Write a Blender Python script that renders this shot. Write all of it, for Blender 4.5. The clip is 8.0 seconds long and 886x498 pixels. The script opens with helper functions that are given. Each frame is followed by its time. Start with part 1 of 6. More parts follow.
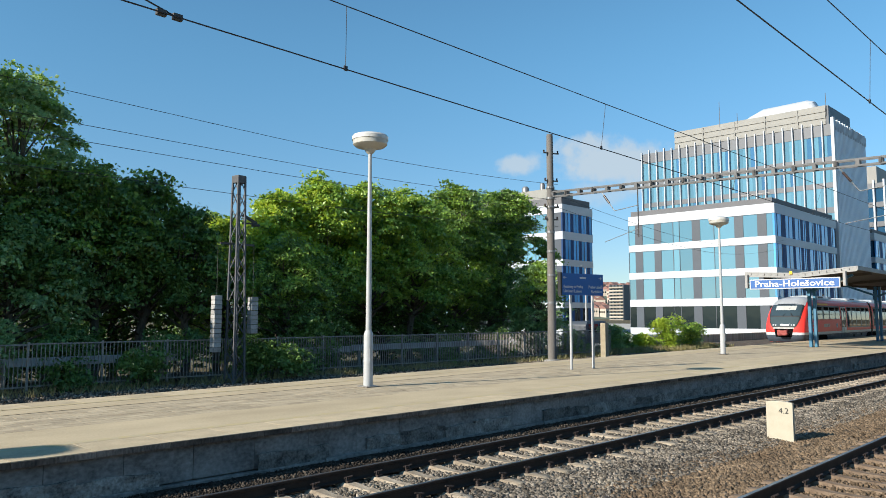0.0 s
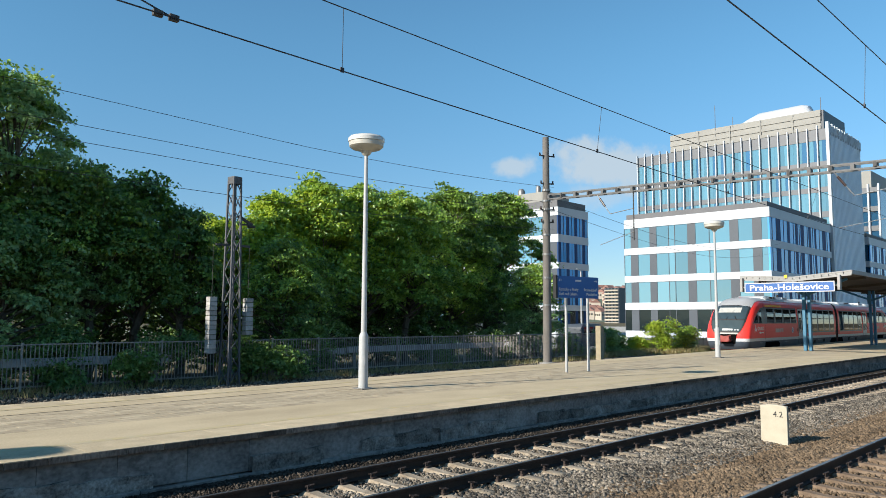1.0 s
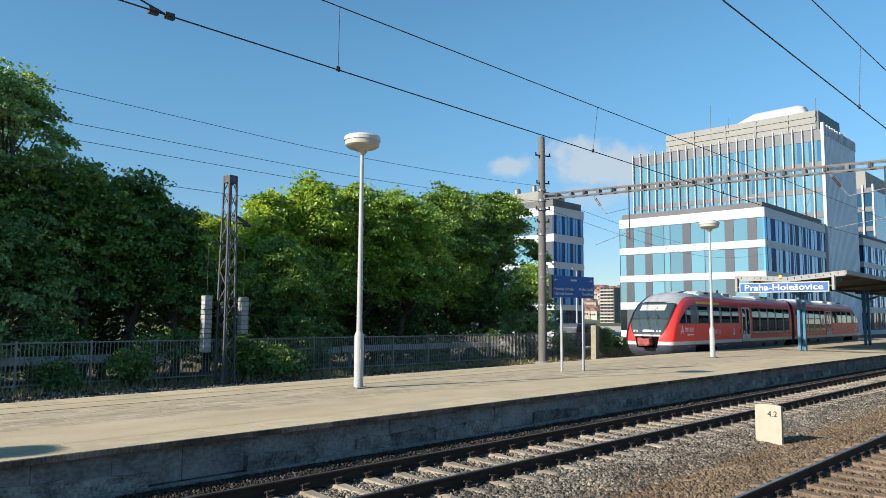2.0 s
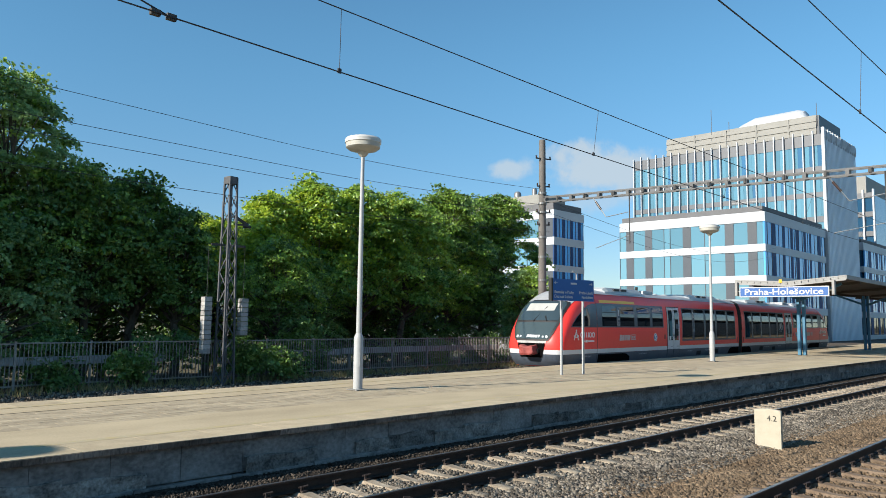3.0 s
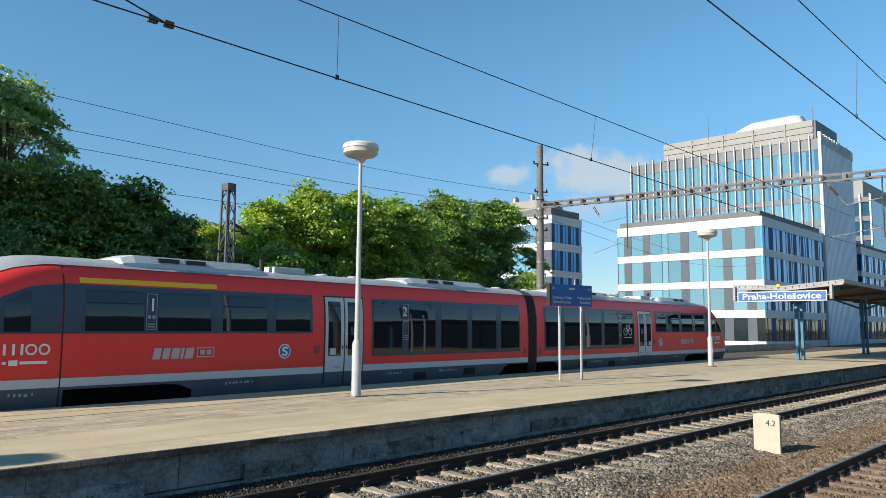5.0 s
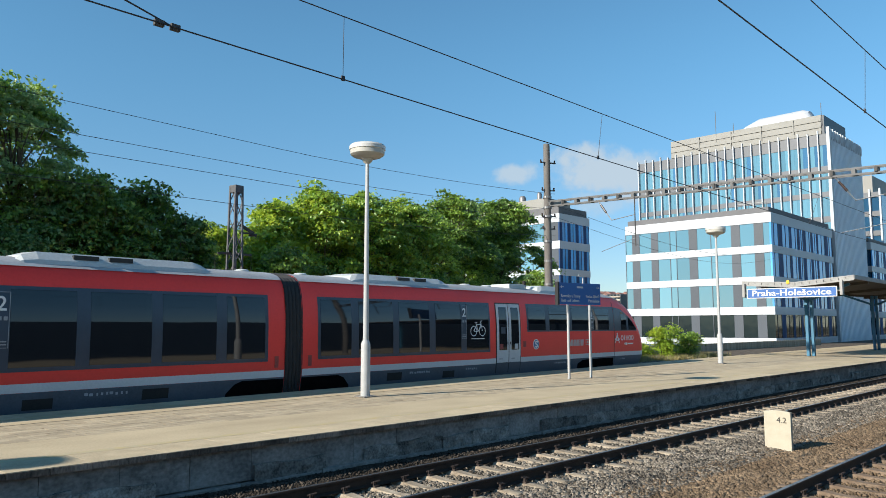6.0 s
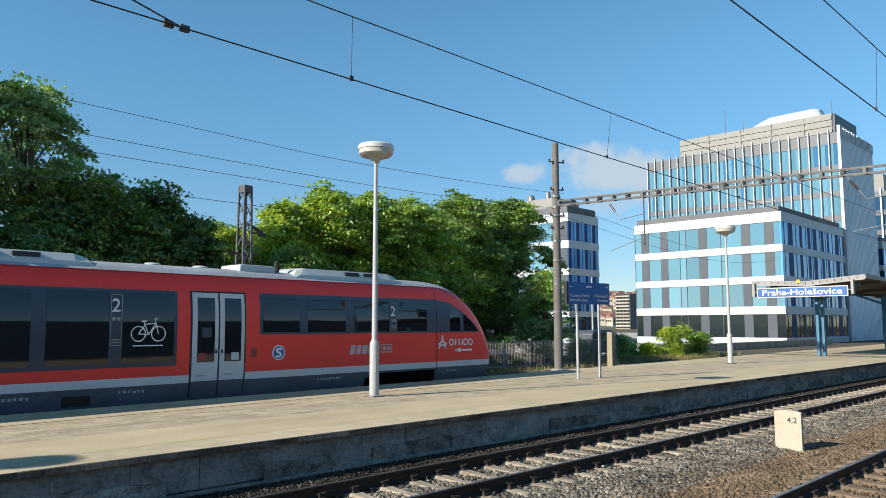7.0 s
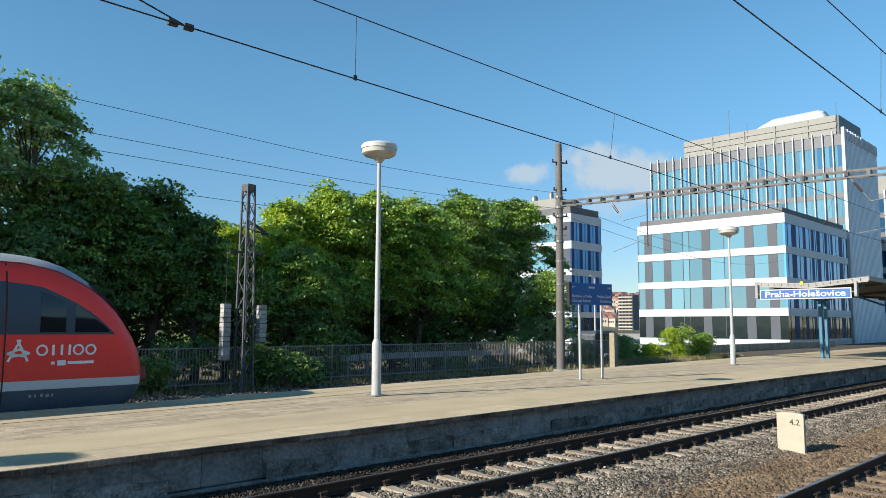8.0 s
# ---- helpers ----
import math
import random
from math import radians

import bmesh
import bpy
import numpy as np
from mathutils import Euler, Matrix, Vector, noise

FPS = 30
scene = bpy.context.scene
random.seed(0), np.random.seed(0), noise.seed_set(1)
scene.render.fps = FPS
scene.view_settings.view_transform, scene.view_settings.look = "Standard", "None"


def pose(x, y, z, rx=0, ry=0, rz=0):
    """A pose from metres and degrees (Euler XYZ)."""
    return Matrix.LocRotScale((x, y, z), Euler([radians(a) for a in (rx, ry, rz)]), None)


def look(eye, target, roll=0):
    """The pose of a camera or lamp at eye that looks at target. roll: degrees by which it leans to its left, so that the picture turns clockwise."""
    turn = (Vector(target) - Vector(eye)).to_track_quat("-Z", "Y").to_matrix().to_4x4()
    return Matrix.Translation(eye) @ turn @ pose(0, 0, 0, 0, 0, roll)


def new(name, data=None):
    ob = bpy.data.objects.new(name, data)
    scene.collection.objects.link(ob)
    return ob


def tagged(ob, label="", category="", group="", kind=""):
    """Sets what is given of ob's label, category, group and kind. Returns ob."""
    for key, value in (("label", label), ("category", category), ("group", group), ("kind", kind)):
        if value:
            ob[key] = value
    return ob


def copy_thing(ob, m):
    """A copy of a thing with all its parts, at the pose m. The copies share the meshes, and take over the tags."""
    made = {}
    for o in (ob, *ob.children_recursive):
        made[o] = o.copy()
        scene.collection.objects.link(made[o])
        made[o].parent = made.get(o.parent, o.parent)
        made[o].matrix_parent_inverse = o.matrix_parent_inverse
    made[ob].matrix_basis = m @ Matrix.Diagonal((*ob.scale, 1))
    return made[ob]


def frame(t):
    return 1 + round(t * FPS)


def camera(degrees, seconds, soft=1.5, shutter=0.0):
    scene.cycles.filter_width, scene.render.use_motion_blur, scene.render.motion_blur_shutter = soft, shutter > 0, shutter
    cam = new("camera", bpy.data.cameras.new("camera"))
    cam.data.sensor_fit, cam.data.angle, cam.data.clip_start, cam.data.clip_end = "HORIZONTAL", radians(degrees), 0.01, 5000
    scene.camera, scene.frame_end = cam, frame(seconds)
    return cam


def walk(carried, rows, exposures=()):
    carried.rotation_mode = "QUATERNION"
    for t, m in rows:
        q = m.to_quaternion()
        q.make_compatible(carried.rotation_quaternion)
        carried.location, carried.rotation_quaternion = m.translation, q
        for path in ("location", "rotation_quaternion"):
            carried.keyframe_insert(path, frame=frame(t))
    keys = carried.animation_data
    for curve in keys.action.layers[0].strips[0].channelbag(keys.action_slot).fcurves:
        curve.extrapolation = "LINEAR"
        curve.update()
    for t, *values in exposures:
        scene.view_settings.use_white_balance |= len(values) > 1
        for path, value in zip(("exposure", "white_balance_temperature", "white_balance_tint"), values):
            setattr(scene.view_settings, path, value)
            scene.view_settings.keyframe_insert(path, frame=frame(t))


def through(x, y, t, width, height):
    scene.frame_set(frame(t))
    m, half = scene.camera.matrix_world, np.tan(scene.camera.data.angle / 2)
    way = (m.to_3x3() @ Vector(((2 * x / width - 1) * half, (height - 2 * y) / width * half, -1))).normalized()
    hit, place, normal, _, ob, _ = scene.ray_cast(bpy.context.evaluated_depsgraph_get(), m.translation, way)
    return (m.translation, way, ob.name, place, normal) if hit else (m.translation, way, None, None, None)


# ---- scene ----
# ---------------------------------------------------------------- camera
cam = camera(61.2, 8.0, soft=0.5)
EYE = (0.0, 0.0, 2.29)
TURNS = [(0.0, -46.08, 5.16, 0.0), (0.5, -46.34, 5.34, -0.02), (1.0, -46.43, 5.33, -0.24), (1.5, -46.73, 5.21, -0.2),
         (3.0, -46.79, 5.47, -0.68), (3.5, -47.06, 5.81, -0.37), (4.0, -47.11, 5.4, -0.54), (4.5, -47.12, 5.8, -0.6),
         (6.0, -46.28, 5.89, 0.08), (6.5, -45.77, 5.95, 0.0), (7.0, -45.62, 5.86, 0.09), (7.5, -45.54, 5.72, -0.15),
         (8.0, -45.44, 5.85, -0.24)]
walk(cam, [(t, pose(*EYE, 90 + p, r, y)) for t, y, p, r in TURNS])
scene.view_settings.exposure = 0.62

# ---------------------------------------------------------------- sky and sun
SUN_AZ, SUN_EL = 165.4, 26.5      # degrees: where the sun stands, from +x towards +y
sun = new("sun", bpy.data.lights.new("sun", "SUN"))
sun.data.energy, sun.data.angle, sun.data.color = 5.0, radians(0.5), (1.0, 0.93, 0.82)
ce, se = math.cos(radians(SUN_EL)), math.sin(radians(SUN_EL))
sun_way = Vector((ce * math.cos(radians(SUN_AZ)), ce * math.sin(radians(SUN_AZ)), se))
sun.matrix_world = look(sun_way * 60, (0, 0, 0))


def make_world():
    w = bpy.data.worlds.new("sky")
    scene.world = w
    w.use_nodes = True
    nt = w.node_tree
    nt.nodes.clear()
    N = nt.nodes.new
    L = nt.links.new
    sky = N("ShaderNodeTexSky")
    sky.sky_type, sky.sun_disc = "NISHITA", False
    sky.sun_elevation = radians(SUN_EL)
    sky.sun_rotation = radians(90.0 - SUN_AZ)
    sky.air_density, sky.dust_density, sky.ozone_density = 1.0, 0.03, 2.6
    # thin fair-weather clouds low over the horizon
    co = N("ShaderNodeTexCoord")
    no = N("ShaderNodeTexNoise")
    no.inputs["Scale"].default_value, no.inputs["Detail"].default_value, no.inputs["Roughness"].default_value = 16.0, 6.0, 0.6
    L(co.outputs["Generated"], no.inputs["Vector"])
    total = None
    for centre, half_wide, dense in CLOUDS:
        off = N("ShaderNodeVectorMath")
        off.operation = "SUBTRACT"
        off.inputs[1].default_value = Vector(centre).normalized()
        L(co.outputs["Generated"], off.inputs[0])
        sq = N("ShaderNodeVectorMath")
        sq.operation = "MULTIPLY"
        sq.inputs[1].default_value = (1 / half_wide, 1 / half_wide, 2.0 / half_wide)
        L(off.outputs[0], sq.inputs[0])
        ln = N("ShaderNodeVectorMath")
        ln.operation = "LENGTH"
        L(sq.outputs[0], ln.inputs[0])
        edge = N("ShaderNodeMath")              # noise eats into the rim
        edge.operation = "MULTIPLY_ADD"
        edge.inputs[1].default_value = -1.9
        L(no.outputs["Fac"], edge.inputs[0])
        L(ln.outputs["Value"], edge.inputs[2])
        mr = N("ShaderNodeMapRange")
        mr.interpolation_type = "SMOOTHSTEP"
        mr.inputs["From Min"].default_value, mr.inputs["From Max"].default_value = 0.0, -0.5
        mr.inputs["To Max"].default_value = dense
        L(edge.outputs[0], mr.inputs["Value"])
        if total is None:
            total = mr.outputs[0]
        else:
            mx = N("ShaderNodeMath")
            mx.operation = "MAXIMUM"
            L(total, mx.inputs[0])
            L(mr.outputs[0], mx.inputs[1])
            total = mx.outputs[0]
    mix = N("ShaderNodeMix")
    mix.data_type = "RGBA"
    L(total, mix.inputs["Factor"])
    tint = N("ShaderNodeMix")
    tint.data_type, tint.blend_type = "RGBA", "MULTIPLY"
    tint.inputs["Factor"].default_value = 1.0
    sep = N("ShaderNodeSeparateXYZ")
    L(co.outputs["Generated"], sep.inputs[0])
    up = N("ShaderNodeMapRange")
    up.interpolation_type = "SMOOTHSTEP"
    up.inputs["From Min"].default_value, up.inputs["From Max"].default_value = 0.0, 0.38
    L(sep.outputs["Z"], up.inputs["Value"])
    air = N("ShaderNodeMix")
    air.data_type = "RGBA"
    air.inputs["A"].default_value, air.inputs["B"].default_value = (0.57, 0.67, 0.80, 1), (0.66, 1.03, 1.07, 1)
    L(up.outputs[0], air.inputs["Factor"])
    L(air.outputs["Result"], tint.inputs["B"])
    L(sky.outputs[0], tint.inputs["A"])
    L(tint.outputs["Result"], mix.inputs["A"])
    mix.inputs["B"].default_value = (3.6, 4.3, 4.9, 1)
    bg = N("ShaderNodeBackground")
    bg.inputs["Strength"].default_value = 0.100
    out = N("ShaderNodeOutputWorld")
    L(mix.outputs["Result"], bg.inputs["Color"])
    L(bg.outputs[0], out.inputs[0])


# small fair-weather clouds: way, half width, density
CLOUDS = [((0.838, 0.505, 0.200), 0.085, 0.9), ((0.77, 0.606, 0.201), 0.038, 0.8), ((0.833, 0.53, 0.160), 0.05, 0.5), ((-0.6, -0.7, 0.25), 0.16, 0.7), ((-0.9, -0.2, 0.2), 0.12, 0.6)]
make_world()


# ---------------------------------------------------------------- materials
def mat(name, c1, c2=None, rough=0.6, metal=0.0, scale=6.0, fine=60.0, bump=0.15, space="Object", stretch=(1, 1, 1),
        spec=0.5, per_object=0.0, per_island=0.0, coat=0.0, alpha_leaf=False, contrast=(0.35, 0.65)):
    """A surface with a coarse and a fine variation between two colours, and fine relief."""
    m = bpy.data.materials.new(name)
    m.use_nodes = True
    nt = m.node_tree
    N, L = nt.nodes.new, nt.links.new
    b = nt.nodes["Principled BSDF"]
    c2 = c2 or tuple(x * 0.8 for x in c1)
    if space == "World":
        src = N("ShaderNodeNewGeometry").outputs["Position"]
    else:
        src = N("ShaderNodeTexCoord").outputs["Object"]
    mp = N("ShaderNodeMapping")
    mp.inputs["Scale"].default_value = stretch
    L(src, mp.inputs[0])
    n1 = N("ShaderNodeTexNoise")
    n1.inputs["Scale"].default_value, n1.inputs["Detail"].default_value = scale, 5.0
    n2 = N("ShaderNodeTexNoise")
    n2.inputs["Scale"].default_value, n2.inputs["Detail"].default_value = fine, 3.0
    L(mp.outputs[0], n1.inputs["Vector"])
    L(mp.outputs[0], n2.inputs["Vector"])
    add = N("ShaderNodeMath")
    add.operation = "MULTIPLY_ADD"
    add.inputs[1].default_value = 0.45
    L(n2.outputs["Fac"], add.inputs[0])
    half = N("ShaderNodeMath")
    half.operation = "MULTIPLY"
    half.inputs[1].default_value = 0.55
    L(n1.outputs["Fac"], half.inputs[0])
    L(half.outputs[0], add.inputs[2])
    mr = N("ShaderNodeMapRange")
    mr.inputs["From Min"].default_value, mr.inputs["From Max"].default_value = contrast
    L(add.outputs[0], mr.inputs["Value"])
    mix = N("ShaderNodeMix")
    mix.data_type = "RGBA"
    mix.inputs["A"].default_value, mix.inputs["B"].default_value = (*c1, 1), (*c2, 1)
    L(mr.outputs[0], mix.inputs["Factor"])
    col = mix.outputs["Result"]
    for amount, node, sock in ((per_object, "ShaderNodeObjectInfo", "Random"), (per_island, "ShaderNodeNewGeometry", "Random Per Island")):
        if amount:
            r = N(node)
            rr = N("ShaderNodeMapRange")
            rr.inputs["To Min"].default_value, rr.inputs["To Max"].default_value = 1 - amount, 1 + amount
            L(r.outputs[sock], rr.inputs["Value"])
            hs = N("ShaderNodeHueSaturation")
            L(rr.outputs[0], hs.inputs["Value"])
            L(col, hs.inputs["Color"])
            col = hs.outputs["Color"]
    L(col, b.inputs["Base Color"])
    b.inputs["Roughness"].default_value, b.inputs["Metallic"].default_value = rough, metal
    b.inputs["Specular IOR Level"].default_value = spec
    b.inputs["Coat Weight"].default_value = coat
    b.inputs["Coat Roughness"].default_value = 0.08
    if bump:
        bp = N("ShaderNodeBump")
        bp.inputs["Strength"].default_value, bp.inputs["Distance"].default_value = bump, 0.01
        L(add.outputs[0], bp.inputs["Height"])
        L(bp.outputs[0], b.inputs["Normal"])
    return m


def leaf_mat(name, c1, c2, through=0.45):
    """Leaves: matt with light coming through them, each one a little different."""
    m = bpy.data.materials.new(name)
    m.use_nodes = True
    nt = m.node_tree
    N, L = nt.nodes.new, nt.links.new
    nt.nodes.clear()
    g = N("ShaderNodeNewGeometry")
    no = N("ShaderNodeTexNoise")
    no.inputs["Scale"].default_value, no.inputs["Detail"].default_value = 0.55, 3.0
    L(g.outputs["Position"], no.inputs["Vector"])
    ad = N("ShaderNodeMath")
    ad.operation = "MULTIPLY_ADD"
    ad.inputs[1].default_value = 0.4
    L(g.outputs["Random Per Island"], ad.inputs[0])
    L(no.outputs["Fac"], ad.inputs[2])
    mr = N("ShaderNodeMapRange")
    mr.inputs["From Min"].default_value, mr.inputs["From Max"].default_value = 0.45, 0.95
    L(ad.outputs[0], mr.inputs["Value"])
    mix = N("ShaderNodeMix")
    mix.data_type = "RGBA"
    mix.inputs["A"].default_value, mix.inputs["B"].default_value = (*c1, 1), (*c2, 1)
    L(mr.outputs[0], mix.inputs["Factor"])
    p = N("ShaderNodeBsdfPrincipled")
    p.inputs["Roughness"].default_value = 0.36
    p.inputs["Specular IOR Level"].default_value = 0.45
    L(mix.outputs["Result"], p.inputs["Base Color"])
    hs = N("ShaderNodeHueSaturation")
    hs.inputs["Hue"].default_value, hs.inputs["Value"].default_value = 0.48, 1.7
    L(mix.outputs["Result"], hs.inputs["Color"])
    tr = N("ShaderNodeBsdfTranslucent")
    L(hs.outputs["Color"], tr.inputs["Color"])
    ms = N("ShaderNodeMixShader")
    ms.inputs[0].default_value = through
    L(p.outputs[0], ms.inputs[1])
    L(tr.outputs[0], ms.inputs[2])
    o = N("ShaderNodeOutputMaterial")
    L(ms.outputs[0], o.inputs[0])
    return m


def glass_mat(name, tint, rough=0.03, ior=1.9, wave=0.02):
    """Dark coated glazing that mirrors what stands before it, very slightly wavy."""
    m = bpy.data.materials.new(name)
    m.use_nodes = True
    nt = m.node_tree
    N, L = nt.nodes.new, nt.links.new
    b = nt.nodes["Principled BSDF"]
    info = N("ShaderNodeObjectInfo")
    rr = N("ShaderNodeMapRange")
    rr.inputs["To Min"].default_value, rr.inputs["To Max"].default_value = 0.75, 1.2
    L(info.outputs["Random"], rr.inputs["Value"])
    hs = N("ShaderNodeHueSaturation")
    hs.inputs["Color"].default_value = (*tint, 1)
    L(rr.outputs[0], hs.inputs["Value"])
    L(hs.outputs[0], b.inputs["Base Color"])
    b.inputs["Roughness"].default_value, b.inputs["IOR"].default_value = rough, ior
    co = N("ShaderNodeTexCoord")
    no = N("ShaderNodeTexNoise")
    no.inputs["Scale"].default_value, no.inputs["Detail"].default_value = 0.9, 1.0
    L(co.outputs["Object"], no.inputs["Vector"])
    bp = N("ShaderNodeBump")
    bp.inputs["Strength"].default_value, bp.inputs["Distance"].default_value = wave, 0.3
    L(no.outputs["Fac"], bp.inputs["Height"])
    L(bp.outputs[0], b.inputs["Normal"])
    return m


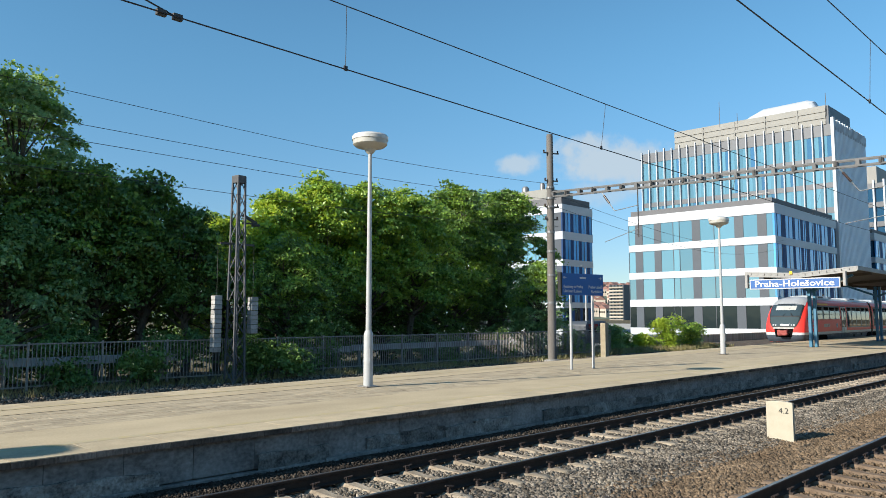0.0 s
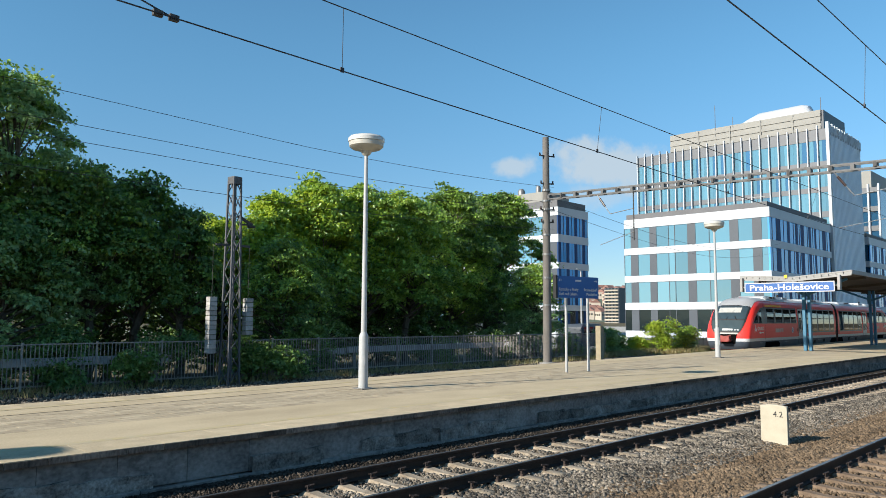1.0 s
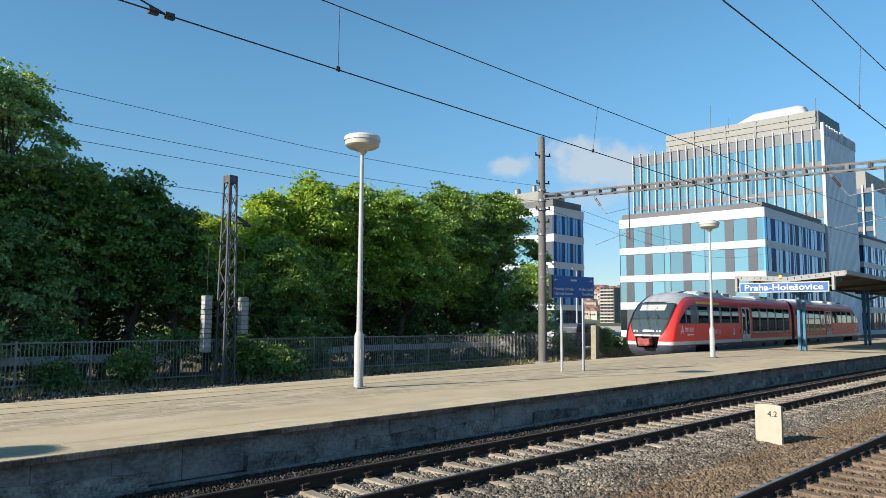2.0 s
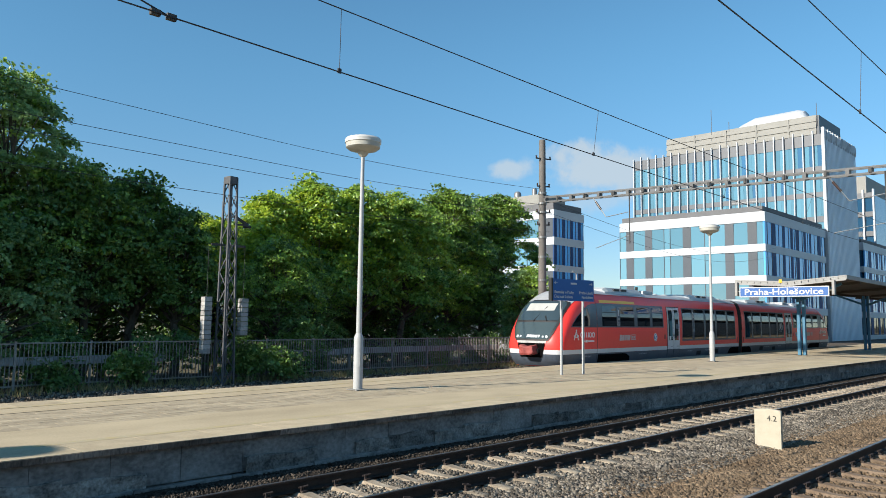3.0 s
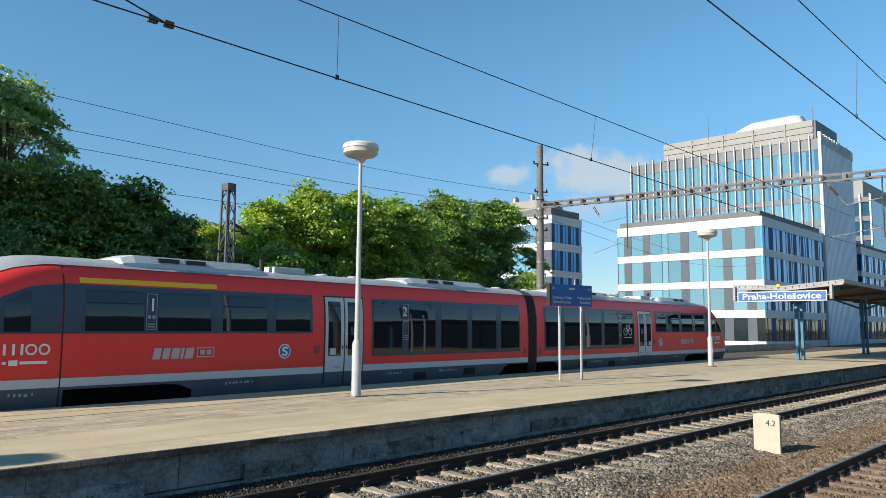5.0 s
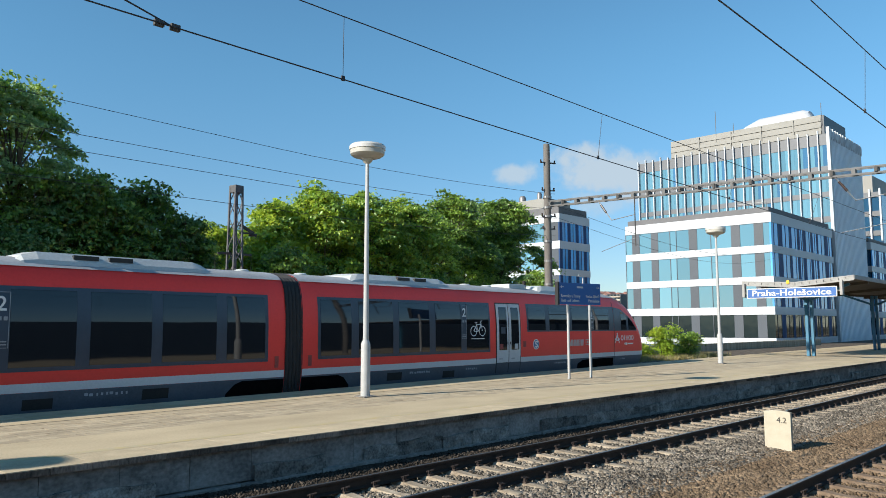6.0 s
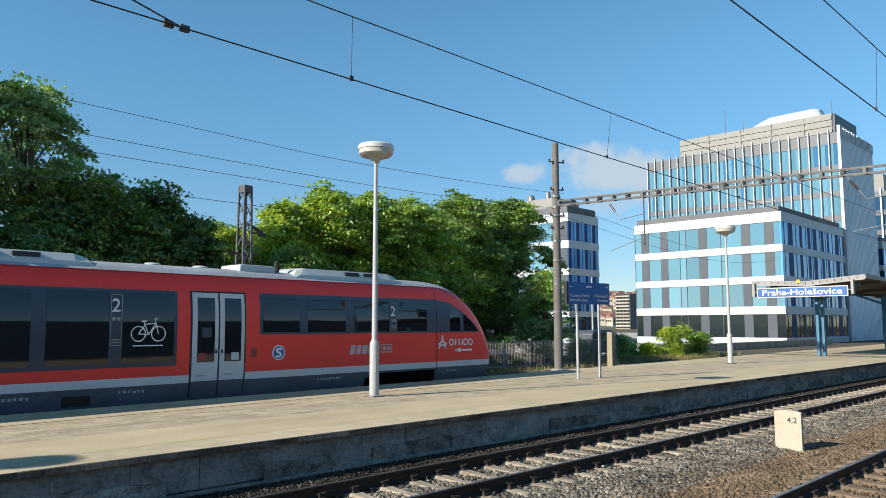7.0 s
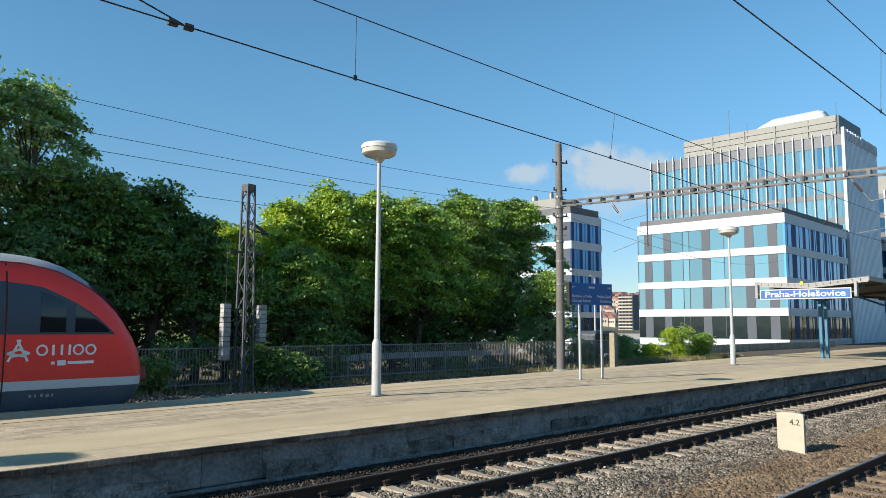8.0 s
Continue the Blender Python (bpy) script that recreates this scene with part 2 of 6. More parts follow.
M = dict(
    ballast=mat("ballast_ground", (0.15, 0.125, 0.10), (0.07, 0.058, 0.046), 0.95, scale=2.5, fine=38, bump=1.0, space="World", spec=0.1),
    stone=mat("ballast_stone", (0.255, 0.218, 0.17), (0.07, 0.06, 0.048), 0.9, scale=1.2, fine=30, bump=0.3, per_island=0.8, spec=0.2),
    stone_rust=mat("rust_stained_stone", (0.21, 0.152, 0.098), (0.115, 0.08, 0.05), 0.9, scale=1.2, fine=30, bump=0.3, per_island=0.4, spec=0.15),
    # shade at the platform wall's foot is in this stone's colour
    stone_dark=mat("shaded_ballast_stone", (0.080, 0.066, 0.052), (0.022, 0.018, 0.015), 0.9, scale=1.2, fine=30, bump=0.3, per_island=0.8, spec=0.15),
    rail_side=mat("rusty_rail_steel", (0.055, 0.036, 0.026), (0.025, 0.018, 0.014), 0.75, scale=5, fine=60, bump=0.2, spec=0.25),
    rail_top=mat("polished_rail_steel", (0.35, 0.33, 0.31), (0.22, 0.20, 0.18), 0.35, metal=0.9, scale=3, fine=40, bump=0.02, stretch=(0.1, 3, 1)),
    sleeper=mat("sleeper_concrete", (0.42, 0.355, 0.265), (0.22, 0.17, 0.12), 0.9, scale=7, fine=60, bump=0.25, per_object=0.18, spec=0.2),
    clip=mat("clip_steel", (0.07, 0.05, 0.04), (0.03, 0.022, 0.02), 0.7, metal=0.3, scale=30, fine=90, bump=0.1),
    concrete=mat("old_concrete", (0.34, 0.327, 0.30), (0.13, 0.124, 0.115), 0.9, scale=2.6, fine=22, bump=0.5, stretch=(0.7, 1, 0.9), per_object=0.10, spec=0.2, space="World"),
    coping=mat("coping_concrete", (0.54, 0.44, 0.29), (0.40, 0.325, 0.215), 0.9, scale=3.2, fine=40, bump=0.3, per_object=0.10, spec=0.2, space="World"),
    paving=mat("paving_concrete", (0.56, 0.458, 0.30), (0.41, 0.33, 0.215), 0.9, scale=1.3, fine=45, bump=0.2, per_object=0.07, spec=0.2, space="World", stretch=(0.5, 1, 1)),
    setts=mat("sett_paving", (0.48, 0.395, 0.27), (0.33, 0.27, 0.185), 0.9, scale=2.5, fine=32, bump=0.4, per_island=0.14, spec=0.2, space="World", stretch=(0.6, 1, 1)),
    yellow_line=mat("worn_ochre_paint", (0.48, 0.37, 0.17), (0.42, 0.36, 0.25), 0.85, scale=5, fine=50, bump=0.15, space="World"),
    lamp_post=mat("pale_grey_paint", (0.42, 0.43, 0.43), (0.33, 0.34, 0.34), 0.5, scale=4, fine=40, bump=0.06),
    lamp_head=mat("cream_plastic", (0.47, 0.452, 0.40), (0.39, 0.375, 0.33), 0.45, scale=3, fine=30, bump=0.03),
    lamp_lid=mat("white_plastic_lid", (0.58, 0.57, 0.54), (0.48, 0.47, 0.44), 0.4, scale=3, fine=30, bump=0.03),
    mast=mat("spun_concrete", (0.175, 0.16, 0.145), (0.11, 0.10, 0.09), 0.85, scale=2, fine=30, bump=0.2, stretch=(1, 1, 0.3)),
    steel=mat("galvanised_steel", (0.26, 0.26, 0.26), (0.17, 0.17, 0.17), 0.5, metal=0.5, scale=6, fine=50, bump=0.05),
    dark_steel=mat("dark_weathered_steel", (0.075, 0.072, 0.07), (0.04, 0.038, 0.036), 0.7, metal=0.2, scale=6, fine=50, bump=0.1),
    beam=mat("portal_beam_paint", (0.115, 0.115, 0.115), (0.07, 0.07, 0.07), 0.6, scale=3, fine=40, bump=0.08),
    wire=mat("oxidised_wire", (0.055, 0.055, 0.06), (0.03, 0.03, 0.035), 0.6, metal=0.4, scale=8, fine=60, bump=0.0),
    insulator=mat("brown_glaze", (0.06, 0.035, 0.025), (0.04, 0.025, 0.02), 0.25, scale=8, fine=60, bump=0.0),
    fence=mat("rusty_fence_paint", (0.36, 0.335, 0.305), (0.19, 0.16, 0.13), 0.7, scale=9, fine=60, bump=0.1),
    weight=mat("counterweight_concrete", (0.42, 0.41, 0.39), (0.26, 0.255, 0.24), 0.9, scale=4, fine=40, bump=0.2, per_object=0.15),
    soil=mat("bare_soil", (0.16, 0.13, 0.085), (0.07, 0.065, 0.035), 0.95, scale=0.6, fine=9, bump=0.6, space="World", spec=0.1),
    bark=mat("bark", (0.16, 0.135, 0.105), (0.07, 0.058, 0.045), 0.95, scale=5, fine=30, bump=0.8, stretch=(1, 1, 0.25), spec=0.1),
    white=mat("white_facade_panel", (0.47, 0.495, 0.52), (0.42, 0.445, 0.47), 0.5, scale=0.4, fine=6, bump=0.03, space="World"),
    panel=mat("anthracite_panel", (0.050, 0.062, 0.078), (0.040, 0.050, 0.064), 0.5, scale=0.5, fine=8, bump=0.02, per_object=0.08),
    roof_grey=mat("grey_roof_edge", (0.13, 0.13, 0.135), (0.10, 0.10, 0.105), 0.7, scale=0.5, fine=8, bump=0.05),
    screen=mat("roof_screen_metal", (0.27, 0.262, 0.235), (0.21, 0.205, 0.185), 0.6, metal=0.0, scale=0.5, fine=7, bump=0.05),
    glass_lit=glass_mat("blue_facade_glass", (0.10, 0.228, 0.288), 0.04, 2.3),
    glass_deep=glass_mat("deep_facade_glass", (0.030, 0.105, 0.20), 0.04, 2.6),
    glass_dark=glass_mat("ground_floor_glass", (0.010, 0.018, 0.02), 0.05, 1.45),
    sign_blue=mat("sign_blue", (0.010, 0.095, 0.33), (0.008, 0.080, 0.28), 0.4, scale=2, fine=20, bump=0.0),
    sign_white=mat("sign_white", (0.54, 0.54, 0.55), (0.47, 0.47, 0.48), 0.45, scale=2, fine=20, bump=0.0),
    blue_post=mat("blue_post_paint", (0.045, 0.17, 0.27), (0.03, 0.12, 0.20), 0.45, scale=4, fine=40, bump=0.05),
    canopy=mat("canopy_board", (0.33, 0.325, 0.31), (0.24, 0.235, 0.225), 0.7, scale=2, fine=25, bump=0.1),
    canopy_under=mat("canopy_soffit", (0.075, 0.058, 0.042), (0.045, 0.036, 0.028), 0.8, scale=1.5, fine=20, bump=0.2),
    wood=mat("weathered_fence_wood", (0.50, 0.42, 0.30), (0.32, 0.265, 0.19), 0.9, scale=4, fine=40, bump=0.2, per_object=0.2),
    km=mat("cream_painted_concrete", (0.48, 0.43, 0.33), (0.39, 0.35, 0.265), 0.75, scale=6, fine=60, bump=0.12),
    black=mat("black_paint", (0.02, 0.02, 0.02), (0.012, 0.012, 0.012), 0.6, scale=6, fine=40, bump=0.0),
    red=mat("train_red_paint", (0.86, 0.052, 0.042), (0.78, 0.045, 0.036), 0.34, scale=0.6, fine=14, bump=0.01, coat=0.0, spec=0.35),
    grey_band=mat("train_window_band", (0.034, 0.052, 0.082), (0.027, 0.042, 0.066), 0.3, scale=0.7, fine=10, bump=0.0, coat=0.05),
    train_glass=glass_mat("train_window_glass", (0.006, 0.009, 0.013), 0.03, 1.6, 0.006),
    skirt=mat("train_skirt_grey", (0.085, 0.105, 0.135), (0.055, 0.068, 0.088), 0.5, scale=1.0, fine=20, bump=0.03),
    stripe=mat("train_pale_stripe", (0.62, 0.63, 0.64), (0.52, 0.53, 0.54), 0.4, scale=0.7, fine=20, bump=0.0),
    train_roof=mat("train_roof_grey", (0.40, 0.41, 0.42), (0.28, 0.285, 0.29), 0.5, scale=0.8, fine=16, bump=0.05),
    rubber=mat("black_rubber", (0.018, 0.018, 0.019), (0.010, 0.010, 0.011), 0.6, scale=6, fine=50, bump=0.05),
    under=mat("underframe_dirt", (0.030, 0.026, 0.022), (0.015, 0.013, 0.012), 0.85, scale=3, fine=40, bump=0.2),
    tarp=mat("faded_red_tarpaulin", (0.36, 0.075, 0.06), (0.22, 0.04, 0.036), 0.7, scale=5, fine=30, bump=0.6),
    yellow=mat("train_yellow_band", (0.92, 0.50, 0.012), (0.85, 0.45, 0.012), 0.4, scale=2, fine=20, bump=0.0),
    door=mat("train_door_grey", (0.58, 0.60, 0.62), (0.50, 0.52, 0.54), 0.4, scale=1.5, fine=20, bump=0.0),
    letter=mat("white_lettering", (0.80, 0.80, 0.80), (0.72, 0.72, 0.72), 0.45, scale=3, fine=20, bump=0.0),
    pale_letter=mat("faded_lettering", (0.56, 0.42, 0.40), (0.50, 0.36, 0.34), 0.5, scale=3, fine=20, bump=0.0),
    # deep green also carries undergrowth shade, yellow-green the sunlit tips
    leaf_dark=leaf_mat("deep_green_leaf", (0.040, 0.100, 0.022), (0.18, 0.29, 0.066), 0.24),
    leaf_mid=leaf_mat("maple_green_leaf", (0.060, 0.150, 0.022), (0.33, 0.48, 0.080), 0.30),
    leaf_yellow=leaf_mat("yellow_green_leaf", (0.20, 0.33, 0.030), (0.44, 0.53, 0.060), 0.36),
    leaf_grey=leaf_mat("grey_green_leaf", (0.11, 0.21, 0.07), (0.32, 0.45, 0.18), 0.36),
    grass=leaf_mat("dry_grass", (0.34, 0.28, 0.13), (0.16, 0.17, 0.06), 0.3),
    # distance haze is in the slope's greyed green
    far_green=mat("hazed_wooded_slope", (0.11, 0.14, 0.11), (0.07, 0.095, 0.08), 0.95, scale=0.05, fine=0.4, bump=0.6, space="World", spec=0.1),
    far_wall=mat("far_plaster", (0.44, 0.38, 0.31), (0.38, 0.33, 0.27), 0.9, scale=0.1, fine=2, bump=0.0, per_object=0.2, space="World"),
    far_tile=mat("far_roof_tile", (0.28, 0.15, 0.12), (0.22, 0.12, 0.10), 0.9, scale=0.2, fine=2, bump=0.0, per_object=0.2, space="World"),
)


# ---------------------------------------------------------------- mesh helpers
class Build:
    """Collects corners and faces for one mesh."""

    def __init__(self):
        self.v, self.f = [], []

    def box(self, x0, x1, y0, y1, z0, z1):
        n = len(self.v)
        self.v += [(x0, y0, z0), (x1, y0, z0), (x1, y1, z0), (x0, y1, z0), (x0, y0, z1), (x1, y0, z1), (x1, y1, z1), (x0, y1, z1)]
        self.f += [tuple(n + i for i in q) for q in ((0, 3, 2, 1), (4, 5, 6, 7), (0, 1, 5, 4), (1, 2, 6, 5), (2, 3, 7, 6), (3, 0, 4, 7))]
        return self

    def tube(self, a, b, r0, r1=None, n=8, caps=True):
        r1 = r0 if r1 is None else r1
        a, b = Vector(a), Vector(b)
        q = (b - a).to_track_quat("Z", "Y")
        k = len(self.v)
        for p, r in ((a, r0), (b, r1)):
            for i in range(n):
                t = 2 * math.pi * i / n
                self.v.append(tuple(p + q @ Vector((r * math.cos(t), r * math.sin(t), 0))))
        for i in range(n):
            j = (i + 1) % n
            self.f.append((k + i, k + j, k + n + j, k + n + i))
        if caps:
            self.f.append(tuple(k + i for i in reversed(range(n))))
            self.f.append(tuple(k + n + i for i in range(n)))
        return self

    def bar(self, a, b, w, h):
        """A flat bar from a to b, w wide and h high."""
        a, b = Vector(a), Vector(b)
        d = (b - a).normalized()
        up = Vector((0, 0, 1)) if abs(d.z) < 0.95 else Vector((1, 0, 0))
        s = d.cross(up).normalized()
        u = s.cross(d).normalized()
        k = len(self.v)
        for p in (a, b):
            for i, j in ((-1, -1), (1, -1), (1, 1), (-1, 1)):
                self.v.append(tuple(p + s * (i * w / 2) + u * (j * h / 2)))
        self.f += [tuple(k + i for i in q) for q in ((0, 1, 2, 3), (7, 6, 5, 4), (0, 4, 5, 1), (1, 5, 6, 2), (2, 6, 7, 3), (3, 7, 4, 0))]
        return self

    def lathe(self, profile, n=20, at=(0, 0)):
        k = len(self.v)
        for r, z in profile:
            for i in range(n):
                t = 2 * math.pi * i / n
                self.v.append((at[0] + r * math.cos(t), at[1] + r * math.sin(t), z))
        for s in range(len(profile) - 1):
            for i in range(n):
                j = (i + 1) % n
                self.f.append((k + s * n + i, k + s * n + j, k + (s + 1) * n + j, k + (s + 1) * n + i))
        self.f.append(tuple(k + i for i in reversed(range(n))))
        self.f.append(tuple(k + (len(profile) - 1) * n + i for i in range(n)))
        return self

    def extrude(self, section, x0, x1):
        """A closed section of (y, z), run along x."""
        k, n = len(self.v), len(section)
        for x in (x0, x1):
            self.v += [(x, y, z) for y, z in section]
        for i in range(n):
            j = (i + 1) % n
            self.f.append((k + i, k + j, k + n + j, k + n + i))
        self.f.append(tuple(k + i for i in reversed(range(n))))
        self.f.append(tuple(k + n + i for i in range(n)))
        return self

    def grid(self, rows):
        """A sheet through rows of points, all rows of one length."""
        k, w = len(self.v), len(rows[0])
        for r in rows:
            self.v += [tuple(p) for p in r]
        for i in range(len(rows) - 1):
            for j in range(w - 1):
                a = k + i * w + j
                self.f.append((a, a + 1, a + w + 1, a + w))
        return self

    def mesh(self, name, material, smooth=False, bevel=0.0):
        me = bpy.data.meshes.new(name)
        me.from_pydata(self.v, [], self.f)
        bm = bmesh.new()
        bm.from_mesh(me)
        bmesh.ops.recalc_face_normals(bm, faces=bm.faces)
        if bevel:
            sharp = [e for e in bm.edges if len(e.link_faces) == 2 and e.calc_face_angle(0) > 0.6]
            bmesh.ops.bevel(bm, geom=sharp, offset=bevel, segments=2, affect="EDGES", profile=0.6)
        bm.to_mesh(me)
        bm.free()
        if smooth:
            me.polygons.foreach_set("use_smooth", [True] * len(me.polygons))
            me.set_sharp_from_angle(angle=radians(38))
        me.materials.append(material)
        return me


def thing(name, label, category, group="", at=None, kind=""):
    """An Empty at the base of a thing, to carry its parts."""
    ob = new(name)
    if at is not None:
        ob.matrix_world = at
    return tagged(ob, label, category, group, kind)


def part(name, me, parent, label="", at=None):
    """One mesh as a part of a thing or of a part, in its parent's space."""
    ob = new(name, me)
    ob.parent = parent
    if at is not None:
        ob.matrix_basis = at
    return tagged(ob, label)


def solo(name, me, label, category="", group="", kind="", at=None):
    ob = new(name, me)
    if at is not None:
        ob.matrix_world = at
    return tagged(ob, label, category, group, kind)


def text_mesh(body, size, material, thick=0.004, align="LEFT", shear=0.0, bold=0.0):
    """Lettering as a mesh, standing in the x-z plane and facing -y."""
    cu = bpy.data.curves.new("lettering", "FONT")
    cu.body, cu.size, cu.extrude, cu.align_x, cu.shear, cu.offset = body, size, thick / 2, align, shear, bold
    cu.resolution_u = 3
    ob = bpy.data.objects.new("lettering", cu)
    scene.collection.objects.link(ob)
    me = bpy.data.meshes.new_from_object(ob.evaluated_get(bpy.context.evaluated_depsgraph_get()))
    bpy.data.objects.remove(ob)
    me.transform(Euler((radians(90), 0, 0)).to_matrix().to_4x4())
    me.materials.clear()
    me.materials.append(material)
    return me


# ---------------------------------------------------------------- the lie of the land
FAR = 0.042                                  # the far track draws away from the near ones by this much per metre
ALPHA = math.degrees(math.atan(FAR))
TRACKS = (8.32, 3.30)                        # centre lines of the two near tracks
TOP = 0.56                                   # height of the island platform over the rails
EDGE = 10.05                                 # its near edge


def far_edge(x):
    return 16.43 + FAR * x


def far_track(x):
    return 18.10 + FAR * x


def make_ground():
    b = Build()
    xs = [-3000, -300, -60, 0, 60, 120, 200, 400, 3000]
    ys = [-3000, -200, -20, 0, 27, 40, 90, 300, 3000]
    b.grid([[(x, y, -0.45) for x in xs] for y in ys])
    solo("ground", b.mesh("ground", M["soil"]), "dry bare soil and grass around the tracks", kind="structure")
    rng = random.Random(3)
    b = Build()
    xs = [-40 + 1.0 * i for i in range(60)] + [20 + 4.0 * i for i in range(46)]
    ys = [0.8, 1.6, 2.5, 3.3, 4.1, 5.0, 5.5, 5.9, 6.4, 6.9, 7.6, 8.32, 9.05, 9.25, 9.45, 9.7, 10.2]
    rows = []
    for y in ys:
        base = -0.25 - 0.04 * max(0.0, 1 - abs(y - 5.75) / 0.8) + float(np.interp(y, (9.1, 9.25, 9.45, 9.7), (0.0, 0.05, 0.10, 0.13)))
        rows.append([(x, y, base + rng.uniform(-0.015, 0.015)) for x in xs])
    b.grid(rows)
    solo("track_bed", b.mesh("track_bed", M["ballast"]), "ballast bed of grey and rust-brown crushed stone", kind="structure")
    b = Build()
    b.grid([[(x, far_edge(x) - 0.3 + d, -0.2 + z) for x in xs] for d, z in ((0, -0.1), (0.8, 0.0), (2.0, 0.0), (3.2, 0.0), (5.0, -0.02), (7.5, 0.12), (8.7, 0.2), (12.0, 0.22), (14.0, -0.3))])
    solo("far_track_bed", b.mesh("far_track_bed", M["ballast"]), "shaded dark ballast bed behind the platform", kind="structure")


make_ground()


def make_platform():
    base = thing("platform", "long island platform of old concrete slabs", "platform", kind="structure")
    b = Build()
    xa, xb = -45.0, 210.0
    k = [(xa, EDGE + 0.22), (xb, EDGE + 0.22), (xb, far_edge(xb) - 0.15), (xa, far_edge(xa) - 0.15)]
    b.v = [(x, y, -0.5) for x, y in k] + [(x, y, TOP - 0.02) for x, y in k]
    b.f = [(0, 1, 5, 4), (1, 2, 6, 5), (2, 3, 7, 6), (3, 0, 4, 7), (4, 5, 6, 7)]
    part("platform_core", b.mesh("platform_core", M["concrete"]), base)

    def strip(name, material, ya, yb, z, label="", xs=(xa, xb)):
        s = Build()
        n = 60
        pts = [xs[0] + (xs[1] - xs[0]) * i / n for i in range(n + 1)]
        s.grid([[(x, ya(x), z) for x in pts], [(x, yb(x), z) for x in pts]])
        return part(name, s.mesh(name, material), base, label)

    strip("paving_strip", M["paving"], lambda x: EDGE + 0.8, lambda x: EDGE + 2.55, TOP - 0.004, "pale concrete paving")
    strip("sett_bed", M["setts"], lambda x: EDGE + 2.55, lambda x: far_edge(x) - 1.75, TOP - 0.011, "worn block paving")
    strip("paving_strip", M["paving"], lambda x: far_edge(x) - 1.75, lambda x: far_edge(x) - 0.8, TOP - 0.004, "pale concrete paving")
    strip("warning_line", M["yellow_line"], lambda x: EDGE + 0.80, lambda x: EDGE + 0.98, TOP + 0.001, "worn ochre warning line")
    strip("warning_line", M["yellow_line"], lambda x: far_edge(x) - 0.98, lambda x: far_edge(x) - 0.80, TOP + 0.001, "worn ochre warning line")
    return base


platform = make_platform()


# pale so that the added ground sheet bounces light
M["yard"] = mat("bounce_yard_paving", (0.46, 0.43, 0.38), (0.36, 0.335, 0.29), 0.9, scale=0.3, fine=6, bump=0.1, space="World")
M["sleeper_rusty"] = mat("rusty_sleeper_concrete", (0.24, 0.175, 0.12), (0.13, 0.09, 0.06), 0.9, scale=7, fine=60, bump=0.25, per_object=0.18, spec=0.2)


def rail_mesh(length):
    h = [(-0.075, -0.172), (0.075, -0.172), (0.075, -0.160), (0.012, -0.140), (0.010, -0.048), (0.036, -0.036), (0.036, -0.010),
         (0.028, -0.002), (-0.028, -0.002), (-0.036, -0.010), (-0.036, -0.036), (-0.010, -0.048), (-0.012, -0.140), (-0.075, -0.160)]
    return Build().extrude(h, 0, length).mesh("rail", M["rail_side"])


def make_tracks():
    me = rail_mesh(300.0)
    top = Build().box(0, 300, -0.026, 0.026, -0.004, 0.0).mesh("running_surface", M["rail_top"])
    for yc in TRACKS:
        for d in (-0.7535, 0.7535):
            r = solo("rail", me, "rusty steel rail with a worn bright top", "rail", "rails", at=pose(-60, yc + d, 0))
            part("running_surface", top, r, "bright worn rail top")
    for d in (-0.7535, 0.7535):
        r = solo("rail", me, "rusty steel rail with a worn bright top", "rail", "rails", at=pose(-60 * math.cos(radians(ALPHA)), far_track(0) - 60 * math.sin(radians(ALPHA)) + d, 0, 0, 0, ALPHA))
        part("running_surface", top, r, "bright worn rail top")
    # concrete sleeper: high ends, lower waist, chamfered shoulders
    b = Build()
    prof = [(-1.30, -0.235, 0.10), (-1.22, -0.178, 0.125), (-0.55, -0.172, 0.125), (-0.28, -0.196, 0.11), (0.28, -0.196, 0.11), (0.55, -0.172, 0.125), (1.22, -0.178, 0.125), (1.30, -0.235, 0.10)]
    rows = []
    for y, z, w in prof:
        rows.append([(-w - 0.03, y, -0.40), (-w, y, z - 0.035), (-w + 0.04, y, z), (w - 0.04, y, z), (w, y, z - 0.035), (w + 0.03, y, -0.40)])
    b.grid(rows)
    b.f.append((0, 1, 2, 3, 4, 5))
    n = len(b.v)
    b.f.append((n - 1, n - 2, n - 3, n - 4, n - 5, n - 6))
    sl = b.mesh("sleeper", M["sleeper"], smooth=True)
    c = Build()
    c.box(-0.05, 0.05, -0.045, 0.045, -0.175, -0.145)
    c.tube((-0.04, 0.0, -0.15), (-0.04, 0.0, -0.085), 0.014, n=6)
    c.tube((-0.07, 0.02, -0.105), (0.06, -0.02, -0.085), 0.014, n=6)
    c.tube((0.03, 0.01, -0.15), (0.03, 0.01, -0.10), 0.02, n=6)
    cl = c.mesh("rail_clip", M["clip"])
    first = thing_sleeper(sl, cl)
    rng = random.Random(11)
    k0 = 11.47
    second = thing_sleeper(b.mesh("sleeper", M["sleeper_rusty"], smooth=True), cl)
    tagged(second, "rust-brown stained concrete sleeper bedded in ballast")
    for yc, i0, i1, shift in ((TRACKS[0], -8, 95, 0.0), (TRACKS[1], -6, 40, 0.22)):
        for i in range(i0, i1):
            m = pose(k0 + shift + 0.6 * i + rng.uniform(-0.015, 0.015), yc, rng.uniform(-0.006, 0.006), 0, 0, rng.uniform(-0.6, 0.6))
            copy_thing(first if yc == TRACKS[0] else second, m)
    first.matrix_world = pose(k0 - 0.6 * 9, TRACKS[0], 0)
    second.matrix_world = pose(k0 + 0.22 - 0.6 * 7, TRACKS[1], 0)


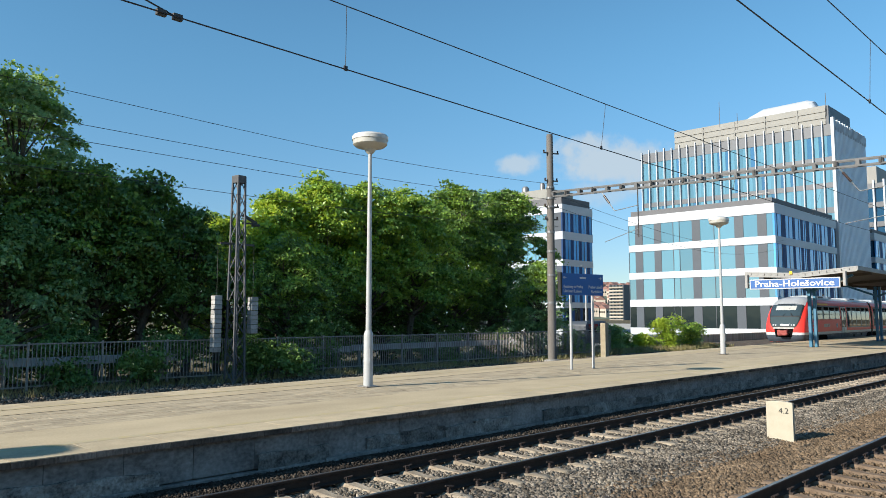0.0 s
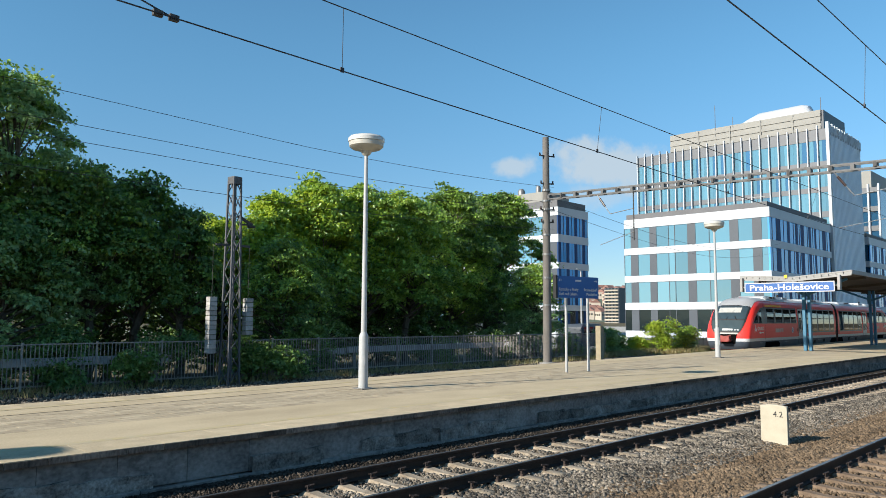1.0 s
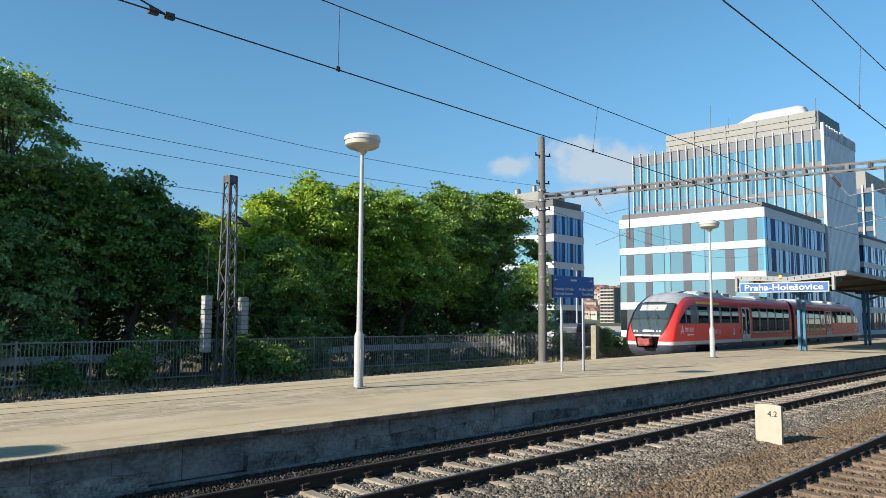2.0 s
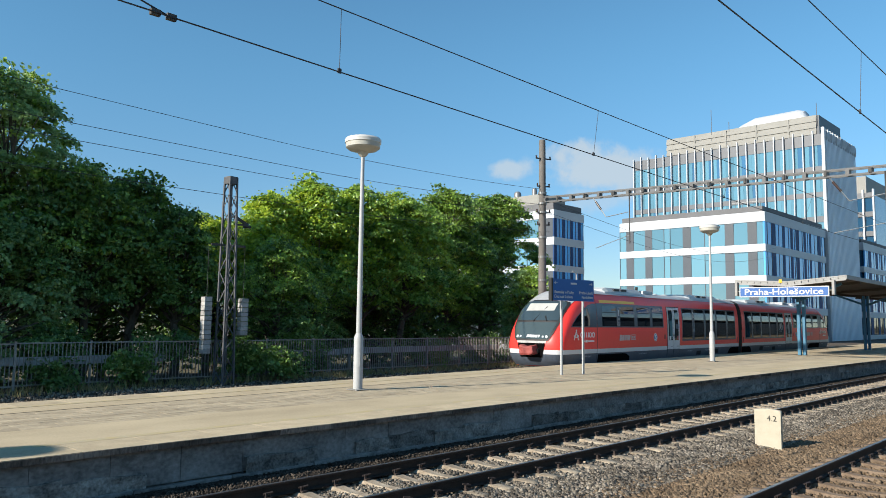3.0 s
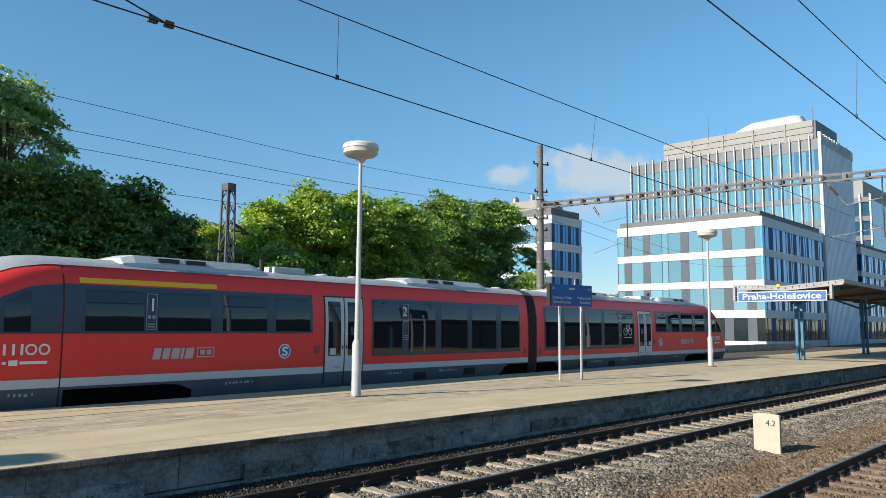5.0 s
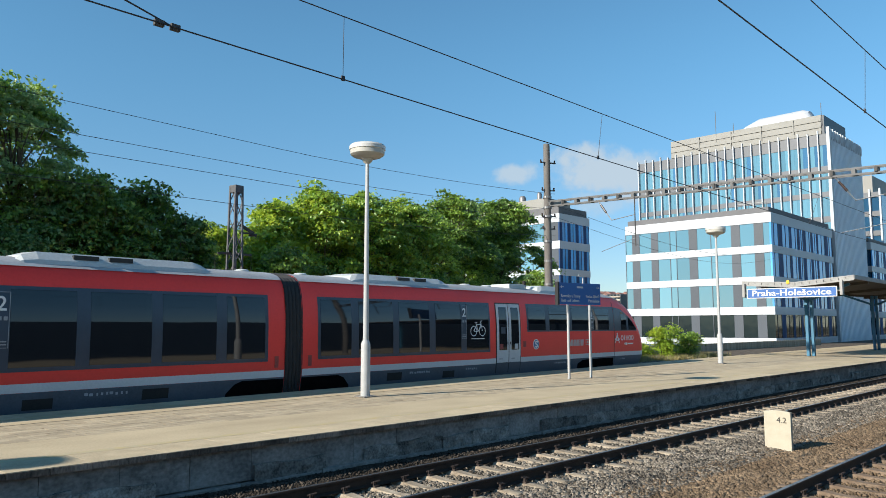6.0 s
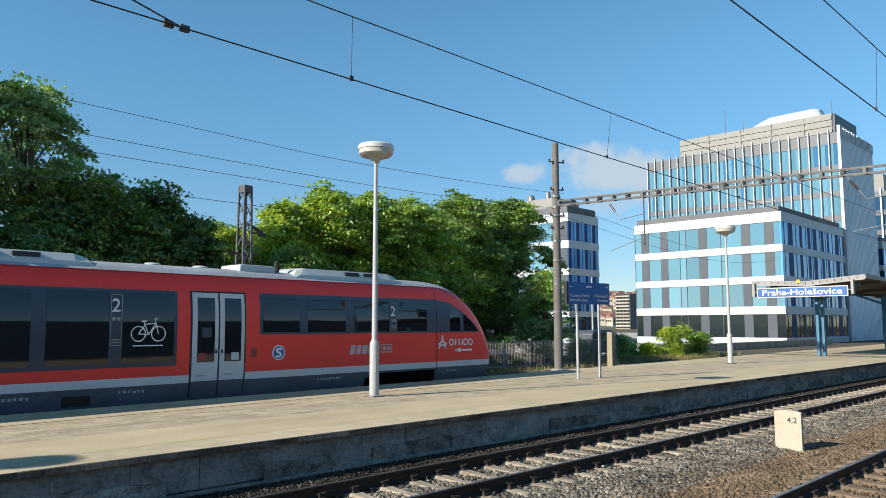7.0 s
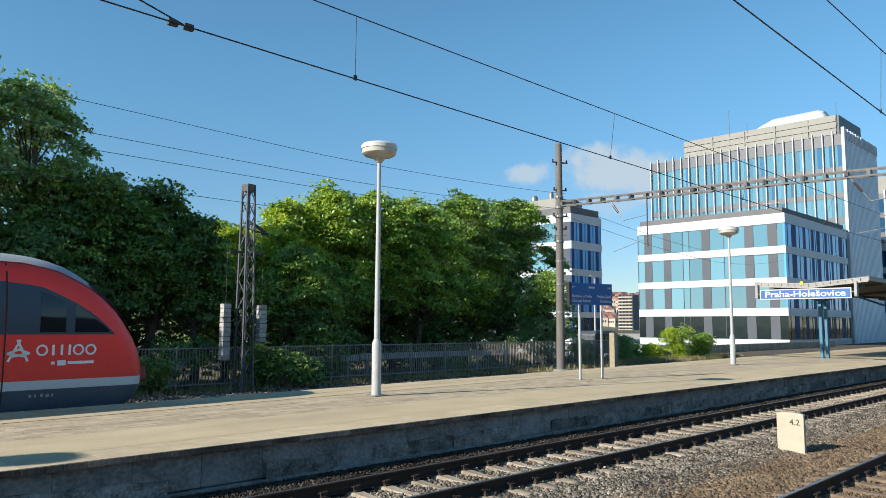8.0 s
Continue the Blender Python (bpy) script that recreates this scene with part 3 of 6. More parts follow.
def thing_sleeper(sl, cl):
    ob = solo("sleeper", sl, "weathered pale concrete sleeper bedded in ballast", "sleeper", "sleepers under the rails")
    for y in (-0.87, -0.635, 0.635, 0.87):
        part("rail_clip", cl, ob, at=pose(0, y, 0, 0, 0, 0 if y > 0 else 180))
    return ob


make_tracks()


# ---------------------------------------------------------------- the train
Z_W = [(0.30, 1.24), (0.42, 1.32), (0.95, 1.395), (1.30, 1.415), (2.20, 1.415), (2.70, 1.395), (3.15, 1.335), (3.40, 1.26), (3.55, 1.17), (3.66, 1.02), (3.74, 0.78), (3.79, 0.48), (3.81, 0.20), (3.815, 0.02)]
Z_N = [(0.3, 20.40), (0.42, 20.62), (0.65, 20.88), (0.9, 20.99), (1.25, 21.0), (1.56, 20.97), (1.93, 20.83), (2.45, 20.54), (2.75, 20.33), (3.05, 20.04), (3.24, 19.79), (3.4, 19.56), (3.55, 19.29), (3.66, 19.0), (3.74, 18.70), (3.79, 18.37), (3.81, 18.05), (3.815, 17.6)]
Z_L = [(0.30, 0.75), (1.25, 0.58), (1.93, 0.73), (2.75, 1.07), (3.24, 1.53), (3.55, 1.95), (3.815, 2.2)]
CAR0 = 0.28                                   # half of the gap that the bellows fill


def ramp(table, z):
    return float(np.interp(z, [a for a, _ in table], [b for _, b in table]))


def half_width(u, z):
    """Half the width of a car at u metres from the train's middle and at height z."""
    w, un, ln = ramp(Z_W, z), ramp(Z_N, z), ramp(Z_L, z)
    k = (u - (un - ln)) / ln
    if k <= 0:
        return w
    return w * max(0.0, 1 - k ** 3.0) ** (1 / 3.0)


def nose_u(y, z):
    """How far forward the nose lies at y from the middle."""
    w, un, ln = ramp(Z_W, z), ramp(Z_N, z), ramp(Z_L, z)
    k = min(1.0, abs(y) / w)
    return un - ln + ln * (1 - k ** 3.0) ** (1 / 3.0)


def car_shell():
    zs = [0.42, 0.6, 0.8, 0.95, 1.13, 1.4, 1.7, 2.0, 2.3, 2.6, 2.85, 3.05, 3.2, 3.32, 3.42, 3.5, 3.57, 3.63, 3.68, 3.72, 3.755, 3.78, 3.797, 3.807, 3.813]
    b = Build()
    rows = []
    for z in zs:
        w, un, ln = ramp(Z_W, z), ramp(Z_N, z), ramp(Z_L, z)
        half = [(CAR0 + (un - ln - CAR0) * i / 12, w) for i in range(13)]
        for i in range(1, 15):
            a = math.pi / 2 * i / 14
            half.append((un - ln + ln * math.sin(a) ** (2 / 3.0), w * math.cos(a) ** (2 / 3.0)))
        half[-1] = (un, 0.0)
        rows.append([(u, -y, z) for u, y in half] + [(u, y, z) for u, y in reversed(half[:-1])])
    b.grid(rows)
    n, w = len(zs), len(rows[0])
    b.f.append(tuple(i * w for i in range(n)) + tuple((n - 1 - i) * w + w - 1 for i in range(n)))
    b.f.append(tuple(range(w)))
    b.f.append(tuple((n - 1) * w + i for i in reversed(range(w))))
    return b


def side_patch(u0, u1, lo, hi, off, nu=1, nz=1, side=-1):
    """A sheet that lies on the car's side between two heights (numbers or functions of u)."""
    lo_f = lo if callable(lo) else (lambda u: lo)
    hi_f = hi if callable(hi) else (lambda u: hi)
    rows = []
    for j in range(nz + 1):
        r = []
        for i in range(nu + 1):
            u = u0 + (u1 - u0) * i / nu
            z = lo_f(u) + (hi_f(u) - lo_f(u)) * j / nz
            r.append((u, side * (half_width(u, z) + off), z))
        rows.append(r)
    return rows


def front_patch(z0, z1, yb, off, nz=8, ny=16):
    """A sheet on the nose between two heights, out to yb(z) on both sides."""
    rows = []
    for j in range(nz + 1):
        z = z0 + (z1 - z0) * j / nz
        y1 = yb(z) if callable(yb) else yb
        r = []
        for i in range(ny + 1):
            y = -y1 + 2 * y1 * i / ny
            k = off * 1.5
            r.append((nose_u(y, z) + off + k * 0.2, y * (1 + off * 0.6), z))
        rows.append(r)
    return rows


def rim(rows, b, depth):
    """Closes a sheet's border inwards, so that it is a panel with an edge."""
    edge = [(0, j) for j in range(len(rows[0]))] + [(i, len(rows[0]) - 1) for i in range(1, len(rows))] + \
           [(len(rows) - 1, j) for j in reversed(range(len(rows[0]) - 1))] + [(i, 0) for i in reversed(range(1, len(rows) - 1))]
    k = len(b.v)
    for i, j in edge:
        x, y, z = rows[i][j]
        b.v.append((x, y, z))
        b.v.append((x, y - depth * (1 if y > 0 else -1), z))
    n = len(edge)
    for q in range(n):
        r = (q + 1) % n
        b.f.append((k + 2 * q, k + 2 * r, k + 2 * r + 1, k + 2 * q + 1))


def panel_mesh(name, material, rows, depth=0.0, smooth=True):
    b = Build().grid(rows)
    if depth:
        rim(rows, b, depth)
    return b.mesh(name, material, smooth=smooth)


def curve_z(points):
    us, zs = [p[0] for p in points], [p[1] for p in points]
    return lambda u: float(np.interp(u, us, zs))


CAB_TOP = curve_z([(17.88, 3.14), (18.3, 3.10), (18.6, 3.05), (19.0, 2.87), (19.33, 2.70), (19.64, 2.50), (19.98, 2.21), (20.1, 2.09)])
ROOF_LINE = curve_z([(0, 3.54), (17.6, 3.56), (18.2, 3.555), (18.65, 3.48), (18.95, 3.41), (19.22, 3.29), (19.65, 3.06)])


def pillar_y(z):
    """Half the width of the dark windscreen at height z."""
    return ramp([(1.4, 0.70), (1.6, 0.87), (1.8, 0.97), (2.0, 1.04), (2.2, 1.09), (2.5, 1.12), (2.8, 1.14), (3.06, 1.14), (3.16, 1.08), (3.22, 0.92), (3.28, 0.6)], z)


PANES_HIGH = [(11.16, 12.33), (12.62, 13.97), (14.31, 15.72), (16.07, 17.42)]
PANES_BIG = [(0.94, 2.09), (2.39, 3.82), (4.09, 5.50), (5.80, 7.12), (7.42, 8.66)]


def make_car(train, s, first_class):
    """One car of the train. s: -1 leads, 1 follows (turned end for end)."""
    turn = pose(0, 0, 0) if s > 0 else Matrix.Scale(-1, 4, (1, 0, 0))

    def put(name, me, parent, label=""):
        if s < 0:
            me.transform(turn)
            me.flip_normals()
        return part(name, me, parent, label)

    body = put("car_body", car_shell().mesh("car_body", M["red"], smooth=True), train, "glossy red railcar body with sloping nose")

    # livery: pale stripe, grey skirt, grey roof
    def wrap(z, off, sd):
        """One line along the car's side and round its nose at height z."""
        w, un, ln = ramp(Z_W, z), ramp(Z_N, z), ramp(Z_L, z)
        row = [(CAR0 + 0.02 + (un - ln - CAR0 - 0.02) * i / 16, sd * (w + off), z) for i in range(17)]
        for i in range(1, 19):
            a = math.pi / 2 * i / 18 * 0.99
            row.append((un - ln + (ln + off) * math.sin(a) ** (2 / 3.0), sd * (w + off) * math.cos(a) ** (2 / 3.0), z))
        return row

    for sd in (-1, 1):
        for nm, lo, hi, off, m_, lab in (("stripe", 0.945, 1.13, 0.004, "stripe", "pale grey stripe"), ("skirt", 0.44, 0.943, 0.005, "skirt", "dark blue-grey skirt")):
            put(nm, panel_mesh(nm, M[m_], [wrap(z, off, sd) for z in np.linspace(lo, hi, 6)]), body, lab)
    for z0, z1, nm, m_ in ((0.44, 0.86, "front_skirt", "skirt"), (1.40, 1.50, "bumper_beam", "bumper")):
        put(nm, panel_mesh(nm, M[m_], front_patch(z0, z1, 0.95 if z0 < 1 else 0.72, 0.014, 3, 24)), body)
    # coupler recess: a flat black patch stands for the shade inside
    put("coupler_recess", panel_mesh("coupler_recess", M["void"], front_patch(0.80, 1.40, lambda z: ramp([(0.8, 0.55), (1.4, 0.67)], z), 0.022, 4, 24)), body, "flat black patch for the coupler recess's shade")
    # roof skin
    for sd in (-1, 1):
        rows = []
        for q in range(9):
            r = []
            for u in [CAR0 + 0.02, 4, 8, 12, 15, 16.5, 17.0, 17.3, 17.6, 17.8, 18.0, 18.2, 18.4, 18.6, 18.75, 18.9, 19.05, 19.2, 19.35, 19.5, 19.66]:
                z0 = ROOF_LINE(u)
                top = 3.815
                # at the nose the roof ends where the middle line does
                zt = float(np.interp(u, [b for _, b in reversed(Z_N)], [a for a, _ in reversed(Z_N)])) if u > 17.0 else top
                z = z0 + (zt - 0.002 - z0) * (1 - (1 - q / 8) ** 2)
                r.append((u, sd * (half_width(u, z) + 0.009), z + 0.012))
            rows.append(r)
        put("roof_skin", panel_mesh("roof_skin", M["train_roof"], rows), body, "dusty grey roof skin")
    # window bands and panes on both sides
    for sd in (-1, 1):
        put("window_band", panel_mesh("window_band", M["grey_band"], side_patch(11.06, 17.865, 2.075, 3.15, 0.007, 10, 5, sd)), body, "dark blue-grey window band")
        put("cab_band", panel_mesh("cab_band", M["grey_band"], side_patch(17.91, 20.1, 2.075, CAB_TOP, 0.007, 16, 6, sd)), body, "dark blue-grey band by the cab")
        put("window_band", panel_mesh("window_band", M["grey_band"], side_patch(0.84, 8.75, 1.37, 3.13, 0.007, 10, 6, sd)), body, "dark blue-grey window band")
        for a, c in PANES_HIGH:
            put("window_pane", panel_mesh("window_pane", M["train_glass"], side_patch(a, c, 2.13, 3.04, 0.013, 3, 5, sd), 0.008), body)
        for a, c in PANES_HIGH[1:2] + PANES_HIGH[3:]:
            put("window_bar", panel_mesh("window_bar", M["rubber"], side_patch(a + 0.03, c - 0.03, 2.745, 2.775, 0.018, 1, 1, sd), 0.006), body)
        for a, c in PANES_BIG:
            put("window_pane", panel_mesh("window_pane", M["train_glass"], side_patch(a, c, 1.46, 3.06, 0.013, 3, 6, sd), 0.008), body)
        put("cab_window", panel_mesh("cab_window", M["train_glass"], side_patch(18.54, 19.05, 2.12, lambda u: CAB_TOP(u) - 0.09, 0.013, 4, 5, sd), 0.008), body)
        put("cab_window", panel_mesh("cab_window", M["train_glass"], side_patch(19.24, 19.96, 2.12, lambda u: CAB_TOP(u) - 0.05, 0.013, 8, 4, sd), 0.008), body)
        if first_class and sd < 0:
            put("class_stripe", panel_mesh("class_stripe", M["yellow"], side_patch(14.12, 17.55, 3.185, 3.305, 0.010, 4, 1, sd)), body, "yellow first-class stripe")
        # double doors
        put("door_surround", panel_mesh("door_surround", M["rubber"], side_patch(9.09, 10.64, 0.60, 3.15, 0.008, 2, 8, sd)), body, "black door seal")
        for a, c in ((9.14, 9.84), (9.89, 10.59)):
            put("door_leaf", panel_mesh("door_leaf", M["door"], side_patch(a, c, 0.965, 3.11, 0.020, 2, 8, sd), 0.014), body, "pale grey door leaf")
            put("door_sill", panel_mesh("door_sill", M["skirt"], side_patch(a, c, 0.60, 0.955, 0.018, 2, 2, sd), 0.012), body)
            put("door_glass", panel_mesh("door_glass", M["train_glass"], side_patch(a + 0.13, c - 0.10, 1.42, 2.99, 0.026, 2, 6, sd), 0.008), body)
            first_leaf = a < 9.5
            put("door_notice", panel_mesh("door_notice", M["tarp" if first_leaf else "sign_white"], side_patch(a + (0.16 if first_leaf else 0.32), a + (0.36 if first_leaf else 0.54), 1.45, 1.64, 0.030, 1, 1, sd)), body, "small red notice" if first_leaf else "small white notice")
            put("door_notice", panel_mesh("door_notice", M["skirt_letter"], side_patch(a + 0.12, a + 0.34, 1.08, 1.12, 0.024, 1, 1, sd)), body, "small unreadable marking")
            if first_leaf:
                put("door_plate", panel_mesh("door_plate", M["grey_band"], side_patch(a + 0.24, a + 0.50, 2.02, 2.26, 0.030, 1, 1, sd)), body, "small dark plate in the door glass")
            put("door_button", panel_mesh("door_button", M["rubber"], side_patch(a + (0.62 if first_leaf else 0.03), a + (0.67 if first_leaf else 0.08), 1.62, 1.72, 0.026, 1, 1, sd)), body)
        put("emergency_hatch", panel_mesh("emergency_hatch", M["tarp"], side_patch(10.80, 10.98, 1.50, 1.72, 0.010, 1, 1, sd), 0.006), body, "small red hatch beside the door")
        # small red sensor box beside the bellows
        put("buffer_light", panel_mesh("buffer_light", M["tarp"], side_patch(0.50, 0.62, 1.20, 1.50, 0.012, 1, 2, sd), 0.008), body)
        # seam before the cab
        put("body_seam", panel_mesh("body_seam", M["rubber"], side_patch(17.872, 17.904, 0.45, 3.54, 0.0085, 1, 14, sd)), body)
        # bogie openings in the skirt, shade painted as black patches, wheels in them
        put("bogie_opening", panel_mesh("bogie_opening", M["void"], side_patch(14.75, 17.8, 0.44, lambda u: 0.885 - 0.16 * max(0, (15.2 - u)) / 0.45, 0.009, 8, 2, sd)), body, "flat black patch for the bogie opening's shade")
        put("bogie_opening", panel_mesh("bogie_opening", M["void"], side_patch(0.30, 2.05, 0.44, lambda u: 0.90 - 0.3 * max(0, (u - 1.75)) / 0.3, 0.009, 8, 2, sd)), body, "flat black patch for the bogie opening's shade")
        for a in ((3.6, 4.25, 0.62, 0.86), (6.2, 6.8, 0.58, 0.80)):
            put("skirt_hatch", panel_mesh("skirt_hatch", M["under"], side_patch(*a, 0.012, 1, 1, sd)), body)
    for u in (15.3, 17.15, 0.0):
        for sd in (-1, 1):
            if u == 0.0 and s > 0:
                continue
            w = Build()
            w.lathe([(0.39, -0.06), (0.39, 0.0), (0.365, 0.05), (0.30, 0.055), (0.12, 0.05), (0.10, 0.10), (0.06, 0.11)], 28)
            me = w.mesh("wheel", M["under"], smooth=True)
            me.transform(Matrix.Translation((u if u else 0.95, sd * 0.74, 0.385)) @ Euler((radians(90 * sd * -1), 0, 0)).to_matrix().to_4x4())
            put("wheel", me, body, "dirty steel wheel")
    for u in (16.2, 0.6):
        put("bogie_frame", Build().box(u - (1.5 if u > 5 else 0.55), u + (1.5 if u > 5 else 0.9), -1.05, 1.05, 0.26, 0.62).mesh("bogie_frame", M["under"], bevel=0.03), body)
    put("underfloor", Build().box(2.1, 14.2, -1.18, 1.18, 0.28, 0.5).mesh("underfloor", M["under"], bevel=0.03), body)
    put("floor_pan", Build().box(14.2, 20.6, -0.9, 0.9, 0.36, 0.5).mesh("floor_pan", M["under"], bevel=0.03), body)
    # windscreen, its lower panel, wiper, destination box and sun blind
    put("windscreen_frame", panel_mesh("windscreen_frame", M["rubber"], front_patch(1.50, 3.26, pillar_y, 0.022, 18, 24)), body, "black windscreen surround")
    put("windscreen", panel_mesh("windscreen", M["train_screen"], front_patch(2.36, 3.20, lambda z: pillar_y(z) - 0.09, 0.034, 10, 20)), body, "large raked windscreen")
    put("lower_screen", panel_mesh("lower_screen", M["lower_screen"], front_patch(1.58, 2.28, lambda z: pillar_y(z) - 0.09, 0.034, 8, 20)), body, "glazed panel below the windscreen")
    for y0, y1 in ((-0.40, -0.33), (-0.29, -0.20), (-0.16, 0.24)):
        rows = [[(nose_u(y, z) + 0.045, y, z) for y in np.linspace(y0, y1, 4)] for z in (1.64, 1.69, 1.745)]
        put("front_mark", panel_mesh("front_mark", M["letter"], rows, 0.004), body, "small white mark below the windscreen")
    put("sun_blind", panel_mesh("sun_blind", M["blind"], front_patch(2.78, 3.10, 0.70, 0.040, 3, 10)), body, "pale lowered sun blind")
    put("front_roof", panel_mesh("front_roof", M["train_roof"], front_patch(3.20, 3.79, lambda z: ramp([(3.16, 1.08), (3.22, 1.12), (3.3, 1.12), (3.4, 1.10), (3.5, 1.04), (3.6, 0.93), (3.7, 0.74), (3.79, 0.40)], z), 0.016, 18, 24)), body, "dusty grey roof above the windscreen")
    wb = Build()
    for y0, y1 in ((0.10, -0.30), (-0.55, -0.42)):
        a = Vector((nose_u(y0, 2.34) + 0.05, y0, 2.34))
        c = Vector((nose_u(y1, 2.95) + 0.05, y1, 2.95 if y0 > 0 else 2.55))
        if y0 < 0:
            c.x = nose_u(y1, 2.55) + 0.05
        wb.bar(a, c, 0.05, 0.03)
    put("wiper", wb.mesh("wiper", M["black"]), body, "black windscreen wiper")
    for sd in (-1, 1):
        for dy, r in ((0.72, 0.075), (0.56, 0.06)):
            h = Build().lathe([(r, 0), (r, 0.02), (r * 0.6, 0.035)], 16)
            me = h.mesh("headlight", M["lamp_lens"], smooth=True)
            z = 1.66
            me.transform(Matrix.Translation((nose_u(dy, z) + 0.02, sd * dy, z)) @ Euler((0, radians(80), 0)).to_matrix().to_4x4())
            put("headlight", me, body, "round headlight")
    # coupler in its faded red cover
    gear = Build()
    gear.tube((20.5, 0, 1.0), (21.2, 0, 1.05), 0.10, n=10)
    for gy in (-0.5, 0.5):
        gear.bar((20.8, gy * 0.8, 1.12), (21.12, gy * 0.75, 1.08), 0.10, 0.16)
        gear.bar((20.85, gy * 0.8, 0.95), (21.1, gy * 0.5, 0.92), 0.05, 0.05)
    put("coupler_gear", gear.mesh("coupler_gear", M["under"]), body, "dark coupler gear")
    c = Build().box(20.98, 21.44, -0.36, 0.36, 0.92, 1.30)
    me = c.mesh("coupler_cover", M["tarp"], bevel=0.09)
    bm = bmesh.new()
    bm.from_mesh(me)
    bmesh.ops.subdivide_edges(bm, edges=bm.edges, cuts=3, use_grid_fill=True)
    for v in bm.verts:
        v.co += noise.noise_vector(v.co * 2.6) * 0.07 + noise.noise_vector(v.co * 7.0) * 0.03
    bm.to_mesh(me)
    bm.free()
    put("coupler_cover", me, body, "faded red tarpaulin over the coupler")
    # roof gear
    for a, c, h in ((12.35, 16.65, 0.24), (2.3, 7.0, 0.22)):
        rows = []
        for u, k in ((a, 0.0), (a + 0.25, 0.75), (a + 0.5, 1.0), (c - 0.5, 1.0), (c - 0.2, 0.7), (c, 0.0)):
            rows.append([(u, y, 3.60 + z * k + 0.03) for y, z in ((-1.08, 0.0), (-1.04, h * 0.45), (-0.86, h + 0.06), (0, h + 0.09), (0.86, h + 0.06), (1.04, h * 0.45), (1.08, 0.0))])
        put("roof_unit", panel_mesh("roof_unit", M["roof_unit"], rows, smooth=False), body, "pale grey roof equipment cover")
        for q in (0.45, 0.62):
            u = a + (c - a) * q
            put("roof_grille", Build().bar((u, -0.97, 3.60 + h * 0.75 + 0.055), (u + 0.55, -0.97, 3.60 + h * 0.75 + 0.055), 0.10, 0.10).mesh("roof_grille", M["black"]), body)
    for u in (1.0, 8.6, 9.9):
        put("roof_dome", Build().lathe([(0.20, 3.70), (0.20, 3.82), (0.16, 3.85), (0.06, 3.86)], 16, (u, -0.35)).mesh("roof_dome", M["roof_unit"], smooth=True), body)
    put("exhaust", Build().tube((12.2, -0.5, 3.7), (12.2, -0.5, 4.12), 0.07, n=10).mesh("exhaust", M["under"]), body, "stubby dark exhaust pipe")
    put("exhaust_box", Build().box(10.85, 11.95, -0.75, 0.2, 3.72, 3.94).mesh("exhaust_box", M["roof_unit"], bevel=0.05), body)

    # lettering on the side that shows: u runs right to left on the leading car
    def letters(txt, u, z, size, m_, shear=0.0, bold=0.0, align="LEFT", lab=""):
        me = text_mesh(txt, size, M[m_], 0.004, align, shear, bold)
        me.transform(Matrix.Translation((s * u, -(half_width(u, z) + 0.022), z)))
        part("lettering", me, body, lab or "painted lettering")

    def flip(a, c):
        return c if s < 0 else a

    word = Build()
    ur = s * flip(14.12, 15.84)
    for i, wv in enumerate((0.19, 0.18, 0.21, 0.07, 0.22)):
        x0_ = ur + (0.0, 0.24, 0.46, 0.71, 0.82)[i]
        k_ = len(word.v)
        word.v += [(x0_ + dx + (0.05 if zz > 1.6 else 0), yy_, zz) for yy_ in (-1.436, -1.428) for dx, zz in ((0, 1.47), (wv, 1.47), (wv, 1.73), (0, 1.73))]
        word.f += [tuple(k_ + q for q in f_) for f_ in ((0, 1, 2, 3), (7, 6, 5, 4), (0, 4, 5, 1), (1, 5, 6, 2), (2, 6, 7, 3), (3, 7, 4, 0))]
    part("product_mark", word.mesh("product_mark", M["pale_letter"]), body, "row of faded slanted blocks")
    frame_b = Build()
    ub = flip(15.59, 14.45)
    frame_b.v, frame_b.f = [], []
    for x0, x1, z0, z1 in ((-0.24, 0.24, 1.49, 1.52), (-0.24, 0.24, 1.71, 1.74), (-0.24, -0.21, 1.52, 1.71), (0.21, 0.24, 1.52, 1.71), (-0.15, -0.02, 1.555, 1.675), (0.03, 0.16, 1.555, 1.675)):
        frame_b.box(s * ub + x0, s * ub + x1, -1.445, -1.438, z0, z1)
    part("operator_mark", frame_b.mesh("operator_mark", M["pale_letter"]), body, "small framed mark in faded paint")
    letters("1" if first_class else "2", 15.98 if s < 0 else 15.77, 2.60, 0.42, "letter", 0.0, 0.004)
    letters("2", 7.40 if s < 0 else 7.16, 2.62, 0.42, "letter", 0.0, 0.004)
    # thin frames with small unreadable rows under the class numbers
    for uc, z0, z1 in ((15.90, 2.16, 3.00), (7.27, 1.86, 3.00)):
        fr = Build()
        y_ = -1.434
        xc = s * uc
        for x0_, x1_, za_, zb_ in ((-0.13, 0.13, z1 - 0.012, z1), (-0.13, 0.13, z0, z0 + 0.012), (-0.13, -0.118, z0, z1), (0.118, 0.13, z0, z1), (-0.09, 0.09, z0 + 0.06, z0 + 0.085), (-0.09, 0.09, z0 + 0.12, z0 + 0.145), (-0.09, -0.02, z1 - 0.58, z1 - 0.50), (0.02, 0.09, z1 - 0.58, z1 - 0.50)):
            fr.box(xc + x0_, xc + x1_, y_ - 0.003, y_ + 0.003, za_, zb_)
        part("class_frame", fr.mesh("class_frame", M["skirt_letter"]), body, "thin pale frame round the class number")
    # round blue badge with a pale winding stroke
    ud = 12.02 if s < 0 else 11.66
    bd = Build().lathe([(0.20, 0), (0.20, 0.006)], 28)
    me = bd.mesh("badge_ring", M["letter"])
